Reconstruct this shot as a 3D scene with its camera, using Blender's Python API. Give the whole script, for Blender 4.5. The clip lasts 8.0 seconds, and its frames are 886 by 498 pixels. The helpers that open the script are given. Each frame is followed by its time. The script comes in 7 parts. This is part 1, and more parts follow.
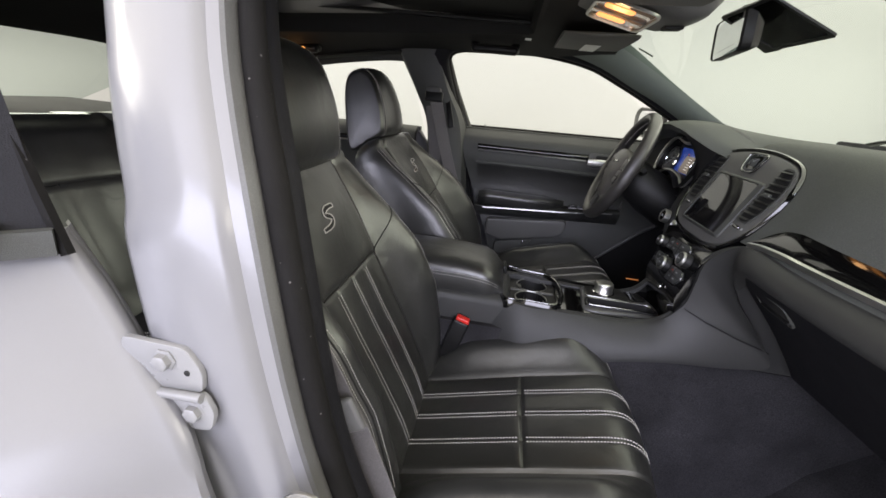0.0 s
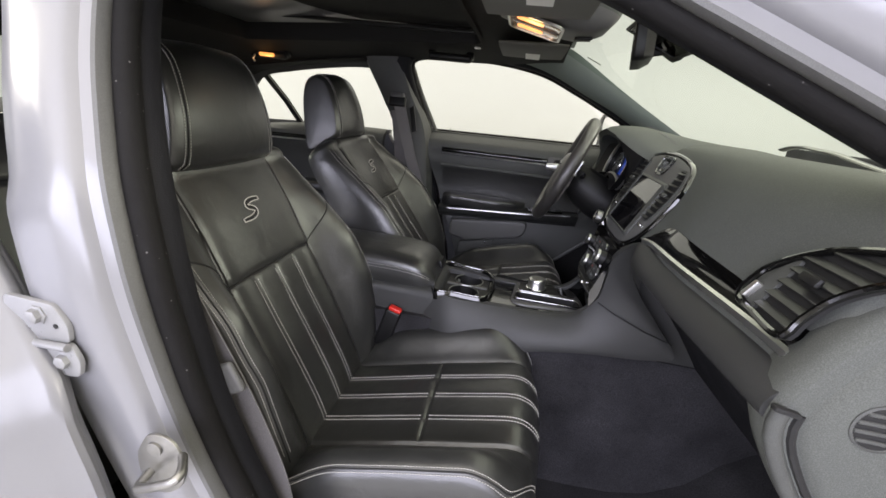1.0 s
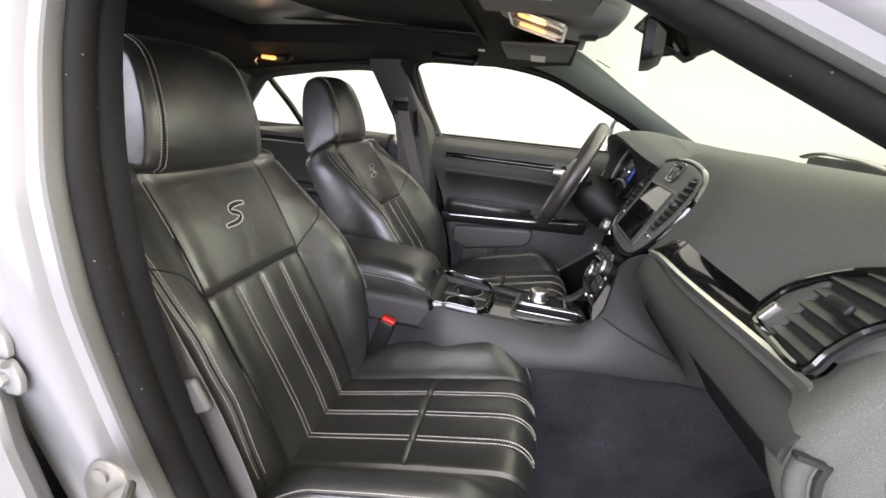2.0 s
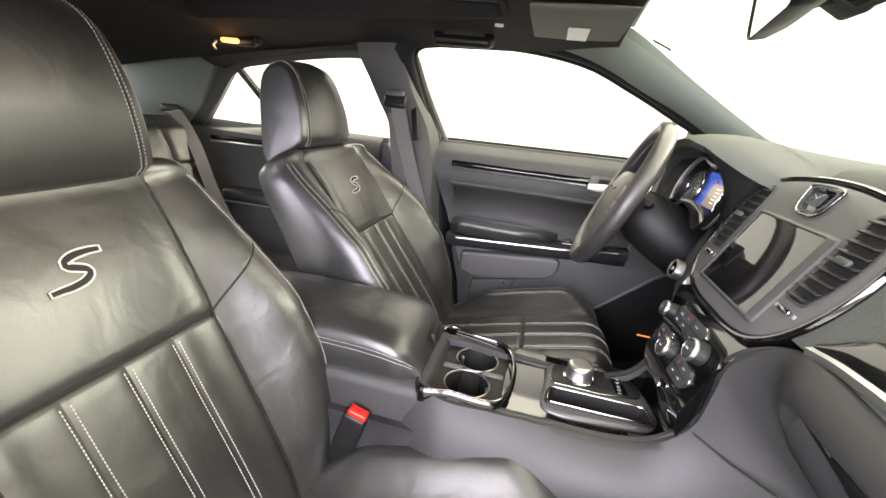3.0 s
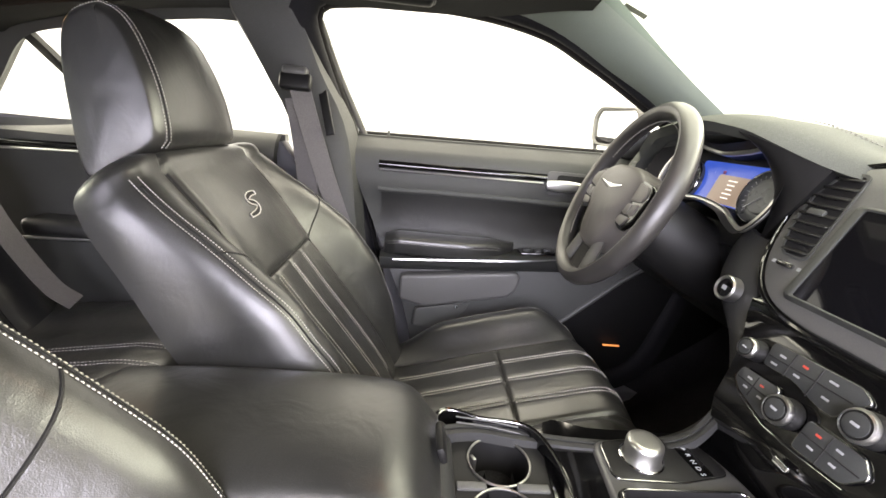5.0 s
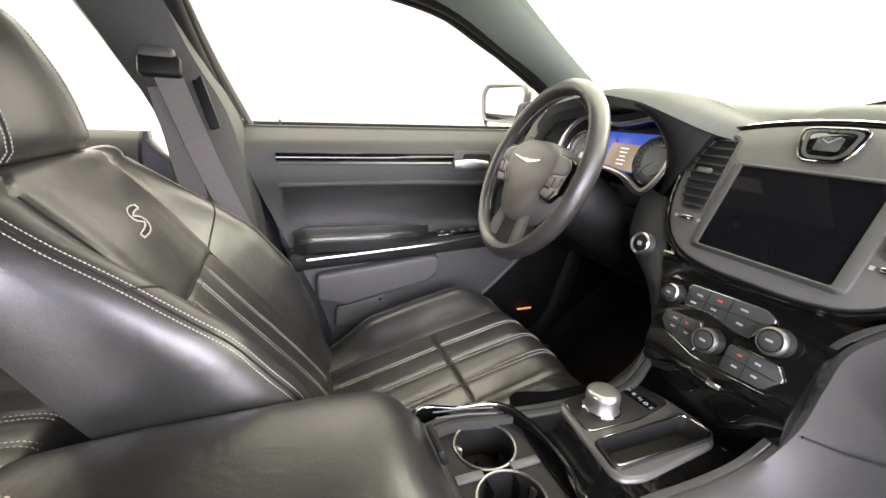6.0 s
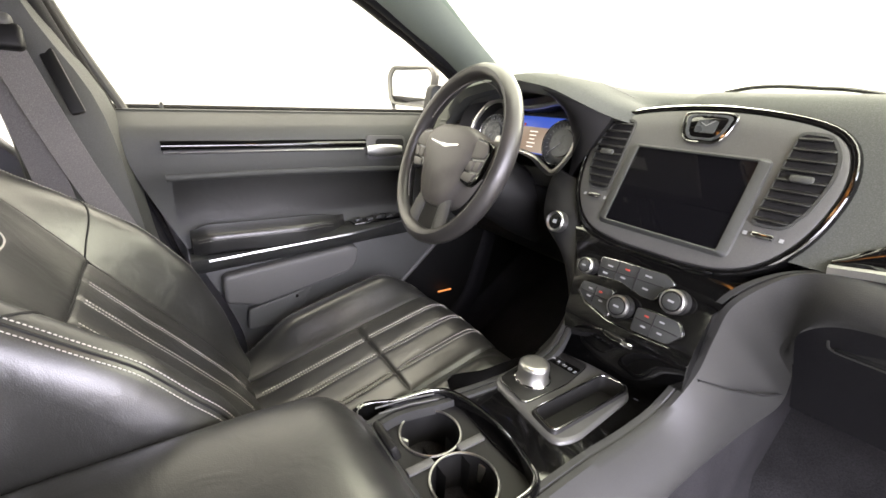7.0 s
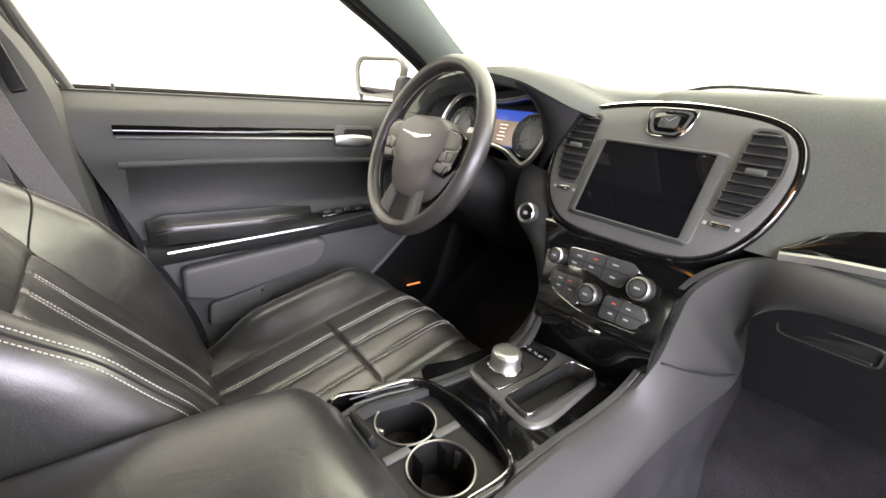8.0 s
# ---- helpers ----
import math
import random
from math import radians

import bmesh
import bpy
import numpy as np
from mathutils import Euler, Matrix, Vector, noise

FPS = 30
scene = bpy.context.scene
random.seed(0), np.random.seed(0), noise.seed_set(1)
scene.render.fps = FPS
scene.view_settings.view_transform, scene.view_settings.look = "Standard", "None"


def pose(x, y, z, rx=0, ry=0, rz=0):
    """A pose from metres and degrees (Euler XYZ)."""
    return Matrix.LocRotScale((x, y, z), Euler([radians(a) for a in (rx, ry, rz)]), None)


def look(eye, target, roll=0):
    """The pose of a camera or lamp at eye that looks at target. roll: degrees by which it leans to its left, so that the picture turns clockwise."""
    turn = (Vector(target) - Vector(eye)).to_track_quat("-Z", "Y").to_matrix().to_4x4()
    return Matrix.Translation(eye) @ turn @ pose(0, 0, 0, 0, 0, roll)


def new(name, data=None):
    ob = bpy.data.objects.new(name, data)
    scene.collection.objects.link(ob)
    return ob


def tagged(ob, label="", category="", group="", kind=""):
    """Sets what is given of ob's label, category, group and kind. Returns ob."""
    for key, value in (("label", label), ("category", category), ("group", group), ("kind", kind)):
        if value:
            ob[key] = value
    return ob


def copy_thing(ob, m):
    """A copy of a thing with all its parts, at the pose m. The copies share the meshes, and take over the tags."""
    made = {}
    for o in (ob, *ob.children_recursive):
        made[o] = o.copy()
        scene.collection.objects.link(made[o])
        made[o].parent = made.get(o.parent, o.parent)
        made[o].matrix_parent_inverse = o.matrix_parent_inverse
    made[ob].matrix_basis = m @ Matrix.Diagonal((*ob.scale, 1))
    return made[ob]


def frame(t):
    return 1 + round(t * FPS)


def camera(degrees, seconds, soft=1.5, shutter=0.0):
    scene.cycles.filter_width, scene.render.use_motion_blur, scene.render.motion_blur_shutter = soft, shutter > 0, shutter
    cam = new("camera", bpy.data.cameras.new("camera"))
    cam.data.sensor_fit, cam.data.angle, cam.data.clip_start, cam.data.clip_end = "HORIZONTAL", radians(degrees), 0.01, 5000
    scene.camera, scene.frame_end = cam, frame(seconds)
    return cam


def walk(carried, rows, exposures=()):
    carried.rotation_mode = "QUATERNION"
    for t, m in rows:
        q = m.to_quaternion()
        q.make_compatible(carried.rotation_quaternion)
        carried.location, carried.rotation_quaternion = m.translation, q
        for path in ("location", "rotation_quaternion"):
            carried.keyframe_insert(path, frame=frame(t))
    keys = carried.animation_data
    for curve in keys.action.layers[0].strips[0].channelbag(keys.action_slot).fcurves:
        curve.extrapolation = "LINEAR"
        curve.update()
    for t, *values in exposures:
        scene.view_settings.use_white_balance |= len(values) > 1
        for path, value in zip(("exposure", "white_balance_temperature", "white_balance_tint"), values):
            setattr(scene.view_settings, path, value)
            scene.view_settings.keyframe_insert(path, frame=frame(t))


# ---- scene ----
cam = camera(93.7, 8.0, soft=1.6)
PATH = [
    (0, (0.326, -1.109, 1.201), (0.098, 0.759, 0.523), 6.1),
    (0.5, (0.468, -1.138, 1.21), (0.221, 0.731, 0.542), 6.4),
    (1, (0.542, -1.149, 1.217), (0.263, 0.72, 0.56), 6.6),
    (1.5, (0.58, -1.148, 1.22), (0.259, 0.716, 0.57), 6.6),
    (1.7, (0.582, -1.14, 1.216), (0.251, 0.726, 0.578), 6.7),
    (2.8, (0.52, -0.805, 1.203), (0.154, 1.055, 0.566), 7.2),
    (3, (0.516, -0.72, 1.19), (0.124, 1.14, 0.568), 7.0),
    (3.5, (0.463, -0.573, 1.178), (0.103, 1.298, 0.569), 7.0),
    (4, (0.439, -0.501, 1.163), (0.151, 1.389, 0.578), 7.0),
    (4.2, (0.425, -0.481, 1.159), (0.191, 1.419, 0.58), 6.9),
    (5.3, (0.28, -0.402, 1.143), (0.589, 1.487, 0.565), 4.9),
    (5.5, (0.26, -0.392, 1.144), (0.682, 1.471, 0.553), 4.0),
    (6, (0.221, -0.37, 1.145), (0.916, 1.401, 0.529), 3.1),
    (6.5, (0.207, -0.354, 1.149), (1.133, 1.295, 0.498), 3.0),
    (7, (0.197, -0.343, 1.147), (1.275, 1.204, 0.48), 3.4),
    (7.5, (0.192, -0.337, 1.142), (1.369, 1.131, 0.466), 4.1),
    (8, (0.184, -0.337, 1.136), (1.396, 1.105, 0.464), 5.1),
]
EXPOSURES = [(0.0, -0.10, 7050, 9), (1.6, 0.12, 7150, 9), (2.8, 1.42, 7500, 10), (8.0, 1.56, 7450, 10)]
walk(cam, [(t, look(eye, target, roll)) for t, eye, target, roll in PATH], EXPOSURES)

# ---- light: a white photo booth with a luminous ceiling ----
world = bpy.data.worlds.new("booth_air")
scene.world = world
world.use_nodes = True
world.node_tree.nodes["Background"].inputs[0].default_value = (0.9, 0.95, 1.0, 1)
world.node_tree.nodes["Background"].inputs[1].default_value = 0.05


def area_lamp(name, place, target, sx, sy, watts, colour=(1, 1, 1)):
    data = bpy.data.lights.new(name, "AREA")
    data.shape, data.size, data.size_y, data.energy, data.color = "RECTANGLE", sx, sy, watts, colour
    ob = new(name, data)
    ob.matrix_world = look(place, target)
    return tagged(ob, "large soft light panel placed out of view", "light", kind="structure")


area_lamp("ceiling_light_panel", (0.2, 0.0, 3.6), (0.2, 0.0, 0), 9.8, 8.0, 580, (1.0, 0.965, 0.885))
area_lamp("side_light_panel", (-0.4, -4.1, 1.8), (-0.4, 0, 1.3), 5.4, 3.2, 610, (0.71, 0.74, 1.0))
# Unseen fill light, added to brighten the seat backs through the windscreen.
area_lamp("front_light_panel", (4.9, 0.3, 2.75), (0.2, 0, 1.0), 6.0, 1.6, 270, (1.0, 0.98, 0.92))
# Unseen fill light from behind, added to brighten the dashboard faces.
area_lamp("rear_light_panel", (-4.8, 0.3, 2.6), (0.2, 0, 1.0), 6.0, 1.8, 300, (1.0, 0.98, 0.93))
# the lit map lamps of the car itself
for n_, p_, w_ in (("map_lamp_glow", (0.522, -0.016, 1.392), 0.10), ("reading_lamp_glow", (-0.50, 0.515, 1.31), 0.10)):
    glow = bpy.data.lights.new(n_, "POINT")
    glow.energy, glow.color, glow.shadow_soft_size = w_, (1.0, 0.55, 0.25), 0.02
    new(n_, glow).location = p_

# ---- materials ----
def material(name, colour, rough, metal=0.0, grain=0.0, grain_scale=600.0, blotch=0.0, blotch_scale=6.0, bump=0.0,
             coat=0.0, emission=None, power=0.0, weave=False, rough_var=0.08, spec=0.5, coat_rough=0.05, crease=0.0):
    """A principled surface with colour variation at two scales, roughness variation and fine relief."""
    mat = bpy.data.materials.new(name)
    mat.use_nodes = True
    nt = mat.node_tree
    bsdf = nt.nodes["Principled BSDF"]
    bsdf.inputs["Metallic"].default_value = metal
    bsdf.inputs["Roughness"].default_value = rough
    bsdf.inputs["Specular IOR Level"].default_value = spec
    bsdf.inputs["Coat Weight"].default_value = coat
    bsdf.inputs["Coat Roughness"].default_value = coat_rough
    coord = nt.nodes.new("ShaderNodeTexCoord")
    fine = nt.nodes.new("ShaderNodeTexVoronoi" if not weave else "ShaderNodeTexNoise")
    fine.inputs["Scale"].default_value = grain_scale
    nt.links.new(coord.outputs["Object"], fine.inputs["Vector"])
    fine_out = fine.outputs[0]
    big = nt.nodes.new("ShaderNodeTexNoise")
    big.inputs["Scale"].default_value = blotch_scale
    big.inputs["Detail"].default_value = 5.0
    nt.links.new(coord.outputs["Object"], big.inputs["Vector"])
    mix = nt.nodes.new("ShaderNodeMix")
    mix.data_type = "RGBA"
    mix.inputs[6].default_value = (*[c * (1 - blotch) for c in colour], 1)
    mix.inputs[7].default_value = (*[min(1, c * (1 + blotch)) for c in colour], 1)
    nt.links.new(big.outputs[0], mix.inputs[0])
    shade = nt.nodes.new("ShaderNodeMix")
    shade.data_type, shade.blend_type = "RGBA", "MULTIPLY"
    ramp = nt.nodes.new("ShaderNodeMapRange")
    ramp.inputs["To Min"].default_value, ramp.inputs["To Max"].default_value = 1 - grain, 1 + grain
    nt.links.new(fine_out, ramp.inputs["Value"])
    shade.inputs[0].default_value = 1.0
    nt.links.new(mix.outputs[2], shade.inputs[6])
    nt.links.new(ramp.outputs[0], shade.inputs[7])
    nt.links.new(shade.outputs[2], bsdf.inputs["Base Color"])
    rr = nt.nodes.new("ShaderNodeMapRange")
    rr.inputs["From Min"].default_value, rr.inputs["From Max"].default_value = 0.3, 0.7
    rr.inputs["To Min"].default_value, rr.inputs["To Max"].default_value = max(0.02, rough - rough_var), min(1, rough + rough_var)
    nt.links.new(big.outputs[0], rr.inputs["Value"])
    nt.links.new(rr.outputs[0], bsdf.inputs["Roughness"])
    if bump:
        b = nt.nodes.new("ShaderNodeBump")
        b.inputs["Strength"].default_value = bump
        b.inputs["Distance"].default_value = 0.001
        nt.links.new(fine_out, b.inputs["Height"])
        nt.links.new(b.outputs[0], bsdf.inputs["Normal"])
        if crease:
            # soft stretched wrinkles under the grain
            fold = nt.nodes.new("ShaderNodeTexNoise")
            fold.inputs["Scale"].default_value, fold.inputs["Detail"].default_value, fold.inputs["Distortion"].default_value = 16.0, 3.0, 0.6
            nt.links.new(coord.outputs["Object"], fold.inputs["Vector"])
            low = nt.nodes.new("ShaderNodeBump")
            low.inputs["Strength"].default_value, low.inputs["Distance"].default_value = crease, 0.010
            nt.links.new(fold.outputs[0], low.inputs["Height"])
            nt.links.new(low.outputs[0], b.inputs["Normal"])
    if emission:
        bsdf.inputs["Emission Color"].default_value = (*emission, 1)
        bsdf.inputs["Emission Strength"].default_value = power
    return mat


def glass_material(name, tint, gloss=1.0):
    mat = bpy.data.materials.new(name)
    mat.use_nodes = True
    nt = mat.node_tree
    nt.nodes.remove(nt.nodes["Principled BSDF"])
    clear, shine, mix, fres = [nt.nodes.new("ShaderNode" + k) for k in ("BsdfTransparent", "BsdfGlossy", "MixShader", "Fresnel")]
    clear.inputs[0].default_value = (*tint, 1)
    shine.inputs["Roughness"].default_value = 0.01
    shine.inputs["Color"].default_value = (gloss, gloss, gloss, 1)
    fres.inputs[0].default_value = 1.45
    nt.links.new(fres.outputs[0], mix.inputs[0])
    nt.links.new(clear.outputs[0], mix.inputs[1])
    nt.links.new(shine.outputs[0], mix.inputs[2])
    nt.links.new(mix.outputs[0], nt.nodes["Material Output"].inputs[0])
    return mat


LEATHER = material("black_leather", (0.0185, 0.0189, 0.0181), 0.36, grain=0.35, grain_scale=850, blotch=0.25, blotch_scale=7, bump=0.14, rough_var=0.08, spec=0.7, coat=0.28, coat_rough=0.26, crease=0.22)
PLASTIC = material("soft_black_plastic", (0.050, 0.052, 0.049), 0.55, grain=0.3, grain_scale=1100, blotch=0.12, bump=0.18, spec=0.32)
DASH_PAD = material("grained_soft_dash", (0.074, 0.078, 0.072), 0.82, grain=0.25, grain_scale=760, blotch=0.14, blotch_scale=5, bump=0.16, spec=0.08)
VENT_BLACK = material("black_vent_slats", (0.010, 0.010, 0.010), 0.42, spec=0.35, blotch=0.1)
# Near-black of the dark trims; on the glovebox lid it holds the dash's shade.
DARK_TRIM_SHADED_LID = material("dark_trim_and_shaded_lid", (0.009, 0.009, 0.0106), 0.6, spec=0.15, grain=0.25, grain_scale=700, blotch=0.2, bump=0.3)
PANEL = material("charcoal_console_panel", (0.025, 0.0255, 0.025), 0.52, grain=0.3, grain_scale=1000, blotch=0.15, bump=0.18, spec=0.35)
PLASTIC_DARK = material("matt_black_plastic", (0.0065, 0.0065, 0.0065), 0.5, spec=0.3, grain=0.2, blotch=0.1, bump=0.15)
PLASTIC_GREY = material("charcoal_plastic", (0.080, 0.080, 0.077), 0.48, spec=0.4, grain=0.15, grain_scale=800, blotch=0.08, bump=0.12)
PILLAR_TRIM = material("pillar_cloth_trim", (0.118, 0.138, 0.116), 0.85, grain=0.3, grain_scale=900, blotch=0.10, bump=0.3, weave=True)
HEADLINER = material("black_headliner_cloth", (0.018, 0.018, 0.0175), 0.95, spec=0.15, grain=0.35, grain_scale=900, blotch=0.15, bump=0.3, weave=True)
VISOR_CLOTH = material("grey_visor_cloth", (0.10, 0.10, 0.09), 0.9, grain=0.2, grain_scale=900, blotch=0.1, bump=0.2, weave=True)
CARPET = material("black_carpet", (0.023, 0.0225, 0.0245), 0.98, grain=0.75, grain_scale=330, blotch=0.85, blotch_scale=8, bump=1.0, weave=True, spec=0.12)
RUBBER = material("black_rubber_seal", (0.005, 0.0046, 0.0044), 0.8, spec=0.2, grain=0.3, grain_scale=500, blotch=0.5, blotch_scale=40, bump=0.25, weave=True)
# pale dust specks on the seal
speck_tree = RUBBER.node_tree
speck_cell = speck_tree.nodes.new("ShaderNodeTexVoronoi")
speck_cell.inputs["Scale"].default_value = 95.0
speck_at = speck_tree.nodes.new("ShaderNodeTexCoord")
speck_tree.links.new(speck_at.outputs["Object"], speck_cell.inputs["Vector"])
speck_near = speck_tree.nodes.new("ShaderNodeMapRange")
speck_near.inputs["From Min"].default_value, speck_near.inputs["From Max"].default_value = 0.13, 0.07
speck_tree.links.new(speck_cell.outputs["Distance"], speck_near.inputs["Value"])
speck_mix = speck_tree.nodes.new("ShaderNodeMix")
speck_mix.data_type = "RGBA"
speck_mix.inputs[7].default_value = (0.12, 0.115, 0.11, 1)
speck_some = speck_tree.nodes.new("ShaderNodeMath")
speck_some.operation = "GREATER_THAN"
speck_some.inputs[1].default_value = 0.60
speck_tree.links.new(speck_cell.outputs["Color"], speck_some.inputs[0])
speck_share = speck_tree.nodes.new("ShaderNodeMath")
speck_share.operation = "MULTIPLY"
speck_tree.links.new(speck_near.outputs[0], speck_share.inputs[0])
speck_tree.links.new(speck_some.outputs[0], speck_share.inputs[1])
speck_tree.links.new(speck_share.outputs[0], speck_mix.inputs[0])
speck_base = speck_tree.nodes["Principled BSDF"].inputs["Base Color"]
speck_tree.links.new(speck_base.links[0].from_socket, speck_mix.inputs[6])
speck_tree.links.new(speck_mix.outputs[2], speck_base)
PIANO = material("piano_black", (0.003, 0.003, 0.003), 0.07, blotch=0.2, coat=0.6, rough_var=0.03)
SATIN = material("satin_silver", (0.58, 0.58, 0.56), 0.36, metal=1.0, grain=0.05, blotch=0.05, rough_var=0.05)
CHROME = material("chrome", (0.80, 0.80, 0.80), 0.10, metal=1.0, blotch=0.04, rough_var=0.04)
SMOKE_CHROME = material("smoked_chrome", (0.30, 0.30, 0.30), 0.18, metal=1.0, blotch=0.05, rough_var=0.04)
RING = material("satin_grey_ring", (0.36, 0.36, 0.35), 0.34, metal=1.0, grain=0.1, blotch=0.1, rough_var=0.05)
STEEL = material("painted_steel_hinge", (0.18, 0.18, 0.18), 0.32, blotch=0.12, blotch_scale=30, coat=0.3, bump=0.05)
ZINC = material("zinc_striker", (0.26, 0.255, 0.24), 0.40, metal=0.9, blotch=0.25, blotch_scale=60)
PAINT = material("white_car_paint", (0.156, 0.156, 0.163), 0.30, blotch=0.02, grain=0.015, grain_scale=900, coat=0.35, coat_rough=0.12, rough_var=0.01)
THREAD = material("pale_grey_thread", (0.40, 0.39, 0.365), 0.8, grain=0.3, grain_scale=1500, blotch=0.2, blotch_scale=40)
# Near-black for seams and joints, and for shade painted into recesses.
SEAM_AND_SHADE = material("dark_seam_and_recess_shade", (0.004, 0.004, 0.004), 0.8, blotch=0.2)
BELT = material("grey_belt_webbing", (0.100, 0.094, 0.093), 0.7, grain=0.5, grain_scale=900, blotch=0.1, bump=0.3)
RED = material("red_release_button", (0.55, 0.02, 0.015), 0.35, grain=0.05, blotch=0.1)
SCREEN = material("dark_touch_screen", (0.004, 0.004, 0.005), 0.04, blotch=0.1, rough_var=0.01, coat=0.3)
BUTTON = material("dark_grey_buttons", (0.032, 0.034, 0.034), 0.38, grain=0.1, blotch=0.08)
BEZEL = material("satin_charcoal_bezel", (0.058, 0.058, 0.056), 0.36, grain=0.1, blotch=0.08)
MARK = material("pale_print", (0.30, 0.31, 0.32), 0.5, blotch=0.05)
REDMARK = material("red_print", (0.50, 0.06, 0.04), 0.5, blotch=0.05)
LABEL_WHITE = material("white_label", (0.62, 0.62, 0.58), 0.55, blotch=0.05, grain=0.05)
LAMP_WARM = material("warm_map_lamp", (0.6, 0.35, 0.15), 0.3, emission=(1.0, 0.40, 0.10), power=1.4)
LAMP_LENS = material("clear_lamp_lens", (0.30, 0.20, 0.13), 0.15, blotch=0.2, blotch_scale=40, coat=0.5)
DISPLAY_BLUE = material("blue_gauge_display", (0.01, 0.02, 0.08), 0.2, emission=(0.05, 0.14, 0.85), power=0.25, blotch=0.4, blotch_scale=30)
DISPLAY_BROWN = material("brown_gauge_display", (0.05, 0.03, 0.02), 0.2, emission=(0.22, 0.17, 0.14), power=0.5)
DISPLAY_TEXT = material("display_text", (0.5, 0.5, 0.5), 0.4, emission=(0.8, 0.75, 0.7), power=0.6)
GAUGE = material("gauge_dial", (0.06, 0.065, 0.07), 0.3, metal=0.3, blotch=0.3, blotch_scale=60)
FOOT_LAMP = material("amber_foot_lamp", (0.5, 0.2, 0.05), 0.4, emission=(1.0, 0.36, 0.12), power=0.4)
GLASS_SIDE = glass_material("side_glass", (0.90, 0.93, 0.91))
GLASS_SHIELD = glass_material("windscreen_glass", (0.82, 0.90, 0.85), 0.25)
GLASS_DOTTED = glass_material("dotted_glass", (0.76, 0.79, 0.77), 0.3)
MIRROR = material("mirror_glass", (0.9, 0.9, 0.9), 0.02, metal=1.0, rough_var=0.005)
WALL = material("white_booth_wall", (0.385, 0.385, 0.376), 0.8, grain=0.006, grain_scale=12, blotch=0.04, blotch_scale=0.5, weave=True)
FLOOR = material("grey_booth_floor", (0.55, 0.55, 0.54), 0.45, grain=0.06, grain_scale=40, blotch=0.08, blotch_scale=1.2)
CUPRUBBER = material("cup_well", (0.008, 0.008, 0.008), 0.6, spec=0.3, blotch=0.3)
THREAD_DIM = material("dim_grey_thread", (0.20, 0.195, 0.185), 0.8, grain=0.3, grain_scale=1500, blotch=0.2, blotch_scale=40)
HUB = material("worn_charcoal_hub", (0.092, 0.086, 0.080), 0.42, grain=0.12, grain_scale=900, blotch=0.18, blotch_scale=14, bump=0.10)
WHEEL_LEATHER = material("worn_wheel_leather", (0.026, 0.0245, 0.023), 0.40, grain=0.2, grain_scale=900, blotch=0.35, blotch_scale=11, bump=0.08, rough_var=0.10, spec=0.7)

# ---- building helpers ----
def clamp(v, a=0.0, b=1.0):
    return max(a, min(b, v))


def smooth(a, b, v):
    t = clamp((v - a) / (b - a))
    return t * t * (3 - 2 * t)


def table(v, *pairs):
    """Piecewise linear value with gently rounded corners, from (key, value) pairs in rising order."""
    def raw(w):
        if w <= pairs[0][0]:
            return pairs[0][1]
        for (a, p), (b, q) in zip(pairs, pairs[1:]):
            if w <= b:
                return p + (q - p) * (w - a) / (b - a)
        return pairs[-1][1]
    d = (pairs[-1][0] - pairs[0][0]) * 0.035
    return (raw(v - d) + raw(v - d / 2) + 2 * raw(v) + raw(v + d / 2) + raw(v + d)) / 6


def spline(points, n, closed=False):
    """n points on a Catmull-Rom curve through the points, evenly spread."""
    pts = [Vector(p) for p in points]
    k = len(pts)
    dense = []
    spans = k if closed else k - 1
    for i in range(spans):
        p0 = pts[(i - 1) % k] if closed or i else pts[0] * 2 - pts[1]
        p1, p2 = pts[i], pts[(i + 1) % k]
        p3 = pts[(i + 2) % k] if closed or i + 2 < k else pts[-1] * 2 - pts[-2]
        for j in range(24):
            t = j / 24
            dense.append(0.5 * (2 * p1 + (p2 - p0) * t + (2 * p0 - 5 * p1 + 4 * p2 - p3) * t * t + (3 * p1 - p0 - 3 * p2 + p3) * t ** 3))
    dense.append(pts[0] if closed else pts[-1])
    return resample(dense, n, closed)


def resample(pts, n, closed=False):
    """n evenly spaced points along a polyline (whose last point repeats the first if closed)."""
    pts = [Vector(p) for p in pts]
    run = [0.0]
    for a, b in zip(pts, pts[1:]):
        run.append(run[-1] + (b - a).length)
    out, i = [], 0
    steps = n if closed else n - 1
    for k in range(n):
        d = run[-1] * k / steps
        while i < len(run) - 2 and run[i + 1] < d:
            i += 1
        f = (d - run[i]) / max(1e-9, run[i + 1] - run[i])
        out.append(pts[i].lerp(pts[i + 1], clamp(f)))
    return out


def from_lists(verts, faces):
    bm = bmesh.new()
    vs = [bm.verts.new(v) for v in verts]
    for f in faces:
        if len(set(f)) > 2:
            try:
                bm.faces.new([vs[i] for i in f])
            except ValueError:
                pass
    return bm


def loft(rows, ring=False, cap=False, cycle=False):
    """A skin over rows of points. ring: each row closes on itself; cycle: the last row joins the first."""
    n, m = len(rows), len(rows[0])
    verts = [p for row in rows for p in row]
    faces = []
    for i in range(n if cycle else n - 1):
        k = (i + 1) % n
        for j in range(m if ring else m - 1):
            l = (j + 1) % m
            faces.append((i * m + j, i * m + l, k * m + l, k * m + j))
    if cap and ring:
        faces.append(tuple(range(m))[::-1])
        faces.append(tuple((n - 1) * m + j for j in range(m)))
    bm = from_lists(verts, faces)
    bmesh.ops.recalc_face_normals(bm, faces=bm.faces)
    return bm


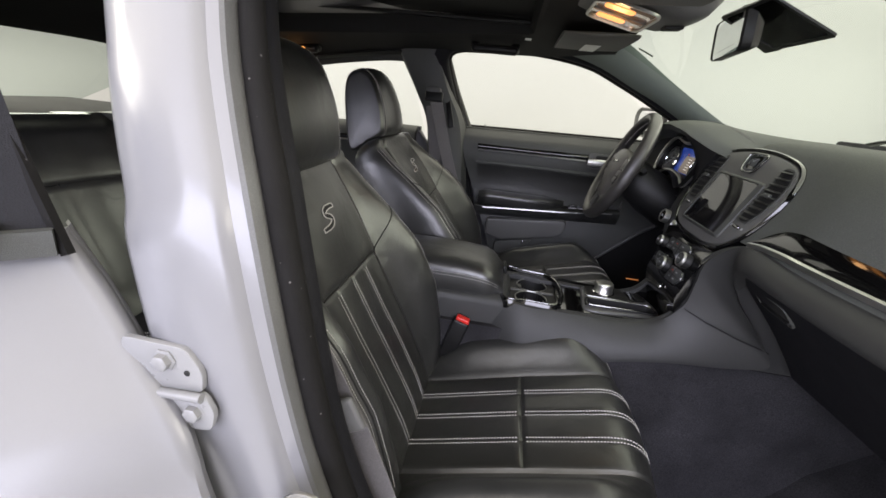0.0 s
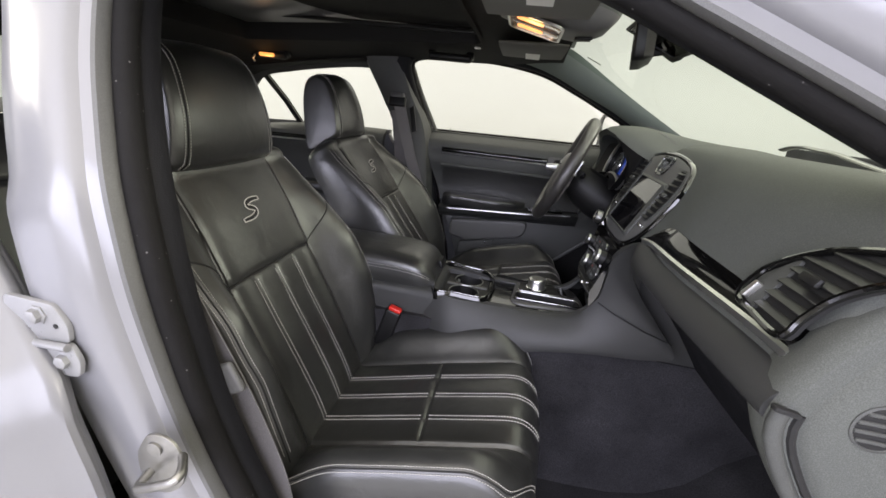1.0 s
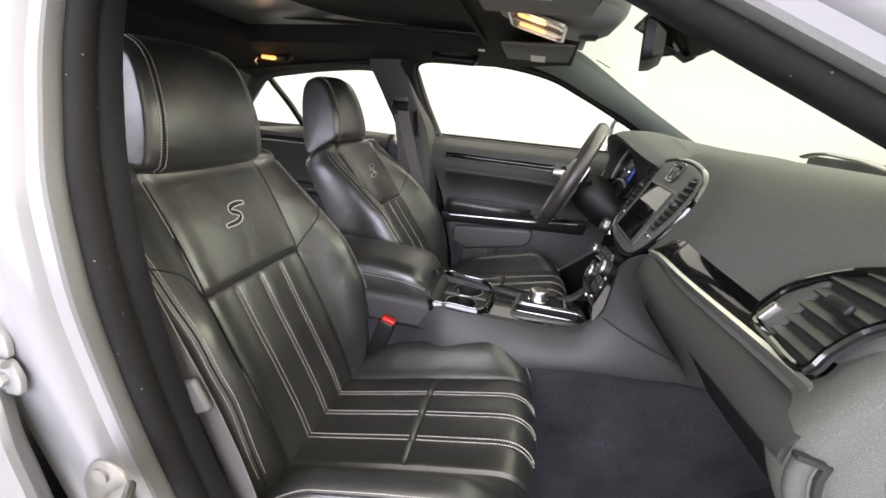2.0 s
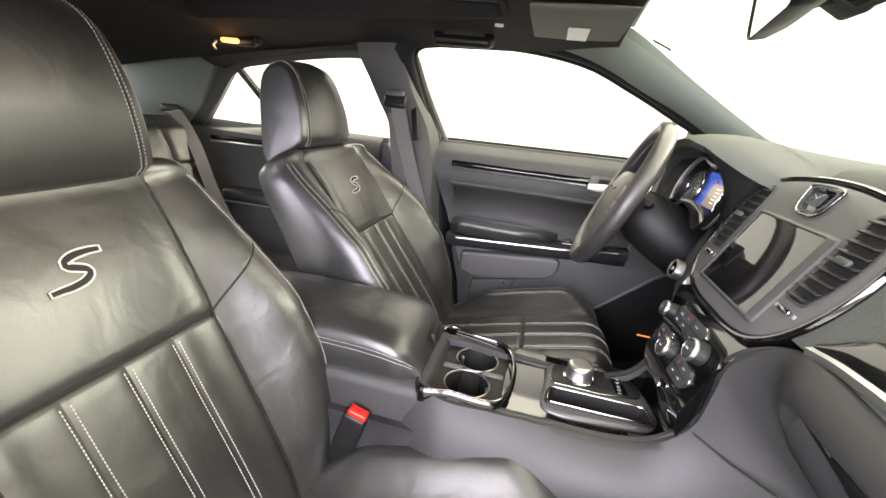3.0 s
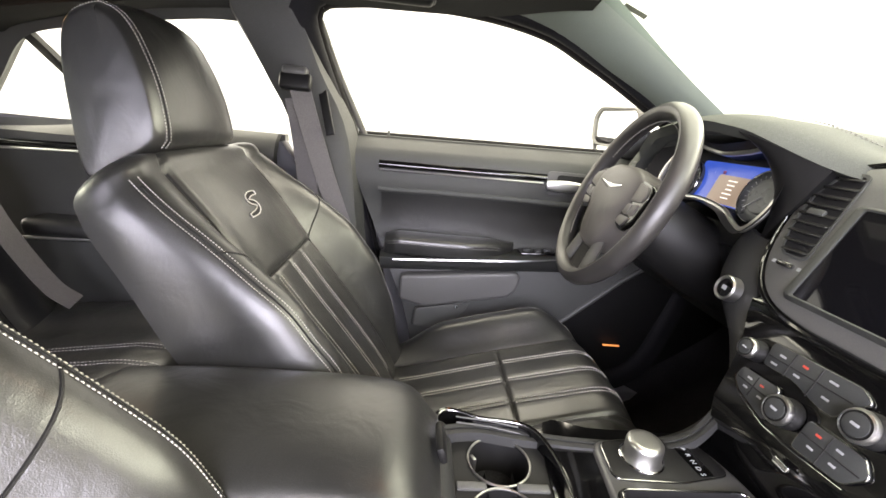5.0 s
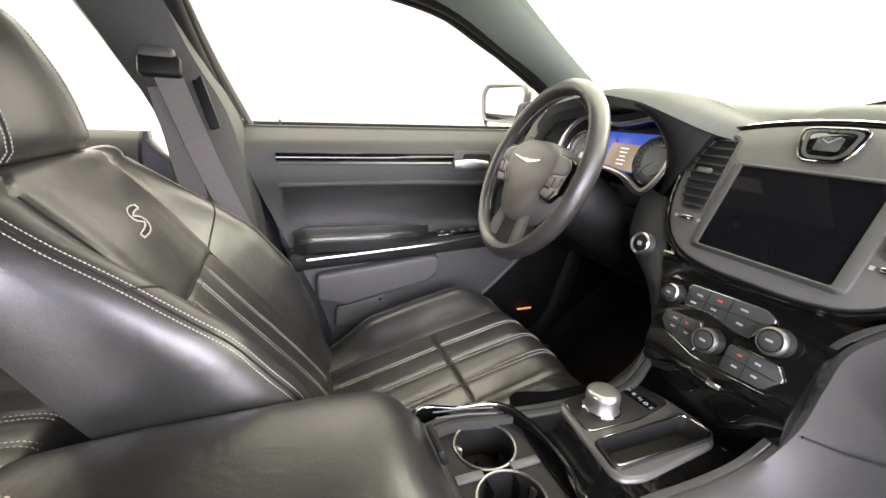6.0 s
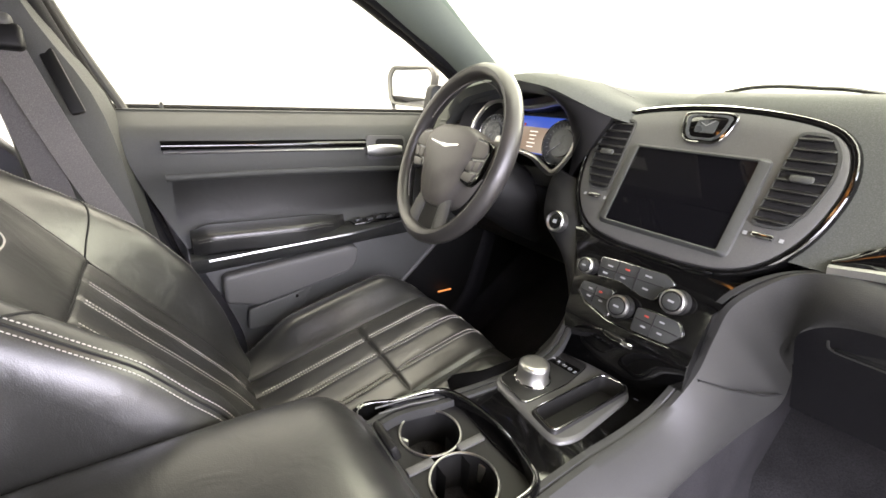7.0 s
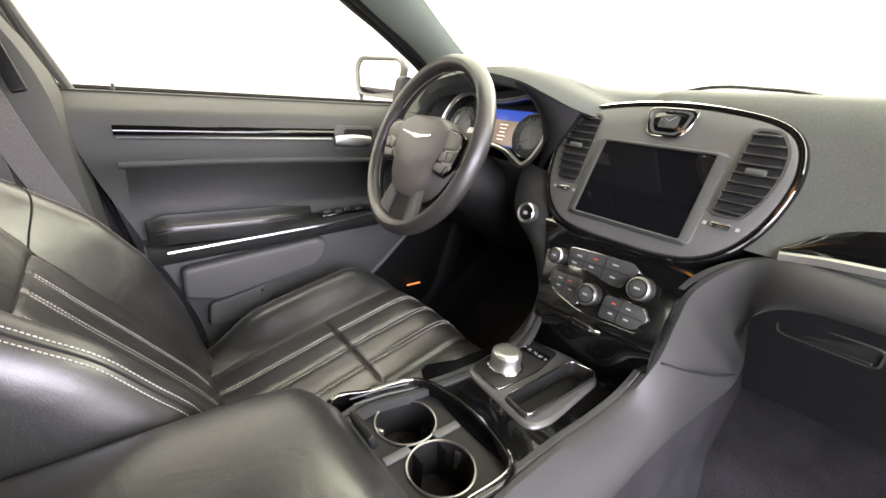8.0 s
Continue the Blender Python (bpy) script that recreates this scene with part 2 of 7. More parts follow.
def solid(rows, back):
    """A sheet of rows made solid: back(point, i, j) gives its point on the hidden side."""
    n, m = len(rows), len(rows[0])
    verts = [p for row in rows for p in row] + [back(Vector(p), i, j) for i, row in enumerate(rows) for j, p in enumerate(row)]
    o = n * m
    faces = []
    for i in range(n - 1):
        for j in range(m - 1):
            a, b, c, d = i * m + j, i * m + j + 1, (i + 1) * m + j + 1, (i + 1) * m + j
            faces += [(a, b, c, d), (o + d, o + c, o + b, o + a)]
    for i in range(n - 1):
        for j in (0, m - 1):
            a, d = i * m + j, (i + 1) * m + j
            faces.append((a, d, o + d, o + a))
    for j in range(m - 1):
        for i in (0, n - 1):
            a, b = i * m + j, i * m + j + 1
            faces.append((a, b, o + b, o + a))
    bm = from_lists(verts, faces)
    bmesh.ops.recalc_face_normals(bm, faces=bm.faces)
    return bm


def frames(path, closed=False, up=None):
    """Tangent, side and up along a path, turning as little as possible."""
    pts = [Vector(p) for p in path]
    n = len(pts)
    tang = []
    for i in range(n):
        a = pts[(i - 1) % n] if closed or i else pts[0]
        b = pts[(i + 1) % n] if closed or i < n - 1 else pts[-1]
        tang.append((b - a).normalized())
    ref = Vector(up) if up else (Vector((0, 0, 1)) if abs(tang[0].z) < 0.9 else Vector((1, 0, 0)))
    out = []
    for t in tang:
        side = t.cross(ref)
        if side.length < 1e-6:
            side = t.orthogonal()
        side.normalize()
        u = side.cross(t).normalized()
        if not up:
            ref = u
        out.append((t, side, u))
    return pts, out


def sweep(path, radius=None, profile=None, closed=False, seg=8, up=None, cap=True):
    """A tube (or any closed profile of (side, up) pairs) along a path."""
    pts, fr = frames(path, closed, up)
    prof = profile or [(radius * math.cos(2 * math.pi * k / seg), radius * math.sin(2 * math.pi * k / seg)) for k in range(seg)]
    rows = [[p + s * a + u * b for a, b in prof] for p, (t, s, u) in zip(pts, fr)]
    return loft(rows, ring=True, cap=cap and not closed, cycle=closed)


def rbox(centre, size, r=0.005, seg=2, turn=(0, 0, 0)):
    bm = bmesh.new()
    bmesh.ops.create_cube(bm, size=1.0)
    bmesh.ops.scale(bm, vec=size, verts=bm.verts)
    if r:
        bmesh.ops.bevel(bm, geom=list(bm.edges), offset=min(r, min(size) * 0.49), segments=seg, profile=0.5, affect="EDGES")
    bmesh.ops.transform(bm, matrix=pose(*centre, *turn), verts=bm.verts)
    return bm


def prism(poly, depth, m, bevel=0.0, seg=2):
    """A polygon in the local xy plane, raised along local z from 0 to depth, laid out by the matrix m; its upper rim bevelled."""
    bm = bmesh.new()
    low = [bm.verts.new((x, y, 0)) for x, y in poly]
    high = [bm.verts.new((x, y, depth)) for x, y in poly]
    n = len(poly)
    bm.faces.new(low[::-1])
    top = bm.faces.new(high)
    for i in range(n):
        bm.faces.new((low[i], low[(i + 1) % n], high[(i + 1) % n], high[i]))
    bmesh.ops.recalc_face_normals(bm, faces=bm.faces)
    if bevel:
        bmesh.ops.bevel(bm, geom=list(top.edges), offset=bevel, segments=seg, profile=0.5, affect="EDGES")
    bmesh.ops.transform(bm, matrix=m, verts=bm.verts)
    return bm


def round_poly(points, r, n=5):
    """A polygon with its corners rounded."""
    out = []
    k = len(points)
    for i in range(k):
        p, a, b = Vector(points[i]), Vector(points[i - 1]), Vector(points[(i + 1) % k])
        da, db = (a - p), (b - p)
        q = min(r, da.length * 0.48, db.length * 0.48)
        s, e = p + da.normalized() * q, p + db.normalized() * q
        for j in range(n + 1):
            t = j / n
            v = s * (1 - t) ** 2 + p * 2 * t * (1 - t) + e * t * t
            out.append((v.x, v.y))
    return out


def rect_poly(w, h, r, n=4):
    return round_poly([(-w / 2, -h / 2), (w / 2, -h / 2), (w / 2, h / 2), (-w / 2, h / 2)], r, n)


def ring_solid(outer, inner, depth, m):
    """A flat frame between two outlines with the same number of points, raised from 0 to depth."""
    rows = [[(*p, 0) for p in outer], [(*p, depth) for p in outer], [(*p, depth) for p in inner], [(*p, 0) for p in inner]]
    bm = loft([[Vector(p) for p in row] for row in rows], ring=True, cycle=True)
    bmesh.ops.transform(bm, matrix=m, verts=bm.verts)
    return bm


def lathe(profile, m, n=32):
    """Turned from (radius, height) pairs round local z."""
    rows = [[Vector((r * math.cos(2 * math.pi * k / n), r * math.sin(2 * math.pi * k / n), h)) for k in range(n)] for r, h in profile]
    bm = loft(rows, ring=True, cap=True)
    bmesh.ops.transform(bm, matrix=m, verts=bm.verts)
    return bm


def merged(*bms):
    out = bmesh.new()
    for b in bms:
        me = bpy.data.meshes.new("tmp")
        b.to_mesh(me)
        b.free()
        out.from_mesh(me)
        bpy.data.meshes.remove(me)
    return out


def flipped(bm):
    """The same on the other side of the car."""
    bmesh.ops.scale(bm, vec=(1, -1, 1), verts=bm.verts)
    bmesh.ops.reverse_faces(bm, faces=bm.faces)
    return bm


def part(name, bm, mat, parent=None, label="", sharp=40, kind=""):
    me = bpy.data.meshes.new(name)
    lim = math.radians(sharp)
    for f in bm.faces:
        f.smooth = True
    for e in bm.edges:
        if len(e.link_faces) == 2 and e.calc_face_angle(0) > lim:
            e.smooth = False
    bm.to_mesh(me)
    bm.free()
    me.materials.append(mat)
    ob = new(name, me)
    if parent:
        ob.parent = parent
        ob.matrix_parent_inverse = parent.matrix_basis.inverted()
    return tagged(ob, label, kind=kind)


def thing(name, place, label, category, group="", kind=""):
    ob = new(name)
    ob.empty_display_size = 0.05
    ob.matrix_basis = Matrix.Translation(place)
    return tagged(ob, label, category, group, kind)


def stitch_run(points, normal, pitch=0.0050, length=0.0036, width=0.00068, lift=0.0006):
    """Short raised thread stitches along a line; normal(i, point) is the surface's outward way."""
    pts = [Vector(p) for p in points]
    total = sum((b - a).length for a, b in zip(pts, pts[1:]))
    n = max(2, int(total / pitch))
    even = resample(pts, n * 3 + 1)
    verts, faces = [], []
    for k in range(n):
        a, b = even[3 * k], even[3 * k + 2]
        t = (b - a).normalized()
        nn = normal((3 * k + 1) / (3 * n), (a + b) / 2).normalized()
        s = t.cross(nn).normalized() * width
        o = len(verts)
        for p, h in ((a, 0.0), (a.lerp(b, 0.5), 1.0), (b, 0.0)):
            base = p + nn * (lift * 0.2)
            top = p + nn * (lift + width * 1.1 * h)
            verts += [base - s, top - s * 0.35, top + s * 0.35, base + s]
        for q in (0, 4):
            for j in range(3):
                faces.append((o + q + j, o + q + j + 1, o + q + j + 5, o + q + j + 4))
        faces += [(o, o + 1, o + 2, o + 3), (o + 8, o + 11, o + 10, o + 9)]
    return from_lists(verts, faces)

# ---- photo booth round the car ----
X0, X1, Y0, Y1, ZC = -5.0, 5.2, -4.2, 4.2, 3.7
tagged(part("floor", rbox(((X0 + X1) / 2, 0, -0.05), (X1 - X0, Y1 - Y0, 0.1), 0), FLOOR), "smooth light grey booth floor", "floor", kind="structure")
tagged(part("ceiling", rbox(((X0 + X1) / 2, 0, ZC + 0.05), (X1 - X0, Y1 - Y0, 0.1), 0), WALL), "white booth ceiling with light panels", "ceiling", kind="structure")
for nm, c, s in (("wall_north", ((X0 + X1) / 2, Y1 + 0.05, ZC / 2), (X1 - X0, 0.1, ZC)), ("wall_south", ((X0 + X1) / 2, Y0 - 0.05, ZC / 2), (X1 - X0, 0.1, ZC)),
                 ("wall_east", (X1 + 0.05, 0, ZC / 2), (0.1, Y1 - Y0, ZC)), ("wall_west", (X0 - 0.05, 0, ZC / 2), (0.1, Y1 - Y0, ZC))):
    tagged(part(nm, rbox(c, s, 0), WALL), "plain matt white photo booth wall", "wall", kind="structure")

# ---- car shell: openings, roof, pillars ----


def side_y(z):
    """Half width of the car's side at height z."""
    return table(z, (0.2, 0.80), (0.6, 0.815), (0.95, 0.825), (1.09, 0.815), (1.24, 0.738), (1.36, 0.672), (1.42, 0.63))


# front door opening, seen from the side, from the sill up the pillar, along the roof and down the windscreen pillar
OPENING = [(0.33, 0.79, 0.38), (0.25, 0.80, 0.58), (0.20, 0.80, 0.755), (0.150, 0.805, 0.949), (0.128, 0.80, 1.08), (0.088, 0.752, 1.20),
           (0.058, 0.70, 1.30), (0.050, 0.675, 1.355), (0.085, 0.662, 1.385), (0.20, 0.655, 1.397), (0.40, 0.652, 1.397), (0.584, 0.664, 1.372),
           (0.722, 0.692, 1.322), (0.861, 0.726, 1.262), (1.00, 0.765, 1.195), (1.12, 0.80, 1.10), (1.17, 0.81, 0.90), (1.12, 0.80, 0.60), (1.02, 0.79, 0.42),
           (0.70, 0.79, 0.36)]
# the passenger's opening as it stands bare, with its door swung away
BARE = [(0.36, 0.755, 0.40), (0.285, 0.740, 0.50), (0.228, 0.735, 0.610), (0.190, 0.735, 0.700), (0.163, 0.740, 0.799), (0.147, 0.746, 0.889), (0.136, 0.751, 0.971), (0.122, 0.746, 1.041),
        (0.106, 0.735, 1.105), (0.080, 0.708, 1.166), (0.056, 0.679, 1.230), (0.036, 0.646, 1.297), (0.034, 0.630, 1.340), (0.065, 0.628, 1.375), (0.16, 0.638, 1.393), (0.38, 0.646, 1.396),
        (0.50, 0.652, 1.379), (0.60, 0.668, 1.346), (0.687, 0.688, 1.306), (0.74, 0.699, 1.281), (0.795, 0.707, 1.256), (0.86, 0.717, 1.226), (0.95, 0.742, 1.183), (1.06, 0.775, 1.115), (1.15, 0.80, 1.00), (1.17, 0.81, 0.90), (1.12, 0.80, 0.60), (1.02, 0.79, 0.42), (0.70, 0.775, 0.36)]
LOOPS = [spline(OPENING, 150, closed=True), spline(BARE, 170, closed=True)]
loop_centre = Vector((0.6, 0.75, 0.9))


def band(profile, loop):
    """A skin round the door opening. profile: (outward from the opening, outboard) pairs."""
    rows = []
    n = len(loop)
    for i, p in enumerate(loop):
        t = (loop[(i + 1) % n] - loop[i - 1]).normalized()
        o = t.cross(Vector((0, 1, 0)))
        if o.dot(p - loop_centre) < 0:
            o = -o
        o.y = 0
        o.normalize()
        rows.append([p + o * a + Vector((0, b, 0)) for a, b in profile])
    return loft(rows, cycle=True)


def mirror_pair(make, name, mat, parent_pair, label=""):
    for side, parent in zip((1, -1), parent_pair):
        bm = make()
        part(name, bm if side > 0 else flipped(bm), mat, parent, label)


shell = [thing("car_side", (0.3, 0.8, 0.0), "white car side with pillar, seal and sill", "car body", kind="structure"),
         thing("car_side", (0.3, -0.8, 0.0), "white car side with open door frame, black seal and hinges", "car body", kind="structure")]
WHITE_BAND = [(0.026, -0.02), (0.027, 0.008), (0.040, 0.014), (0.052, 0.014), (0.058, 0.006), (0.060, -0.02)]
WHITE_BARE = [(0.013, -0.02), (0.010, 0.010), (0.008, 0.031), (0.016, 0.036), (0.022, 0.038), (0.027, 0.047), (0.034, 0.053), (0.060, 0.056), (0.095, 0.056), (0.122, 0.052), (0.136, 0.042), (0.143, 0.020), (0.145, -0.03)]
RUB = [(0.002 + 0.016 * math.cos(a), -0.004 + 0.018 * math.sin(a)) for a in [k * math.pi / 5 for k in range(11)]]
GREYB = [(0.014, 0.000), (0.016, 0.010), (0.021, 0.014), (0.026, 0.013), (0.027, 0.003)]
GREY_BARE = [(0.012, 0.000), (0.004, 0.012), (0.003, 0.022), (0.006, 0.031), (0.014, 0.034)]
TRIM = [(-0.003, -0.014), (-0.006, -0.020), (-0.004, -0.030), (0.006, -0.040), (0.022, -0.046), (0.05, -0.050), (0.05, -0.03)]
TRIM_BARE = [(-0.004, -0.014), (-0.008, -0.022), (-0.009, -0.040), (-0.004, -0.052), (0.012, -0.060), (0.05, -0.064), (0.05, -0.03)]
for nm, mat, far, near, lab in (("door_frame", PAINT, WHITE_BAND, WHITE_BARE, "white painted door frame"), ("door_seal", RUBBER, RUB, RUB, "dusty black rubber door seal"),
                                ("seal_lip", PLASTIC_GREY, GREYB, GREY_BARE, "grey seal lip"), ("frame_trim", DARK_TRIM_SHADED_LID, TRIM, TRIM_BARE, "dark pillar trim")):
    part(nm, band(far, LOOPS[0]), mat, shell[0], lab)
    part(nm, flipped(band(near, LOOPS[1])), mat, shell[1], lab)


# lower sill below the doors, and the body's rear quarter, to close the shell
def quarter():
    rows = []
    for k in range(37):
        x = -0.9 - 1.46 * k / 36
        d = abs(x + 1.25)
        low = 0.26 + (math.sqrt(0.385 ** 2 - d * d) + 0.09 if d < 0.385 else 0.0)
        tail = 0.10 * smooth(-1.9, -2.36, x) ** 2
        rows.append([Vector((x, side_y(z) + 0.045 + 0.03 * smooth(0.95, 0.6, z) - tail, z)) for z in [low + (0.99 - low) * j / 12 for j in range(13)]])
    return solid(rows, lambda p, i, j: p - Vector((0, 0.03, 0)))


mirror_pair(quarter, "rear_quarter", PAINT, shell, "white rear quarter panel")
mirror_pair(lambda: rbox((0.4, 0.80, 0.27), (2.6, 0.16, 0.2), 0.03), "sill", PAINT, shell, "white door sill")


def head_z(x, y):
    """Height of the cloth roof lining."""
    return table(x, (-1.06, 1.262), (-0.8, 1.335), (-0.5, 1.392), (0.0, 1.432), (0.45, 1.442), (0.64, 1.438)) - (0.055 + 0.03 * smooth(-0.1, -0.6, x)) * (abs(y) / 0.63) ** 3.2


def head_half(x):
    return table(x, (-1.06, 0.56), (-0.7, 0.615), (0.0, 0.645), (0.45, 0.635), (0.60, 0.56), (0.66, 0.54))


ROOF_HOLE = (-0.52, 0.36, 0.405)


def lining():
    xs = [-1.06 + 1.71 * k / 38 for k in range(39)]
    xs = sorted(xs + [ROOF_HOLE[0], ROOF_HOLE[1]])
    vs = sorted([-1 + 2 * k / 30 for k in range(31)])
    verts, idx, faces = [], {}, []
    ys = [v for v in vs]
    for i, x in enumerate(xs):
        h = head_half(x)
        for j, v in enumerate(ys):
            y = v * h
            # lines at the opening's edges are pulled straight
            if abs(abs(y) - ROOF_HOLE[2]) < h / 30:
                y = math.copysign(ROOF_HOLE[2], y)
            idx[i, j] = len(verts)
            verts.append((x, y, head_z(x, y)))
    for i in range(len(xs) - 1):
        for j in range(len(ys) - 1):
            quad = [idx[i, j], idx[i + 1, j], idx[i + 1, j + 1], idx[i, j + 1]]
            cx = sum(verts[q][0] for q in quad) / 4
            cy = sum(verts[q][1] for q in quad) / 4
            if ROOF_HOLE[0] < cx < ROOF_HOLE[1] and abs(cy) < ROOF_HOLE[2]:
                continue
            faces.append(quad)
    return from_lists(verts, faces)


ceil_ob = thing("headliner", (0, 0, 1.4), "black cloth headliner with a recessed sunroof opening", "headliner", kind="structure")
part("lining", lining(), HEADLINER, ceil_ob)
x0, x1, hy = ROOF_HOLE
lip = round_poly([(x0, -hy), (x1, -hy), (x1, hy), (x0, hy)], 0.03, 5)
rows = []
for dz, grow in ((-0.004, 0.012), (-0.006, 0.0), (0.01, -0.012), (0.05, -0.016)):
    rows.append([Vector((x + (grow if x > (x0 + x1) / 2 else -grow), y + (grow if y > 0 else -grow), head_z(x, y) + dz)) for x, y in lip])
part("sunroof_rim", loft(rows, ring=True), HEADLINER, ceil_ob, "padded rim of the sunroof opening")
part("sunroof_shade", rbox(((x0 + x1) / 2, 0, 1.474), (x1 - x0 + 0.05, 2 * hy + 0.05, 0.012), 0.003), HEADLINER, ceil_ob, "closed black sunroof shade")
part("sunroof_rail", rbox(((x0 + x1) / 2, hy - 0.02, 1.452), (x1 - x0, 0.02, 0.012), 0.003), PLASTIC_DARK, ceil_ob)


def roof_skin():
    rows = []
    for k in range(25):
        x = -1.12 + 1.80 * k / 24
        h = head_half(x) + 0.035
        rows.append([Vector((x, h * v / 8, head_z(x, min(1, abs(v / 8)) * head_half(x)) + 0.055)) for v in range(-8, 9)])
    return solid(rows, lambda p, i, j: p + Vector((0, 0, 0.012)))


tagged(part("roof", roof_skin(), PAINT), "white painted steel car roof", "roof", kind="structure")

# windscreen pillar trim: between the side window's edge and the windscreen's edge
EDGE_SIDE = spline([(0.42, 0.655, 1.392), (0.584, 0.660, 1.367), (0.722, 0.690, 1.316), (0.861, 0.722, 1.262), (1.0, 0.765, 1.19), (1.13, 0.80, 1.10)], 24)
EDGE_GLASS = spline([(0.60, 0.53, 1.452), (0.673, 0.55, 1.450), (0.892, 0.612, 1.332), (1.059, 0.652, 1.246), (1.28, 0.704, 1.140), (1.42, 0.735, 1.075)], 24)


def pillar_a():
    rows = []
    for a, b in zip(EDGE_SIDE, EDGE_GLASS):
        w = b - a
        inn = Vector((-0.35, -0.8, -0.35)).normalized()
        row = []
        for k in range(9):
            t = k / 8
            row.append(a + w * t + inn * (0.022 * math.sin(math.pi * t) ** 0.7))
        rows.append(row)
    return solid(rows, lambda p, i, j: p + Vector((-0.004, 0.024, 0.0)))


trims = [thing("windscreen_pillar", (1.0, 0.72, 1.1), "grey green cloth-covered windscreen pillar trim", "pillar", kind="structure"),
         thing("windscreen_pillar", (1.0, -0.72, 1.1), "grey green cloth-covered windscreen pillar trim", "pillar", kind="structure")]
mirror_pair(pillar_a, "pillar_trim", PILLAR_TRIM, trims)


def pillar_a_skin():
    rows = []
    for a, b in zip(EDGE_SIDE, EDGE_GLASS):
        out = Vector((0.25, 0.75, 0.5)).normalized()
        rows.append([a + Vector((0, 0.035, 0.01)) + (b - a) * (k / 6 * 0.42) + out * (0.035 + 0.025 * math.sin(math.pi * k / 6)) for k in range(7)])
    return solid(rows, lambda p, i, j: p - Vector((0.01, 0.02, 0.01)))


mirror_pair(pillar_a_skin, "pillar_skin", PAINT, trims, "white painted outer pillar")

# middle pillar trim on the far side
PB_FRONT = spline([(0.26, 0.80, 0.50), (0.185, 0.805, 0.78), (0.14, 0.80, 1.087), (0.076, 0.735, 1.237), (0.035, 0.672, 1.36), (0.03, 0.66, 1.40)], 22)
PB_REAR = spline([(0.0, 0.80, 0.50), (-0.02, 0.805, 0.78), (-0.03, 0.805, 1.074), (-0.078, 0.738, 1.216), (-0.138, 0.675, 1.34), (-0.15, 0.66, 1.38)], 22)


def pillar_b():
    rows = []
    for a, b in zip(PB_FRONT, PB_REAR):
        deep = table(a.z, (0.5, 0.10), (0.9, 0.11), (1.1, 0.105), (1.25, 0.075), (1.4, 0.035))
        row = []
        for t, d in ((0, 0), (0.03, 0.5), (0.10, 0.88), (0.22, 1.0), (0.5, 1.0), (0.8, 1.0), (0.92, 0.9), (0.98, 0.5), (1.0, 0)):
            row.append(a + (b - a) * t + Vector((0, -deep * d, 0)))
        rows.append(row)
    return solid(rows, lambda p, i, j: p + Vector((0, 0.02, 0)))


pillars_b = [thing("middle_pillar", (0.05, 0.75, 0.5), "dark grey plastic middle pillar trim", "pillar", kind="structure")]
part("pillar_trim", pillar_b(), PLASTIC, pillars_b[0])

part("height_slide", rbox((0.072, 0.668, 1.165), (0.022, 0.010, 0.17), 0.004, turn=(-26, -18, 0)), PLASTIC_DARK, pillars_b[0], "belt height slide slot")

# The footwell's shade is put into this panel's near-black colour.
tagged(part("kick_panel", rbox((1.05, 0.785, 0.62), (1.1, 0.03, 0.66), 0.01), PLASTIC_DARK), "kick panel in the footwell, near black for the shade there", "panel", kind="structure")

# ---- glass ----
def sheet(corners, n=10, bulge=(0, 0, 0)):
    a, b, c, d = [Vector(p) for p in corners]
    rows = []
    for i in range(n + 1):
        s = i / n
        l, r = a.lerp(d, s), b.lerp(c, s)
        rows.append([l.lerp(r, j / n) + Vector(bulge) * (math.sin(math.pi * j / n) * math.sin(math.pi * min(1, max(0, s)))) for j in range(n + 1)])
    return loft(rows)


def glass(name, bm, mat, label):
    for f in bm.faces:
        if f.normal.dot(Vector((0.3, 0, 0.9)) - f.calc_center_median()) < 0:
            f.normal_flip()
    ob = tagged(part(name, bm, mat), label, "window", kind="structure")
    ob.visible_shadow = False
    return ob


glass("windscreen", sheet([(1.56, -0.79, 1.015), (1.56, 0.79, 1.015), (0.62, 0.555, 1.452), (0.62, -0.555, 1.452)], 16, (0.05, 0, 0.085)), GLASS_SHIELD, "faintly green curved windscreen glass")
glass("window_1", sheet([(0.10, 0.835, 1.07), (1.10, 0.835, 1.07), (0.60, 0.675, 1.40), (0.00, 0.675, 1.40)]), GLASS_SIDE, "clear front door side glass")
glass("window_2", sheet([(-0.95, 0.835, 1.03), (-0.05, 0.835, 1.05), (-0.12, 0.675, 1.36), (-0.62, 0.69, 1.31)]), GLASS_SIDE, "clear rear door side glass")
glass("rear_window", sheet([(-1.80, -0.74, 1.00), (-1.80, 0.74, 1.00), (-1.03, 0.64, 1.285), (-1.03, -0.64, 1.285)], 12, (-0.05, 0, 0.04)), GLASS_SHIELD, "faintly green rear window glass")

# ---- carpeted floor pan ----
def floor_pan():
    rows = []
    for k in range(31):
        x = -1.3 + 2.9 * k / 30
        z = table(x, (-1.3, 0.30), (-0.95, 0.30), (-0.2, 0.27), (0.0, 0.29), (0.9, 0.27), (1.08, 0.30), (1.42, 0.58), (1.6, 0.85))
        rows.append([Vector((x, y, z + 0.10 * smooth(0.70, 0.79, abs(y)) + 0.004 * noise.noise((x * 9, y * 9, 0)))) for y in [-0.80 + 1.6 * j / 32 for j in range(33)]])
    return solid(rows, lambda p, i, j: p - Vector((0, 0, 0.03)))


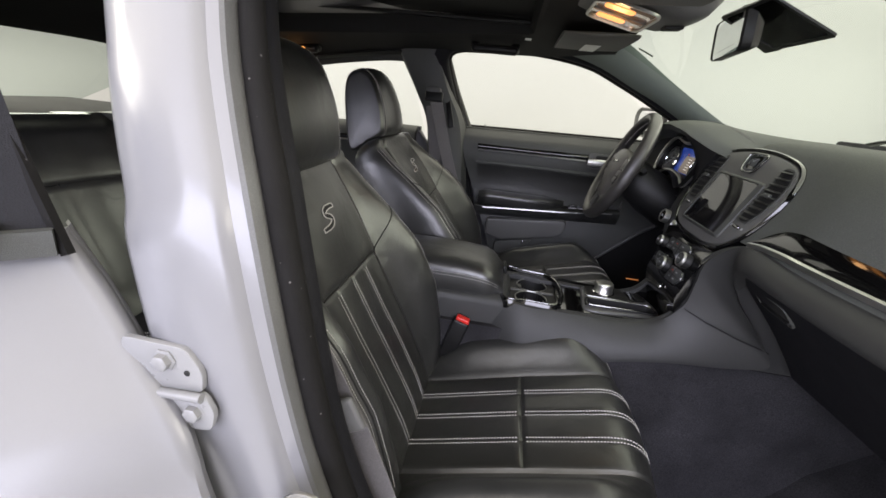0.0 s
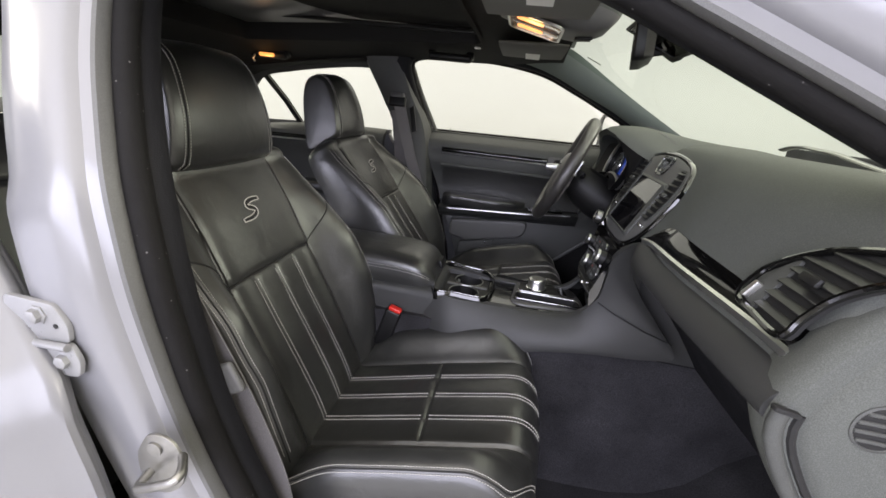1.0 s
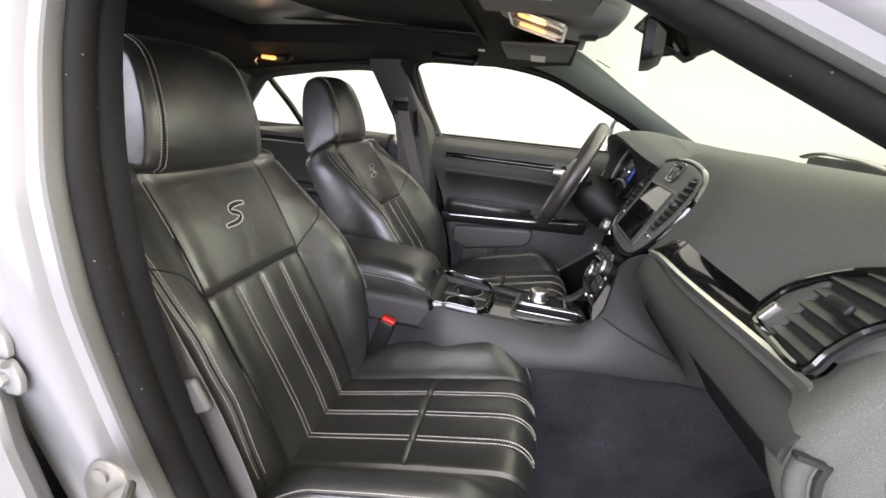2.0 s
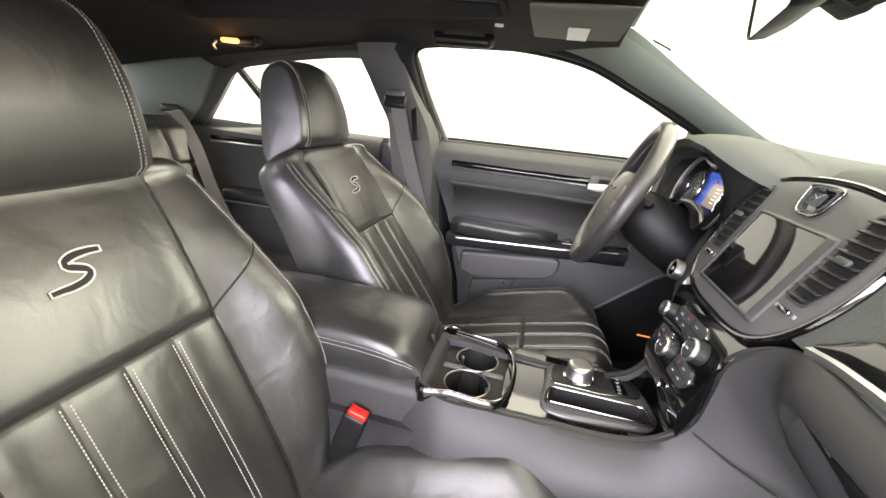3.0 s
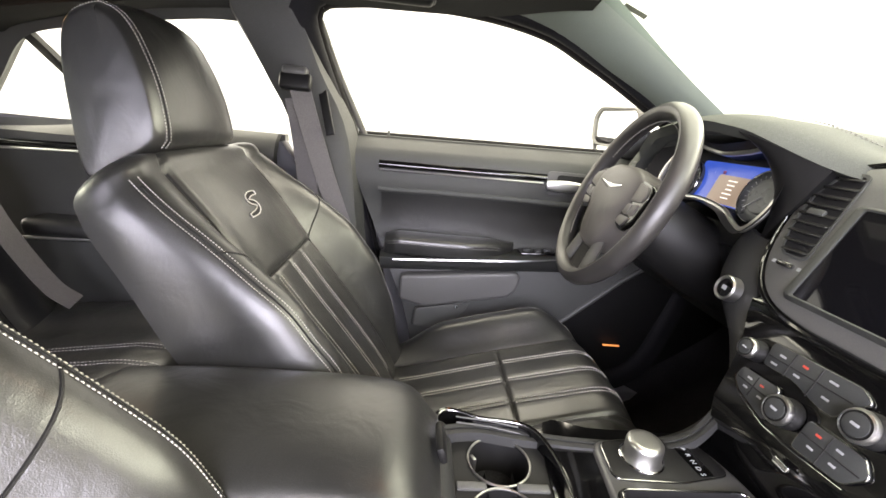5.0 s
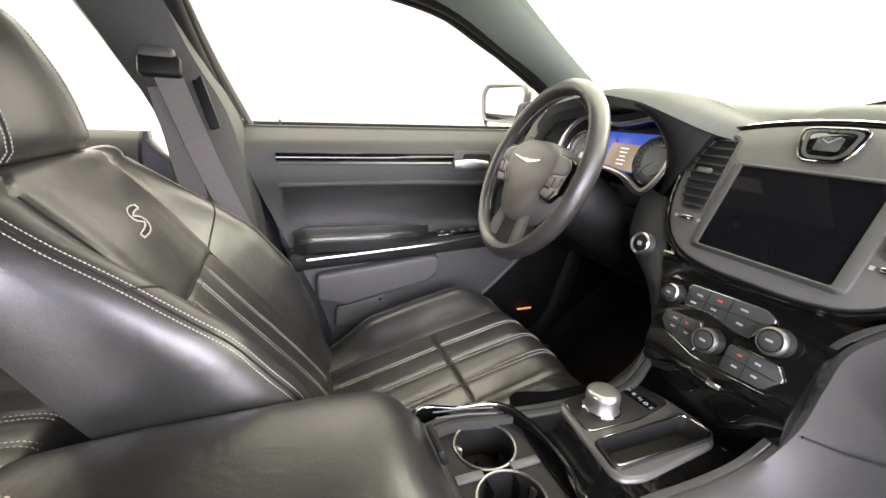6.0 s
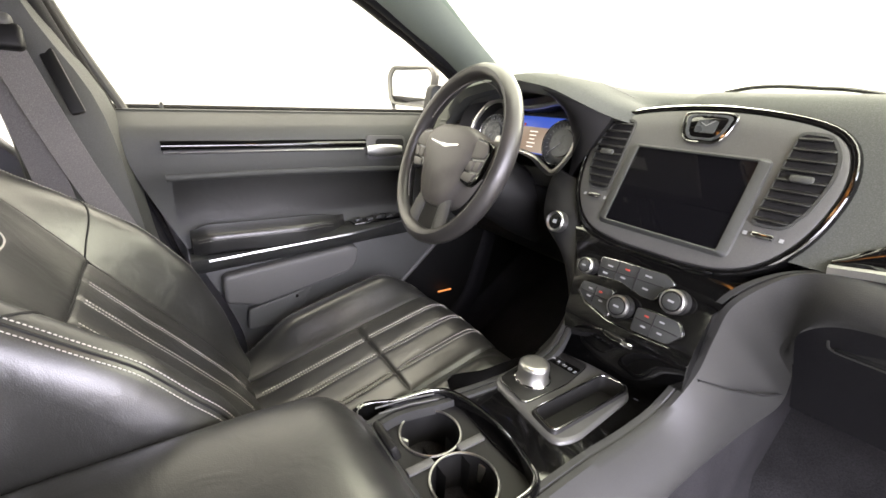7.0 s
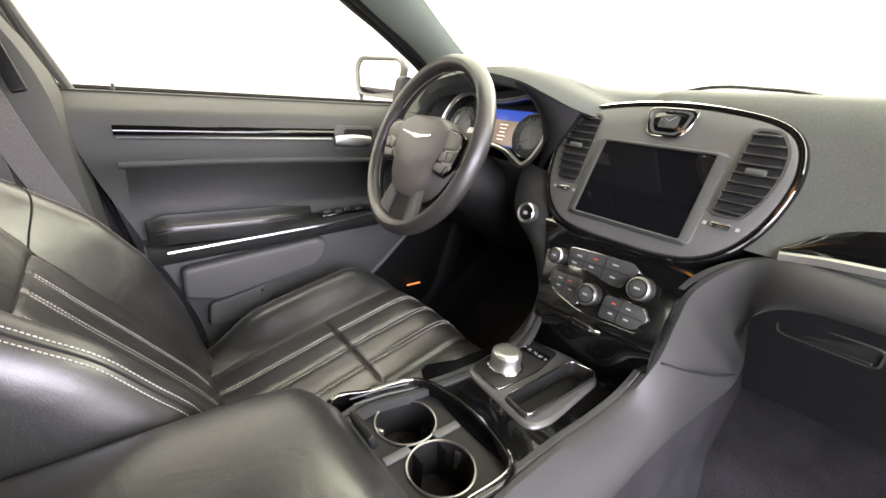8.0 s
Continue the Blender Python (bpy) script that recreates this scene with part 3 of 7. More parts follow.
tagged(part("floor_carpet", floor_pan(), CARPET), "black loop-pile car carpet", "carpet", kind="structure")
tagged(part("bulkhead", rbox((1.62, 0, 0.75), (0.04, 1.6, 0.9), 0.01), CARPET), "black carpeted bulkhead", "bulkhead", kind="structure")
tagged(part("tail_panel", rbox((-2.35, 0, 0.61), (0.04, 1.55, 0.72), 0.015), PAINT), "white tail panel closing the boot", "car body", kind="structure")
tagged(part("bonnet", sheet([(1.5, -0.80, 1.05), (1.5, 0.80, 1.05), (2.9, 0.72, 0.92), (2.9, -0.72, 0.92)], 10, (0, 0, 0.05)), PAINT), "white painted bonnet", "bonnet", kind="structure")

# ---- front seats ----
def back_mid(z):
    """The backrest's front face along its middle."""
    return table(z, (0.48, 0.232), (0.53, 0.215), (0.57, 0.20), (0.65, 0.155), (0.75, 0.10), (0.85, 0.052), (0.96, 0.0), (1.06, -0.06), (1.09, -0.085))


def back_half(z):
    return table(z, (0.48, 0.235), (0.53, 0.245), (0.62, 0.270), (0.75, 0.280), (0.85, 0.276), (0.92, 0.266), (0.99, 0.256), (1.04, 0.246), (1.07, 0.226))


def bolster(z):
    return table(z, (0.49, 0.015), (0.55, 0.025), (0.62, 0.058), (0.72, 0.088), (0.82, 0.084), (0.92, 0.048), (0.98, 0.024), (1.06, 0.004))


SEAM_U, SEAM_Z = 0.148, 0.850


def groove(d, half=0.006, deep=0.006):
    return -deep * max(0.0, 1 - abs(d) / half) ** 1.0 if abs(d) < half else 0.0


def back_front(u, z):
    """Offset of the backrest's face from its middle line."""
    a, w, b = abs(u), back_half(z), bolster(z)
    ridge = w - 0.040
    if a <= SEAM_U:
        f = 0.006 * (1 - (a / SEAM_U) ** 2) + (0.005 * math.sin(math.pi * clamp((z - 0.56) / 0.29)) if z < SEAM_Z else 0.004)
        f += 0.010 * smooth(0.105, SEAM_U, a) * clamp(b / 0.1)
        if z < SEAM_Z:
            for q in (-0.072, 0.0, 0.072):
                f += groove(u - q, 0.010, 0.0028)
        f += groove(z - SEAM_Z, 0.009, 0.0035)
    else:
        t = clamp((a - SEAM_U) / max(0.01, ridge - SEAM_U))
        f = 0.010 * clamp(b / 0.1) * (1 - t) + b * (t * t * (3 - 2 * t)) ** 0.85
        if a > ridge:
            s = clamp((a - ridge) / (w - ridge))
            f = b - (0.030 + 0.1 * b) * (1 - math.sqrt(max(0.0, 1 - s * s)))
    f += groove(a - SEAM_U, 0.010, 0.004)
    return f


def back_point(u, z, extra=0.0):
    n = Vector((0.895, 0, 0.446))
    return Vector((back_mid(z), u, z)) + n * (back_front(u, z) + extra)


def back_normal(u, z):
    e = 0.003
    return (back_point(u + e, z) - back_point(u - e, z)).cross(back_point(u, z + e) - back_point(u, z - e)).normalized()


def backrest():
    zs = sorted([0.48 + 0.565 * k / 44 for k in range(45)] + [SEAM_Z + d for d in (-0.008, -0.004, 0, 0.004, 0.008)])
    rows = []
    n = Vector((0.895, 0, 0.446))

    def section(z, shrink=1.0, lift=0.0, squeeze=1.0):
        w = back_half(z) * shrink
        us = []
        for k in range(61):
            us.append(-1 + 2 * k / 60)
        us = sorted([u * w for u in us] + [s * (SEAM_U + d) * shrink for s in (-1, 1) for d in (-0.007, -0.0035, 0, 0.0035, 0.007)]
                    + [(q + d) * shrink for q in (-0.072, 0, 0.072) for d in (-0.006, 0, 0.006)])
        row = []
        deep = table(z, (0.53, 0.10), (0.8, 0.105), (1.0, 0.100), (1.07, 0.085))
        mid = Vector((back_mid(z), 0, z + lift))
        for u in us:
            f = back_front(clamp(u / shrink, -back_half(z) + 1e-4, back_half(z) - 1e-4), z)
            row.append(mid + Vector((0, u, 0)) + n * (-deep / 2 + (f + deep / 2) * squeeze))
        fw = back_front(back_half(z) - 1e-4, z)
        for k in range(1, 8):
            t = k / 8
            row.append(mid + Vector((0, w + 0.004 * math.sin(math.pi * t), 0)) + n * (-deep / 2 + (fw * (1 - t) - deep * 0.85 * t + deep / 2) * squeeze))
        for k in range(13):
            u = w * (1 - 2 * k / 12)
            edge = 0.15 * smooth(0.8, 1.0, abs(u) / w)
            row.append(mid + Vector((0, u, 0)) + n * (-deep / 2 + (-deep * (1 - edge) + deep / 2) * squeeze))
        for k in range(7, 0, -1):
            t = k / 8
            row.append(mid + Vector((0, -w - 0.004 * math.sin(math.pi * t), 0)) + n * (-deep / 2 + (fw * (1 - t) - deep * 0.85 * t + deep / 2) * squeeze))
        return row

    for z in zs:
        rows.append(section(z))
    for k in range(1, 9):
        a = math.pi / 2 * k / 8
        rows.append(section(zs[-1], 1 - 0.30 * (1 - math.cos(a)) - (0.0 if k < 8 else 0.02), 0.040 * math.sin(a), max(0.02, math.cos(a) ** 0.8)))
    return loft(rows, ring=True, cap=True)


def cushion_mid(s):
    """Middle line of the cushion from its rear (0) over the nose and down (1): x and z."""
    x = table(s, (0.0, 0.14), (0.70, 0.600), (0.78, 0.640), (0.84, 0.670), (0.90, 0.682), (1.0, 0.678))
    z = table(s, (0.0, 0.508), (0.15, 0.532), (0.30, 0.560), (0.45, 0.588), (0.62, 0.616), (0.71, 0.631), (0.78, 0.633), (0.84, 0.612), (0.90, 0.570), (1.0, 0.470))
    return x, z


CUSH_MID = 0.458
CUSH_U = 0.142


def cushion_point(u, s, extra=0.0):
    x, z = cushion_mid(s)
    xa, za = cushion_mid(min(1, s + 0.01))
    xb, zb = cushion_mid(max(0, s - 0.01))
    n = Vector((-(za - zb), 0, xa - xb)).normalized()
    a = abs(u)
    w = 0.262
    up = 0.050 * smooth(0.05, 0.3, s) * smooth(0.80, 0.62, s) + 0.006
    if a < CUSH_U:
        f = 0.006 * (1 - (a / CUSH_U) ** 2)
        for q in (-0.072, 0.0, 0.072):
            f += groove(u - q, 0.010, 0.0030)
        f += groove(s - CUSH_MID, 0.009, 0.0045) * (1 - smooth(0.12, CUSH_U, a)) * smooth(-0.001, 0.001, 1)
    else:
        t = clamp((a - CUSH_U) / 0.075)
        f = up * (t * t * (3 - 2 * t))
        if a > 0.217:
            q = clamp((a - 0.217) / (w - 0.217))
            f = up - 0.028 * (1 - math.sqrt(max(0, 1 - q * q)))
    f += groove(a - CUSH_U, 0.007, 0.006) * smooth(0.86, 0.8, s)
    return Vector((x - 0.03 * (a / w) ** 3 * smooth(0.6, 0.9, s), u, z)) + n * (f + extra)


def cushion_normal(u, s):
    e = 0.004
    return (cushion_point(u, s + e) - cushion_point(u, s - e)).cross(cushion_point(u + e, s) - cushion_point(u - e, s)).normalized()


def cushion_edge(s, off):
    """Where the edge seam runs: along the side, then round the front corner."""
    return 0.262 - off - 0.055 * smooth(0.72, 0.86, s) ** 2


def cushion():
    ss = sorted([k / 44 for k in range(45)] + [CUSH_MID + d for d in (-0.010, -0.005, 0.0, 0.005, 0.010)])
    us = sorted([-0.262 + 0.524 * k / 50 for k in range(51)] + [s * (CUSH_U + d) for s in (-1, 1) for d in (-0.006, 0, 0.006)]
                + [q + d for q in (-0.072, 0, 0.072) for d in (-0.006, 0, 0.006)])
    rows = []
    for s in ss:
        row = [cushion_point(u, s) for u in us]
        l, r = row[0], row[-1]
        zlow = min(0.475, l.z - 0.002)
        side = [l.lerp(Vector((l.x, l.y, zlow)), t) + Vector((0, -0.006 * math.sin(math.pi * t), 0)) for t in (1, 0.75, 0.5, 0.25, 0.1)]
        side_r = [r.lerp(Vector((r.x, r.y, zlow)), t) + Vector((0, 0.006 * math.sin(math.pi * t), 0)) for t in (0.1, 0.25, 0.5, 0.75, 1)]
        rows.append(side + row + side_r)
    return solid(rows, lambda p, i, j: Vector((p.x * 0.94 + 0.024, p.y * 0.95, max(0.462, p.z - 0.06))))


HEAD_PROFILE = [(-0.054, 1.056), (-0.040, 1.076), (-0.041, 1.140), (-0.054, 1.200), (-0.073, 1.246), (-0.104, 1.270), (-0.148, 1.270), (-0.182, 1.252), (-0.197, 1.200),
                (-0.201, 1.110), (-0.199, 1.036), (-0.184, 1.010), (-0.135, 1.028), (-0.090, 1.042)]
head_ring = [Vector((x, 0, z)) for x, z in HEAD_PROFILE]
head_ring = spline(head_ring, 44, closed=True)
HEAD_MID = Vector((-0.118, 0, 1.140))


def headrest_point(k, u, inset=1.0):
    """u: across the pillow; its flat sides close by insets."""
    p = head_ring[k % 44] - HEAD_MID
    q = abs(u) / 0.158
    r = clamp((q - 0.78) / 0.22)
    s = (0.86 + 0.14 * math.sqrt(max(0.0, 1 - r * r))) * inset
    front = 0.016 * q ** 2 if p.x > 0 else 0.0
    narrow = 1.0 - 0.95 * (p.z * s ** 0.8 + 0.09)
    side = 1.0 + 0.03 * (1 - inset * inset)
    return Vector((HEAD_MID.x + p.x * s - front * s, u * narrow * side, HEAD_MID.z + p.z * (s ** 0.8) - 0.008 * inset * q ** 2 * smooth(0, 0.1, p.z)))


def headrest():
    us = [0.158 * math.sin(math.pi / 2 * (-1 + 2 * k / 40)) for k in range(41)]
    ins = (0.02, 0.3, 0.6, 0.85, 0.95)
    rows = [[headrest_point(k, -0.158, f) for k in range(44)] for f in ins]
    rows += [[headrest_point(k, u) for k in range(44)] for u in us]
    rows += [[headrest_point(k, 0.158, f) for k in range(44)] for f in ins[::-1]]
    return loft(rows, ring=True, cap=True)


def s_path():
    """Slanted S badge as a centre line in the plane (right, up), about 52 mm high."""
    pts = [(0.0215, 0.0225), (0.0090, 0.0240), (-0.0040, 0.0225), (-0.0120, 0.0165), (-0.0105, 0.0085), (-0.0010, 0.0030), (0.0085, -0.0030), (0.0120, -0.0110),
           (0.0070, -0.0195), (-0.0040, -0.0235), (-0.0140, -0.0240), (-0.0230, -0.0250)]
    return [(x * 1.22 + 0.36 * y, y * 0.68) for x, y in pts]


def build_seat():
    seat = thing("front_seat", (0.35, 0, 0.29), "black leather bucket seat with pale double stitching", "car seat", "front seats")
    back = part("backrest", backrest(), LEATHER, seat, "black leather backrest with side bolsters")
    cush = part("cushion", cushion(), LEATHER, seat, "black leather cushion with stitched channels")
    head = part("headrest", headrest(), LEATHER, seat, "black leather headrest with stitched sides")
    runs = []
    # backrest channels
    for q in (-0.072, 0.0, 0.072):
        for d in (-0.0055, 0.0055):
            zz = [(q + d, 0.535 + (SEAM_Z - 0.012 - 0.535) * k / 30) for k in range(31)]
            runs.append(stitch_run([back_point(u, z, 0.0002) for u, z in zz], lambda t, p, q=q, d=d: back_normal(q + d, 0.535 + (SEAM_Z - 0.547) * t)))
    # edge of the bolsters
    for sgn in (-1, 1):
        for off in (0.013, 0.024):
            zz = [0.58 + 0.463 * k / 60 for k in range(61)]
            runs.append(stitch_run([back_point(sgn * (back_half(z) - off), z, 0.0004) for z in zz],
                                   lambda t, p, sgn=sgn, off=off: back_normal(sgn * (back_half(0.58 + 0.463 * t) - off), 0.58 + 0.463 * t), pitch=0.0046, width=0.00058))
    part("backrest_stitching", merged(*runs), THREAD, back, "pale grey double stitching", kind="stuff")
    runs = []
    for q in (-0.072, 0.0, 0.072):
        for d in (-0.0055, 0.0055):
            for a, b in ((0.10, CUSH_MID - 0.012), (CUSH_MID + 0.012, 0.86)):
                runs.append(stitch_run([cushion_point(q + d, a + (b - a) * k / 40, 0.0010) for k in range(41)],
                                       lambda t, p, q=q, d=d, a=a, b=b: cushion_normal(q + d, a + (b - a) * t), pitch=0.0058, width=0.0012))
    for sgn in (-1, 1):
        for off in (0.006, 0.015):
            runs.append(stitch_run([cushion_point(sgn * cushion_edge(0.06 + 0.80 * k / 60, off), 0.06 + 0.80 * k / 60, 0.0004) for k in range(61)],
                                   lambda t, p, sgn=sgn, off=off: cushion_normal(sgn * cushion_edge(0.06 + 0.80 * t, off), 0.06 + 0.80 * t)))
    part("cushion_stitching", merged(*runs), THREAD, cush, "pale grey double stitching", kind="stuff")
    runs = []
    for sgn in (-1, 1):
        for off in (0.125, 0.135):
            pts = [headrest_point(k, sgn * off) for k in range(0, 24)]
            runs.append(stitch_run([p + (p - HEAD_MID).normalized() * 0.0004 for p in pts], lambda t, p: p - HEAD_MID))
    part("headrest_stitching", merged(*runs), THREAD, head, "pale grey double stitching", kind="stuff")
    # dark seams
    seams = []
    for sgn in (-1, 1):
        d1 = [(sgn * (SEAM_U + (back_half(0.93) - 0.004 - SEAM_U) * t), SEAM_Z + 0.082 * t) for t in [0.90 * k / 16 for k in range(17)]]
        seams.append(merged(sweep([back_point(u, z, -0.0002) for u, z in d1], 0.0018, seg=6),
                            sweep([back_point(sgn * SEAM_U, 0.54 + 0.50 * k / 40, 0.0006) for k in range(41)], 0.0017, seg=6),
                            sweep([back_point(sgn * SEAM_U * k / 20, SEAM_Z, 0.0004) for k in range(21)], 0.0017, seg=6)))
        seams.append(sweep([headrest_point(k, sgn * 0.130) for k in range(0, 26)], 0.0016, seg=6))
        seams.append(sweep([back_point(sgn * (back_half(z) - 0.0185), z, 0.0) for z in [0.56 + 0.47 * k / 30 for k in range(31)]], 0.0016, seg=6))
        seams.append(sweep([cushion_point(sgn * cushion_edge(0.05 + 0.81 * k / 60, 0.0105), 0.05 + 0.81 * k / 60, 0.0) for k in range(61)], 0.0016, seg=6))
    part("cushion_seams", merged(seams[3], seams[7]), SEAM_AND_SHADE, cush, "dark sewn seams", kind="stuff")
    part("headrest_seams", merged(seams[1], seams[5]), SEAM_AND_SHADE, head, "dark sewn seams", kind="stuff")
    part("backrest_seams", merged(seams[0], seams[2], seams[4], seams[6]), SEAM_AND_SHADE, back, "dark sewn seams", kind="stuff")
    # badge: dark padded stroke with a pale thread outline
    c = (0.0, 0.960)
    line = s_path()
    dense = spline([(a, b, 0) for a, b in line], 40)
    rows, edge_l, edge_r = [], [], []
    pts2, fr = frames(dense, up=(0, 0, 1))
    for i, (p, (t, s, uu)) in enumerate(zip(pts2, fr)):
        w = 0.0046 * (0.50 + 0.50 * math.sin(math.pi * clamp(0.05 + 0.90 * i / 39)) ** 0.5)
        l, r = p + s * w, p - s * w
        edge_l.append(l)
        edge_r.append(r)
        rows.append([back_point(q.x + c[0], q.y + c[1], 0.0012) for q in (l, p, r)])
    part("seat_badge", solid(rows, lambda p, i, j: p - Vector((0.002, 0, 0.001))), SEAM_AND_SHADE, back, "embroidered badge in dark and pale thread")
    outline = edge_l + edge_r[::-1]
    part("badge_outline", sweep([back_point(q.x + c[0], q.y + c[1], 0.0014) for q in outline], 0.0013, closed=True, seg=6), THREAD, back, "pale thread outline")
    # chrome posts, base, side shield, lever, rails
    for y in (-0.055, 0.055):
        part("headrest_post", sweep([(-0.125, y, 1.03), (-0.118, y, 1.06), (-0.11, y, 1.09)], 0.006, seg=10), CHROME, head)
    part("seat_base", rbox((0.40, 0, 0.405), (0.50, 0.44, 0.13), 0.03), PLASTIC_DARK, seat)
    for y in (-0.255, 0.255):
        part("side_shield", prism(round_poly([(0.10, 0.40), (0.12, 0.52), (0.24, 0.50), (0.62, 0.475), (0.66, 0.44), (0.60, 0.385), (0.2, 0.37)], 0.03),
                                  0.022, Matrix.Translation((0, y + 0.011, 0)) @ Matrix.Rotation(math.pi / 2, 4, "X"), 0.004), PLASTIC_DARK, seat)
        part("seat_rail", rbox((0.38, y * 0.86, 0.315), (0.62, 0.035, 0.05), 0.005), PLASTIC_DARK, seat)
    return seat


seat = build_seat()
driver_seat = copy_thing(seat, pose(0.35, 0.375, 0.29))
seat.matrix_basis = pose(0.35, -0.375, 0.29)
# the passenger's headrest is tilted forward a little
for o in seat.children:
    if o.name.startswith("headrest"):
        o.matrix_basis = Matrix.Translation((0.028, 0, 0))
# the driver's seat is slid forward and leans further back
lean_back = Matrix.Translation((0.0, 0, 0.96)) @ Matrix.Rotation(radians(-9), 4, "Y") @ Matrix.Translation((0, 0, -0.96))
for o in driver_seat.children:
    if o.name.startswith("headrest"):
        o.matrix_basis = Matrix.Translation((0.004, 0, 0.022)) @ lean_back @ Matrix.Translation(HEAD_MID) @ Matrix.Diagonal((0.88, 0.87, 1, 1)) @ Matrix.Translation(-HEAD_MID)
    elif o.name.startswith("backrest"):
        o.matrix_basis = lean_back
    else:
        o.matrix_basis = Matrix.Translation((0.105, 0, 0.02 if o.name.startswith("cushion") else 0.0))

# ---- dashboard ----
YC = -0.016


def facing(origin, lean):
    """A plane that faces the driver: local x to the driver's right, y up the plane, z towards the driver. lean: degrees by which its top leans forward."""
    s, c = math.sin(radians(lean)), math.cos(radians(lean))
    m = Matrix(((0, s, -c, origin[0]), (-1, 0, 0, origin[1]), (0, c, s, origin[2]), (0, 0, 0, 1)))
    return m


dash = thing("dashboard", (1.1, 0, 0.9), "dark grey soft-touch dashboard with gloss black trim", "dashboard")
PASS = [(1.53, 1.09), (1.40, 1.136), (1.25, 1.172), (1.10, 1.190), (1.00, 1.188), (0.945, 1.174), (0.912, 1.145), (0.888, 1.105), (0.868, 1.062), (0.853, 1.026), (0.842, 1.000), (0.834, 0.980)]


def hood_lip(y):
    return table(y, (0.04, 1.125), (0.10, 1.140), (0.15, 1.155), (0.19, 1.172), (0.24, 1.192), (0.33, 1.205), (0.42, 1.200), (0.53, 1.180), (0.62, 1.130))


def dash_fwd(y):
    """The passenger side bends forward towards the door."""
    return 0.022 * smooth(-0.35, -0.70, y)


def dash_profile(y):
    zl = hood_lip(y)
    lx = table(y, (0.05, 0.935), (0.10, 0.912), (0.16, 0.872), (0.22, 0.832), (0.30, 0.812), (0.50, 0.815), (0.62, 0.850))
    hood = [(1.53, 1.09), (1.40, 1.138), (1.25, 1.176), (1.12, 1.192), (1.02, 1.192 + (zl - 1.18) * 0.5), (lx + 0.115, zl + 0.012), (lx + 0.055, zl + 0.010), (lx + 0.017, zl + 0.003), (lx, zl - 0.010), (lx + 0.010, zl - 0.022), (lx + 0.05, zl - 0.026), (lx + 0.09, zl - 0.030)]
    wd = smooth(0.03, 0.09, y) * smooth(0.655, 0.60, y)
    out = []
    for p, h in zip(PASS, hood):
        a = Vector(p)
        if a.x < 0.96:
            near = smooth(0.34, 0.205, abs(y - YC)) * smooth(1.185, 1.14, a.y)
            a.x += (0.833 + 0.477 * (a.y - 0.971) + 0.005 - a.x) * near + dash_fwd(y) * smooth(1.16, 1.0, a.y)
        out.append(a.lerp(Vector(h), wd))
    return out


def upper_pad():
    ys = sorted(set([round(-0.735 + 1.475 * k / 90, 4) for k in range(91)]))
    rows = []
    for y in ys:
        prof = spline([(a.x, 0, a.y) for a in dash_profile(y)], 34)
        end = 0.03 * (1 - math.sqrt(max(0, 1 - clamp((abs(y) - 0.70) / 0.04) ** 2)))
        rows.append([Vector((p.x + end, y, p.z - end)) for p in prof])
    return solid(rows, lambda p, i, j: p + Vector((0.03, 0, -0.02 if j < 20 else -0.004)))


part("upper_pad", upper_pad(), DASH_PAD, dash, "soft grained upper pad with stitched hood")
# stitched seam over the instrument hood
runs = []
for off in (0.0, 0.008):
    line = []
    for k in range(60):
        y = 0.07 + 0.50 * k / 59
        prof = spline([(a.x, 0, a.y) for a in dash_profile(y)], 60)
        q = prof[44]
        line.append(Vector((q.x + 0.02 + off, y, q.z + 0.0015)))
    runs.append(stitch_run(line, lambda t, p: Vector((-0.3, 0, 1)), pitch=0.007, length=0.005))
part("hood_stitching", merged(*runs), BELT, dash, "grey double stitching over the instrument hood", kind="stuff")

# glovebox lid, sloping forward under the pad
def glovebox_lid():
    rows = []
    for k in range(31):
        t = k / 30
        rows.append([Vector((0.822 + 0.215 * s + 0.014 * math.sin(math.pi * s) + 0.02 * t, -0.700 * t - (0.238 - 0.034 * min(1.0, s / 0.3)) * (1 - t), 0.938 - 0.25 * s + 0.006 * t)) for s in [j / 14 for j in range(15)]])
    return solid(rows, lambda p, i, j: p + Vector((0.03, 0, 0.03)))


# Lid coloured darker than the dash plastics for the shade under the pad.
glovebox = part("glovebox_lid", glovebox_lid(), DARK_TRIM_SHADED_LID, dash, "glovebox lid with the dashboard's shade put into its colour")
latch_m = Matrix.Translation((0.8795, -0.294, 0.8885)) @ Matrix.Rotation(radians(49.3), 4, "Y")
part("latch", prism(rect_poly(0.044, 0.100, 0.012), 0.004, latch_m @ Matrix.Translation((0, 0, -0.002))), SEAM_AND_SHADE, glovebox, "recessed glovebox latch")
part("latch_rim", ring_solid(rect_poly(0.052, 0.108, 0.015, 5), rect_poly(0.046, 0.102, 0.012, 5), 0.005, latch_m @ Matrix.Translation((0, 0, -0.004))), PLASTIC, glovebox, "raised lip round the latch")
part("latch_pull", rbox((0.888, -0.294, 0.876), (0.006, 0.092, 0.010), 0.0025, 3, turn=(0, 50, 0)), PLASTIC_DARK, glovebox)
part("underside", rbox((1.22, -0.455, 0.725), (0.32, 0.48, 0.03), 0.01), PLASTIC_DARK, dash)
part("knee_panel", loft([[Vector((x, y, z)) for x, z in ((0.90, 1.02), (0.885, 0.98), (0.90, 0.90), (0.98, 0.80), (1.10, 0.74), (1.3, 0.74))] for y in (0.12, 0.2, 0.4, 0.6, 0.735)]), PLASTIC_DARK, dash)

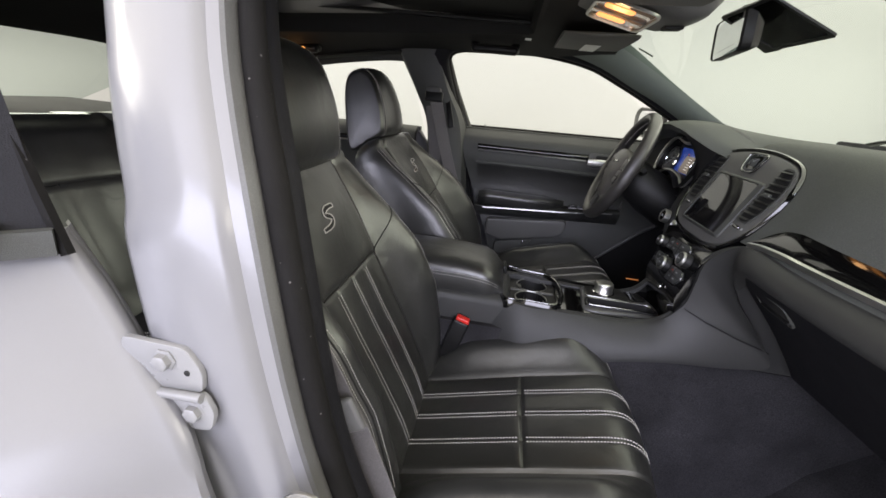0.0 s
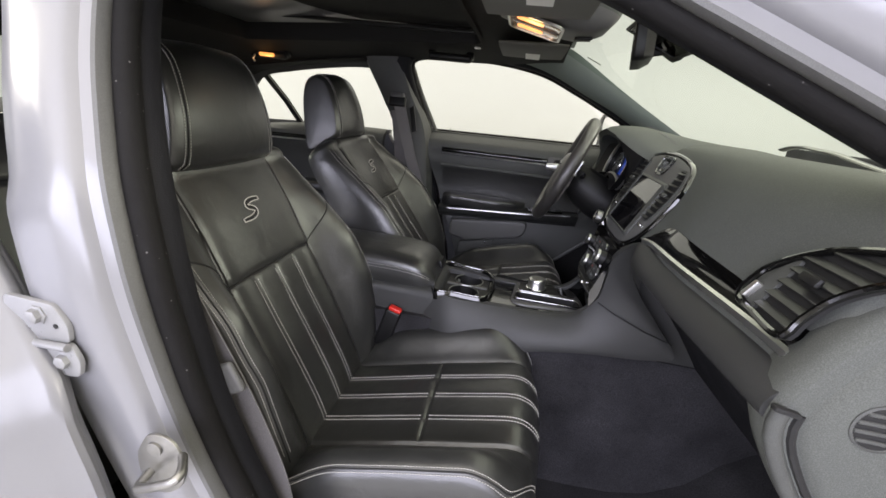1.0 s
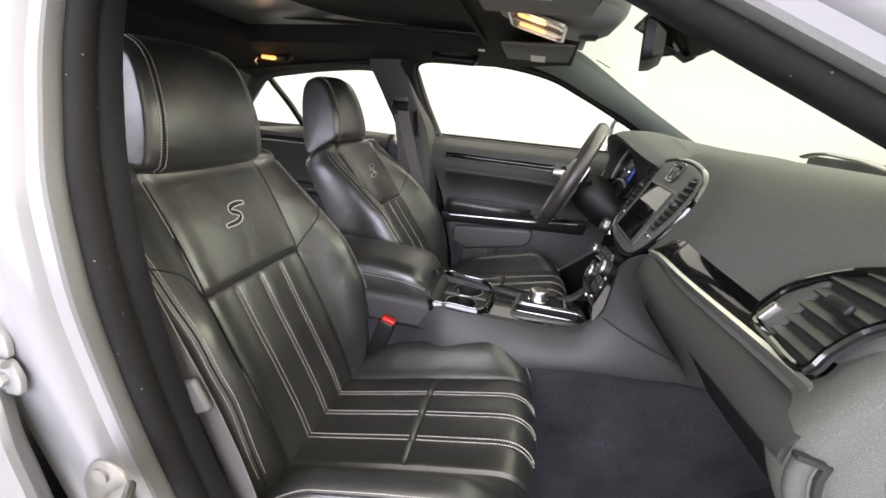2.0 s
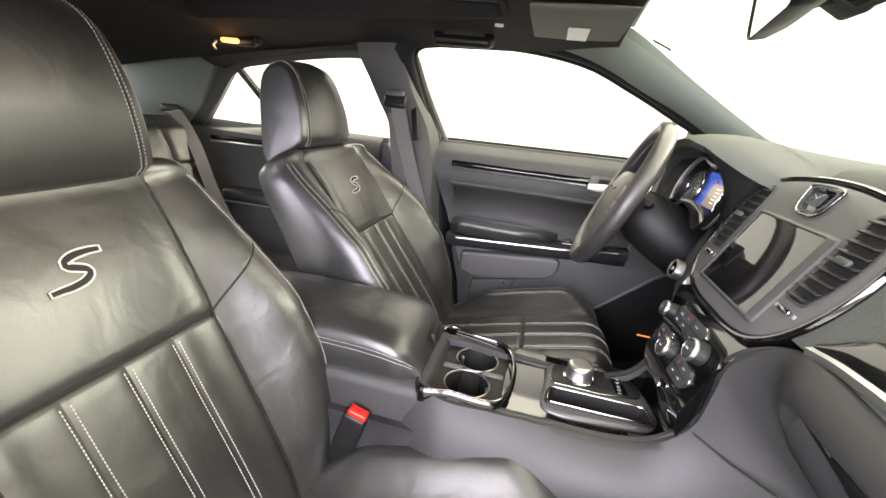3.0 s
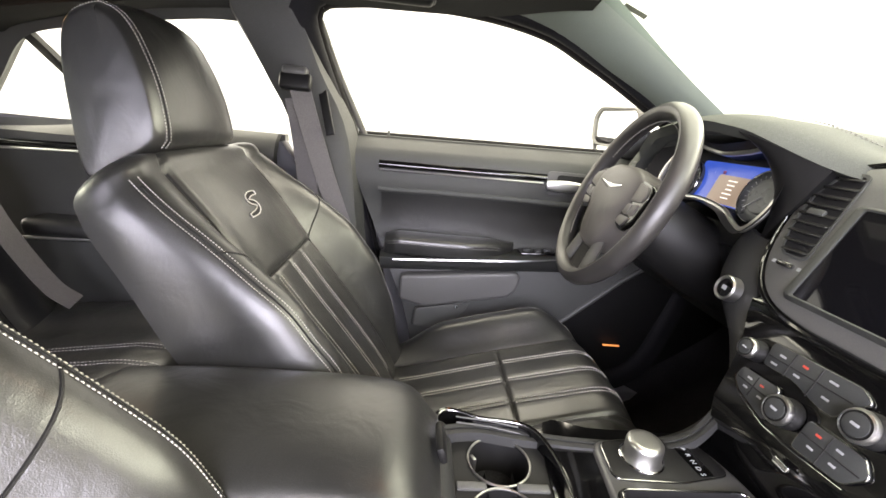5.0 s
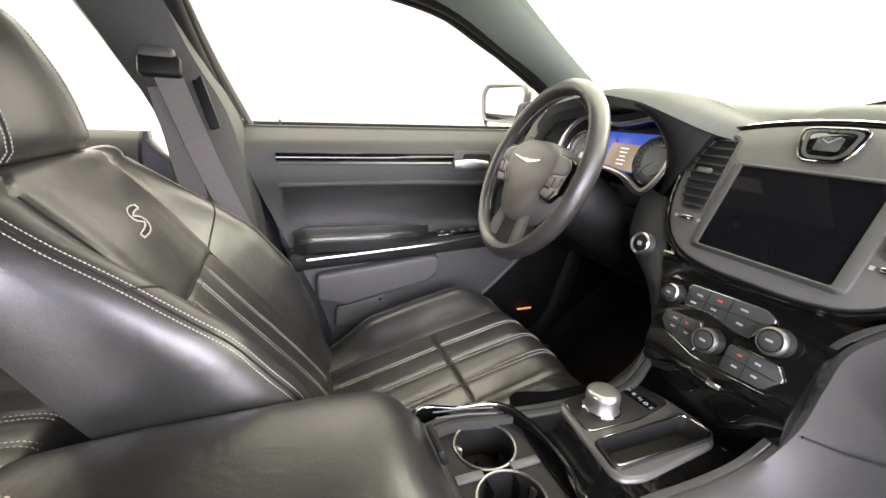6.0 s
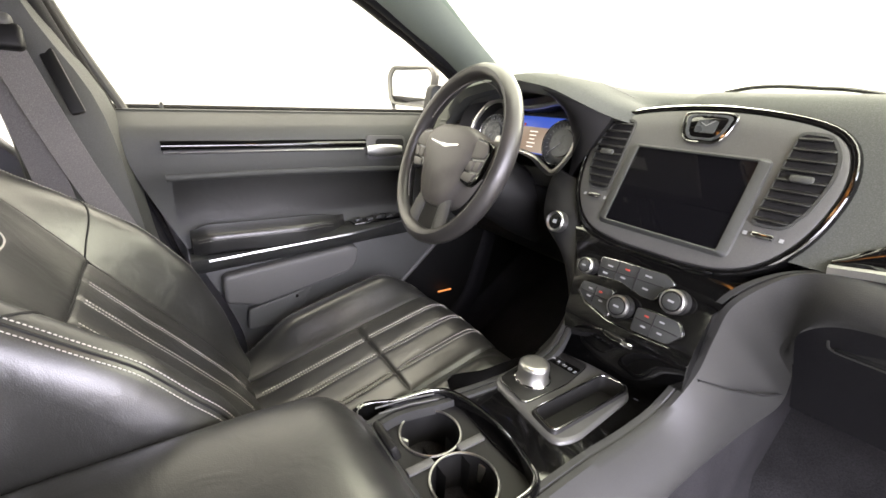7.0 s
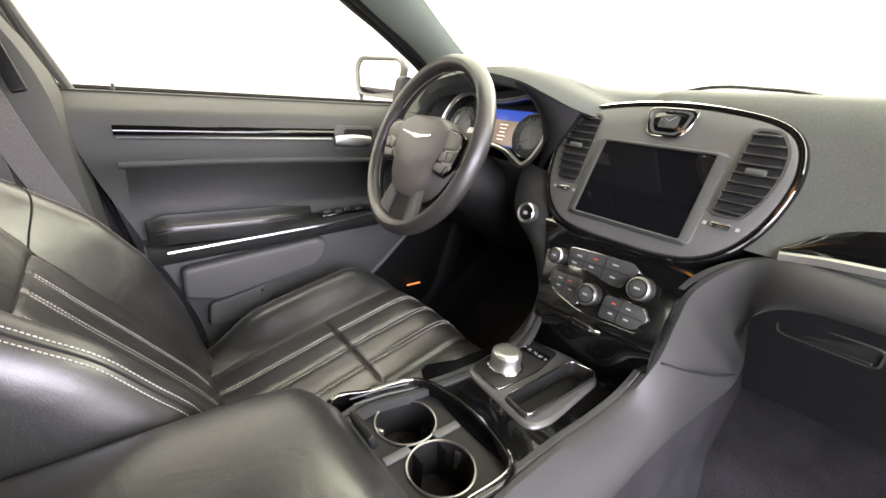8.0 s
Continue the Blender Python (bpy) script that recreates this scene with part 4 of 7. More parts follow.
# gloss black strip with a satin lower edge along the passenger side
def strip_line(t, up, out=0.0):
    y = -0.222 - 0.478 * t
    z = table(-y, (0.222, 0.984), (0.26, 0.991), (0.33, 0.997), (0.70, 1.003)) + up
    x = table(z, (0.970, 0.830), (0.980, 0.834), (1.000, 0.842), (1.026, 0.853), (1.062, 0.868)) + dash_fwd(y) * 0.97
    near = smooth(0.34, 0.205, abs(y - YC))
    return Vector((x + (0.836 + 0.477 * (z - 0.971) - x) * near - out, y, z))


rows = []
for k in range(41):
    t = k / 40
    h = table(t, (0.0, 0.003), (0.05, 0.022), (0.12, 0.036), (0.2, 0.040), (0.8, 0.028), (1.0, 0.026))
    rows.append([strip_line(t, 0.005 + h * j / 8, 0.0015 + 0.003 * math.sin(math.pi * j / 8)) for j in range(9)])
part("gloss_strip", solid(rows, lambda p, i, j: p + Vector((0.008, 0, 0))), PIANO, dash, "gloss black trim strip")
part("satin_edge", sweep([strip_line(k / 40, 0.001, 0.004) for k in range(41)], profile=[(-0.004, -0.0055), (0.004, -0.0055), (0.005, 0.0035), (-0.002, 0.0055)], up=(0, 0, 1)), SATIN, dash, "satin silver edge line")

# ---- centre panel: gloss rim, grey face, screen, vents, clock ----
face = facing((0.833, YC, 0.971), 25.5)
HALF = [(0.0, -0.031), (0.060, -0.030), (0.112, -0.020), (0.148, 0.005), (0.172, 0.045), (0.184, 0.095), (0.183, 0.135), (0.168, 0.170), (0.135, 0.190), (0.07, 0.202), (0.0, 0.206)]


def outline(grow=0.0, n=96):
    pts = [Vector((x, y, 0)) for x, y in HALF] + [Vector((-x, y, 0)) for x, y in HALF[-2:0:-1]]
    pts = spline(pts, n, closed=True)
    mid = Vector((0, 0.088, 0))
    out = []
    for i, p in enumerate(pts):
        t = (pts[(i + 1) % n] - pts[i - 1]).normalized()
        o = Vector((t.y, -t.x, 0))
        if o.dot(p - mid) < 0:
            o = -o
        q = p + o * grow
        out.append((q.x, q.y))
    return out


centre = thing("infotainment_unit", (0.86, YC, 0.95), "grey centre panel with touch screen, vents and analogue clock", "control panel")
n = 96
rows = []
for grow, h in ((0.0115, -0.035), (0.0110, -0.006), (0.0095, 0.0010), (0.0065, 0.0036), (0.0035, 0.0034), (0.001, 0.000), (0.0, -0.02)):
    rows.append([face @ Vector((x, y, h)) for x, y in outline(grow)])
part("gloss_rim", loft(rows, ring=True), PIANO, centre, "gloss black rim")


def face_plate():
    """The grey face with openings for the screen, vents and clock left as raised and sunk shapes on it."""
    rows = []
    for grow, h in ((0.001, -0.006), (-0.001, 0.0015), (-0.004, 0.003)):
        rows.append([face @ Vector((x, y, h)) for x, y in outline(grow)])
    for f in (0.75, 0.5, 0.25, 0.02):
        rows.append([face @ Vector((x * f, 0.088 + (y - 0.088) * f, 0.003)) for x, y in outline(-0.004)])
    return loft(rows, ring=True, cap=True)


part("face_plate", face_plate(), PLASTIC_GREY, centre, "satin charcoal face plate")
SW, SH, SY = 0.178, 0.131, 0.0655
frame_out = rect_poly(SW + 0.034, SH + 0.018, 0.012, 5)
frame_in = rect_poly(SW + 0.002, SH + 0.002, 0.004, 5)
rows = []
for poly, h in ((frame_out, 0.002), (rect_poly(SW + 0.030, SH + 0.014, 0.011, 5), 0.0065), (rect_poly(SW + 0.008, SH + 0.006, 0.005, 5), 0.0105), (frame_in, 0.0095), (frame_in, 0.004)):
    rows.append([face @ Vector((x, y + SY, h)) for x, y in poly])
part("screen_frame", loft(rows, ring=True), PLASTIC, centre, "sloped charcoal frame round the screen")
part("touch_screen", prism(rect_poly(SW + 0.004, SH + 0.004, 0.003), 0.003, face @ Matrix.Translation((0, SY, 0.0045))), SCREEN, centre, "switched-off glossy black touch screen")


def vent(sign):
    m = face @ Matrix.Translation((sign * 0.138, 0.110, 0.0))
    half = [(-0.024, -0.060), (0.012, -0.060), (0.026, -0.030), (0.033, 0.010), (0.030, 0.040), (0.014, 0.066), (-0.018, 0.068)]
    poly = round_poly([(sign * x, y) for x, y in half], 0.010, 4)
    if sign < 0:
        poly = poly[::-1]
    ob = part("air_vent", ring_solid([(x * 1.13, y * 1.06) for x, y in poly], poly, 0.0055, m), PLASTIC, centre, "centre air vent with horizontal slats")
    # Flat dark plate on the solid face, for the shade between the slats.
    part("vent_well", prism([(x * 1.02, y * 1.02) for x, y in poly], 0.001, m @ Matrix.Translation((0, 0, 0.0032))), SEAM_AND_SHADE, ob)
    for k in range(9):
        y = -0.054 + 0.0143 * k
        cuts = [a[0] + (b[0] - a[0]) * (y - a[1]) / (b[1] - a[1]) for a, b in zip(poly, poly[1:] + poly[:1]) if (a[1] - y) * (b[1] - y) < 0]
        wl = max(cuts) - min(cuts)
        part("slat", rbox((0, 0, 0), (wl, 0.0090, 0.0024), 0.0008, 1), VENT_BLACK, ob).matrix_basis = m @ Matrix.Translation(((max(cuts) + min(cuts)) / 2, y, 0.0075)) @ Matrix.Rotation(radians(-52), 4, "X")
    knob = part("vent_knob", rbox((0, 0, 0), (0.026, 0.010, 0.007), 0.003), PLASTIC, ob, "small charcoal vent knob")
    knob.matrix_basis = m @ Matrix.Translation((sign * 0.006, 0.005, 0.010))
    wheel = part("vent_wheel", rbox((0, 0, 0), (0.026, 0.0075, 0.006), 0.0025), SMOKE_CHROME, ob, "vent thumb wheel")
    wheel.matrix_basis = m @ Matrix.Translation((sign * -0.006, -0.076, 0.005))
    for dx in (-0.021, 0.021):
        part("vent_mark", rbox((0, 0, 0), (0.005, 0.005, 0.0008), 0), MARK, ob).matrix_basis = m @ Matrix.Translation((sign * -0.006 + dx, -0.076, 0.0036))
    return ob


for o in (vent(1), vent(-1)):
    for c in o.children:
        c.matrix_parent_inverse = Matrix.Identity(4)

cm = face @ Matrix.Translation((0.0, 0.178, 0.0))
CL = [(0.0, -0.026), (0.020, -0.025), (0.031, -0.014), (0.037, 0.008), (0.036, 0.019), (0.02, 0.022), (0.0, 0.022)]
clock_pts = spline([(x, y, 0) for x, y in CL] + [(-x, y, 0) for x, y in CL[-2:0:-1]], 48, closed=True)
cpoly = [(p.x, p.y) for p in clock_pts]
clock = part("clock", prism(cpoly, 0.006, cm, 0.001), PIANO, centre, "small analogue clock in a chrome ring")
part("clock_ring", sweep([cm @ Vector((x, y, 0.006)) for x, y in cpoly], 0.0016, closed=True), SMOKE_CHROME, clock)
part("clock_dial", ring_solid([(x * 0.86, y * 0.86) for x, y in cpoly], [(x * 0.72, y * 0.72) for x, y in cpoly], 0.0012, cm @ Matrix.Translation((0, 0, 0.006))), GAUGE, clock)
part("clock_face", prism(rect_poly(0.030, 0.020, 0.004), 0.0012, cm @ Matrix.Translation((0, -0.001, 0.0062))), GAUGE, clock)
for a, l in ((60, 0.010), (-50, 0.014)):
    part("clock_hand", rbox((0, 0, 0), (0.0008, l, 0.0008), 0), MARK, clock).matrix_basis = cm @ Matrix.Rotation(radians(a), 4, "Z") @ Matrix.Translation((0, l / 2, 0.0082))
for c in clock.children:
    if c.name.startswith("clock_hand"):
        c.matrix_parent_inverse = Matrix.Identity(4)

# ---- gloss black stack with the climate controls ----
stack_m = facing((0.800, YC, 0.890), 16.9)


def stack_rows():
    rows = []
    for b, w1, w2, h in ((0.095, 0.17, 0.20, -0.045), (0.060, 0.150, 0.165, -0.012), (0.035, 0.130, 0.135, 0.0), (0.0, 0.112, 0.118, 0.0), (-0.05, 0.104, 0.116, 0.0), (-0.085, 0.100, 0.116, 0.001),
                         (-0.110, 0.101, 0.116, -0.010), (-0.135, 0.102, 0.117, -0.026), (-0.160, 0.104, 0.118, -0.045), (-0.196, 0.106, 0.119, -0.074)):
        rows.append([stack_m @ Vector((-w1 + (w1 + w2) * k / 10, b, h)) for k in range(11)])
    return rows


stack = thing("control_stack", (0.79, YC, 0.80), "gloss black centre stack with silver-ringed climate dials", "control panel")
part("stack_face", solid(stack_rows(), lambda p, i, j: p + Vector((0.02, 0, -0.01))), PIANO, stack, "gloss black stack face")


def knob(name, x, y, r, label):
    m = stack_m @ Matrix.Translation((x, y, 0.001))
    ob = part(name, lathe([(r * 1.06, 0), (r * 1.06, 0.006), (r, 0.008), (r * 0.97, 0.020), (r * 0.90, 0.0225), (r * 0.80, 0.023), (0.0001, 0.023)], m, 40), PLASTIC_DARK, stack, label)
    part("knob_ring", lathe([(r * 1.02, 0.0165), (r * 1.03, 0.0195), (r * 0.97, 0.0225), (r * 0.86, 0.0236), (r * 0.84, 0.0228)], m, 40), RING, ob, "satin silver ring")
    part("knob_cap", lathe([(r * 0.70, 0.0228), (r * 0.70, 0.0242), (r * 0.62, 0.0246), (0.0001, 0.0246)], m, 32), BUTTON, ob)
    part("knob_mark", prism(rect_poly(r * 0.5, r * 0.16, 0.0005), 0.0006, m @ Matrix.Translation((0, 0, 0.0246))), MARK, ob)
    return ob


knob("volume_knob", -0.080, 0.001, 0.0140, "silver volume knob")
knob("tune_knob", 0.072, 0.000, 0.0178, "silver tuning knob")
knob("fan_knob", -0.001, -0.040, 0.0178, "silver fan knob")
upper = round_poly([(-0.066, 0.022), (0.045, 0.030), (0.060, 0.020), (0.046, 0.004), (0.040, -0.014), (0.020, -0.015), (-0.02, -0.006), (-0.064, -0.010)], 0.006)
part("button_panel", prism(upper, 0.005, stack_m @ Matrix.Translation((0, 0.002, 0.0)), 0.0012), BUTTON, stack, "dark grey audio buttons")
lower = round_poly([(-0.084, -0.026), (-0.026, -0.022), (-0.020, -0.050), (-0.020, -0.068), (-0.07, -0.056), (-0.086, -0.044)], 0.006)
part("button_panel", prism(lower, 0.005, stack_m, 0.0012), BUTTON, stack, "dark grey climate buttons")
lower2 = round_poly([(0.022, -0.030), (0.083, -0.026), (0.096, -0.042), (0.080, -0.064), (0.022, -0.068)], 0.006)
part("button_panel", prism(lower2, 0.005, stack_m, 0.0012), BUTTON, stack, "dark grey climate buttons")
for x, y, w, mt in ((-0.045, 0.014, 0.012, MARK), (-0.015, 0.018, 0.010, REDMARK), (0.020, 0.020, 0.014, MARK), (-0.05, 0.0, 0.012, MARK), (-0.018, 0.003, 0.011, MARK), (0.022, 0.000, 0.012, MARK),
                    (-0.065, -0.034, 0.010, MARK), (-0.045, -0.033, 0.008, REDMARK), (-0.064, -0.047, 0.010, MARK), (-0.04, -0.047, 0.009, MARK), (0.04, -0.038, 0.009, REDMARK), (0.064, -0.037, 0.010, MARK),
                    (0.04, -0.055, 0.010, MARK), (0.066, -0.054, 0.010, MARK)):
    part("button_mark", prism(rect_poly(w * 0.75, 0.0026, 0.0006), 0.0006, stack_m @ Matrix.Translation((x, y, 0.0052))), mt, stack)
for x0_, y0_, x1_, y1_ in ((-0.062, 0.0065, 0.046, 0.0125), (-0.032, -0.006, -0.032, 0.026), (0.003, -0.011, 0.003, 0.028), (-0.082, -0.041, -0.024, -0.041), (-0.055, -0.055, -0.055, -0.026), (0.024, -0.047, 0.090, -0.046), (0.052, -0.066, 0.052, -0.029)):
    part("button_gap", sweep([stack_m @ Vector((x0_, y0_, 0.0052)), stack_m @ Vector(((x0_ + x1_) / 2, (y0_ + y1_) / 2, 0.0052)), stack_m @ Vector((x1_, y1_, 0.0052))], 0.0008, seg=6), SEAM_AND_SHADE, stack)
for poly in (upper, lower, lower2):
    lift_y = 0.002 if poly is upper else 0.0
    part("panel_outline", sweep([stack_m @ Vector((x, y + lift_y, 0.0035)) for x, y in poly], 0.0011, closed=True, seg=6), SMOKE_CHROME, stack, "thin silver outline")
part("chrome_line", sweep([stack_m @ Vector(p) for p in ((-0.088, -0.044, 0.003), (-0.070, -0.060, 0.003), (-0.02, -0.073, 0.003), (0.022, -0.073, 0.003), (0.084, -0.068, 0.003))], 0.0008), SMOKE_CHROME, stack)
part("shelf_chrome", prism(rect_poly(0.020, 0.008, 0.002), 0.004, stack_m @ Matrix.Translation((0.028, -0.092, 0.004)), 0.001), CHROME, stack)

# ---- start button pod beside the stack ----
pod = thing("start_button", (0.84, 0.17, 0.9), "gloss black start button in a chrome ring", "switch")
sm = facing((0.8125, 0.167, 0.9440), 14)
part("button_ring", lathe([(0.0200, -0.010), (0.0200, 0.005), (0.0180, 0.007), (0.0150, 0.005), (0.0150, -0.006)], sm, 32), SATIN, pod, "chrome ring")
part("button_cap", lathe([(0.0145, -0.004), (0.0145, 0.004), (0.0135, 0.005), (0.0001, 0.0052)], sm, 32), PIANO, pod, "gloss black start button")
part("button_mark", prism(rect_poly(0.009, 0.007, 0.001), 0.0006, sm @ Matrix.Translation((0, 0, 0.0052))), MARK, pod)

# ---- instrument cluster ----
cluster = thing("instrument_cluster", (0.9, 0.375, 1.03), "instrument cluster with two dials and a blue display", "instrument cluster")
im = facing((0.889, 0.375, 1.09), 16)
CB = [(0.0, 0.056), (0.050, 0.062), (0.095, 0.070), (0.135, 0.056), (0.162, 0.018), (0.165, -0.018), (0.150, -0.054), (0.132, -0.070), (0.105, -0.062), (0.070, -0.046), (0.0, -0.038)]
cpts = spline([(x, y, 0) for x, y in CB] + [(-x, y, 0) for x, y in CB[-2:0:-1]], 110, closed=True)
part("bezel", sweep([im @ Vector((p.x, p.y, 0.004)) for p in cpts], 0.0055, closed=True), SATIN, cluster, "satin chrome double-arch bezel")
rows = []
for f, h in ((1.16, 0.030), (1.06, 0.012), (1.0, 0.002), (0.97, -0.008), (0.96, -0.03)):
    rows.append([im @ Vector((p.x * f, p.y * f, h)) for p in cpts])
part("bezel_shroud", loft(rows, ring=True), PLASTIC_DARK, cluster)
part("dial_plate", prism([(p.x * 0.97, p.y * 0.97) for p in cpts], 0.002, im @ Matrix.Translation((0, 0, -0.030))), SEAM_AND_SHADE, cluster)
part("display", prism(round_poly([(-0.085, -0.036), (0.100, -0.036), (0.105, 0.046), (-0.085, 0.046)], 0.008), 0.002, im @ Matrix.Translation((0, 0, -0.026))), DISPLAY_BLUE, cluster, "lit blue information display")
part("display_field", prism(round_poly([(-0.025, -0.034), (0.090, -0.034), (0.090, 0.022), (-0.022, 0.022)], 0.006), 0.001, im @ Matrix.Translation((0, 0, -0.0238))), DISPLAY_BROWN, cluster, "brown information field")
for k in range(5):
    part("display_line", rbox((0, 0, 0), (0.024 - 0.004 * (k % 3), 0.0018, 0.0006), 0), DISPLAY_TEXT, cluster).matrix_basis = im @ Matrix.Translation((0.022, 0.012 - 0.0085 * k, -0.0225))
part("display_icon", rbox((0, 0, 0), (0.006, 0.006, 0.0006), 0), REDMARK, cluster).matrix_basis = im @ Matrix.Translation((-0.012, 0.026, -0.0225))
for c in cluster.children:
    if c.name.startswith("display_line") or c.name.startswith("display_icon"):
        c.matrix_parent_inverse = cluster.matrix_basis.inverted()
for sx in (-1, 1):
    gm2 = im @ Matrix.Translation((sx * 0.112, -0.006, -0.024))
    dial = part("gauge", lathe([(0.050, 0), (0.050, 0.006), (0.047, 0.008), (0.043, 0.005), (0.030, 0.003), (0.029, 0.006), (0.0001, 0.006)], gm2, 48), GAUGE, cluster, "round silver-ringed gauge")
    part("gauge_ring", sweep([gm2 @ Vector((0.0475 * math.cos(a), 0.0475 * math.sin(a), 0.008)) for a in [2 * math.pi * k / 48 for k in range(48)]], 0.0016, closed=True), CHROME, dial)
    ticks = []
    for k in range(21):
        a = radians(225 - 13.5 * k)
        b = rbox((0, 0, 0), (0.007 if k % 2 == 0 else 0.004, 0.0012, 0.0008), 0)
        bmesh.ops.transform(b, matrix=gm2 @ Matrix.Rotation(a, 4, "Z") @ Matrix.Translation((0.038, 0, 0.0052)), verts=b.verts)
        ticks.append(b)
    part("tick_marks", merged(*ticks), MARK, dial, kind="stuff")
    part("needle", rbox((0, 0, 0), (0.036, 0.0018, 0.0015), 0.0005, 1), MARK, dial).matrix_basis = gm2 @ Matrix.Rotation(radians(222), 4, "Z") @ Matrix.Translation((0.018, 0, 0.008))
    for c in dial.children:
        if c.name.startswith("needle"):
            c.matrix_parent_inverse = Matrix.Identity(4)
part("binnacle", loft([[Vector((0.955, y, 1.165)), Vector((0.945, y, 1.0)), Vector((0.88, y, 0.985))] for y in (0.17, 0.3, 0.5, 0.62)]), PLASTIC_DARK, cluster, "black binnacle behind the bezel")

# pad that closes the gap between the hood's end and the centre rim
lip_line = spline([(table(y, (0.10, 0.912), (0.16, 0.872), (0.22, 0.832), (0.30, 0.812)) + 0.004, y, hood_lip(y) - 0.013) for y in (0.26, 0.23, 0.20, 0.17, 0.14)], 20)
low_line = spline([(0.842, 0.252, 1.172), (0.862, 0.226, 1.140), (0.874, 0.211, 1.10), (0.874, 0.204, 1.06), (0.868, 0.202, 1.01)], 20)
rows = []
for a, b in zip(lip_line, low_line):
    rows.append([a.lerp(b, k / 8) + Vector((-0.006, -0.004, 0.0)) * math.sin(math.pi * k / 8) for k in range(9)])
# Near-black in place of the dash grey, to paint in the hood's shade.
part("hood_cheek", solid(rows, lambda p, i, j: p + Vector((0.015, 0, 0))), PLASTIC_DARK, dash, "soft pad beside the instrument hood, near black for its shade")

# ---- steering wheel ----
wheel_m = Matrix.Translation((0.712, 0.386, 1.044)) @ Matrix.Rotation(radians(-5.3), 4, "Z") @ facing((0, 0, 0), 22)
wheel = thing("steering_wheel", (0.72, 0.375, 1.05), "black leather three-spoke steering wheel", "steering wheel")
rim = []
for k in range(96):
    a = 2 * math.pi * k / 96
    rim.append(wheel_m @ Vector((0.180 * math.cos(a), 0.180 * math.sin(a), 0)))
prof = [(0.0190 * math.cos(t) * (1.0 + 0.08 * math.cos(2 * t)), 0.0160 * math.sin(t)) for t in [2 * math.pi * k / 14 for k in range(14)]]
nrm = wheel_m.to_3x3() @ Vector((0, 0, 1))
part("rim", sweep(rim, profile=[(b, a) for a, b in prof], closed=True, up=tuple(nrm)), WHEEL_LEATHER, wheel, "worn black leather rim")
HUBLINE = [(0.0, 0.062), (0.052, 0.060), (0.092, 0.046), (0.106, 0.022), (0.099, -0.010), (0.088, -0.045), (0.070, -0.082), (0.042, -0.108), (0.0, -0.116)]
hpts = spline([(x, y, 0) for x, y in HUBLINE] + [(-x, y, 0) for x, y in HUBLINE[-2:0:-1]], 64, closed=True)
rows = []
for f, h in ((0.98, -0.030), (1.0, -0.004), (0.985, 0.006), (0.95, 0.013), (0.88, 0.018), (0.76, 0.0215), (0.65, 0.0235), (0.5, 0.025), (0.35, 0.026), (0.2, 0.0266), (0.02, 0.027)):
    # the lower half steps back below a V-shaped crease
    rows.append([wheel_m @ Vector((p.x * f, p.y * f, h - 0.005 * smooth(-0.002, 0.008, -p.y * f - 0.072 + 0.62 * abs(p.x * f)) * clamp(f * 3))) for p in hpts])
hub = part("hub_pad", loft(rows, ring=True, cap=True), HUB, wheel, "charcoal airbag hub")
# winged badge as a plain silver shape
wing = [(0.0, -0.0055), (0.012, -0.0035), (0.056, 0.005), (0.058, 0.009), (0.013, 0.0045), (0.0, 0.006)]
part("hub_badge", prism(wing + [(-x, y) for x, y in wing[-2:0:-1]], 0.004, wheel_m @ Matrix.Translation((0, 0.010, 0.0235)), 0.0008), CHROME, hub, "silver wing-shaped badge")
for sx in (-1, 1):
    rows = []
    for k in range(9):
        t = k / 8
        x = 0.050 + 0.120 * t
        hw = 0.046 - 0.016 * t + 0.006 * t * t
        cy = -0.002 + 0.016 * t
        rows.append([wheel_m @ Vector((sx * x, cy + hw * math.cos(a), -0.006 - 0.010 * (1 - t) + 0.012 * math.sin(a))) for a in [2 * math.pi * j / 16 for j in range(16)]])
    spoke = part("spoke", loft(rows, ring=True, cap=True), HUB, wheel)
    side = lambda pts: pts if sx > 0 else [(-x, y) for x, y in pts[::-1]]
    pod_poly = side(round_poly([(0.088, 0.042), (0.138, 0.036), (0.149, 0.020), (0.140, -0.034), (0.120, -0.054), (0.082, -0.046)], 0.010))
    part("switch_pod", prism(pod_poly, 0.009, wheel_m @ Matrix.Translation((0, 0, 0.003)), 0.003), PIANO, spoke, "gloss black thumb-switch pod")
    for pts in ([(0.096, 0.036), (0.134, 0.031), (0.143, 0.018), (0.139, 0.004), (0.098, 0.000)], [(0.096, -0.005), (0.116, -0.003), (0.114, -0.024), (0.093, -0.024)],
                [(0.119, -0.003), (0.138, -0.001), (0.134, -0.022), (0.117, -0.024)], [(0.092, -0.028), (0.132, -0.027), (0.119, -0.046), (0.088, -0.042)]):
        part("thumb_switch", prism(side(round_poly(pts, 0.005, 4)), 0.004, wheel_m @ Matrix.Translation((0, 0, 0.0112)), 0.0013), HUB, spoke)
for sx in (-1, 1):
    rows = []
    for k in range(9):
        t = k / 8
        x = 0.040 + 0.022 * t
        y = -0.060 - 0.112 * t
        rows.append([wheel_m @ Vector((sx * x + (0.017 + 0.009 * t) * math.cos(a), y, -0.003 + 0.008 * math.sin(a))) for a in [2 * math.pi * j / 12 for j in range(12)]])
    part("lower_spoke", loft(rows, ring=True, cap=True), PLASTIC_GREY, wheel, "satin charcoal lower spoke")
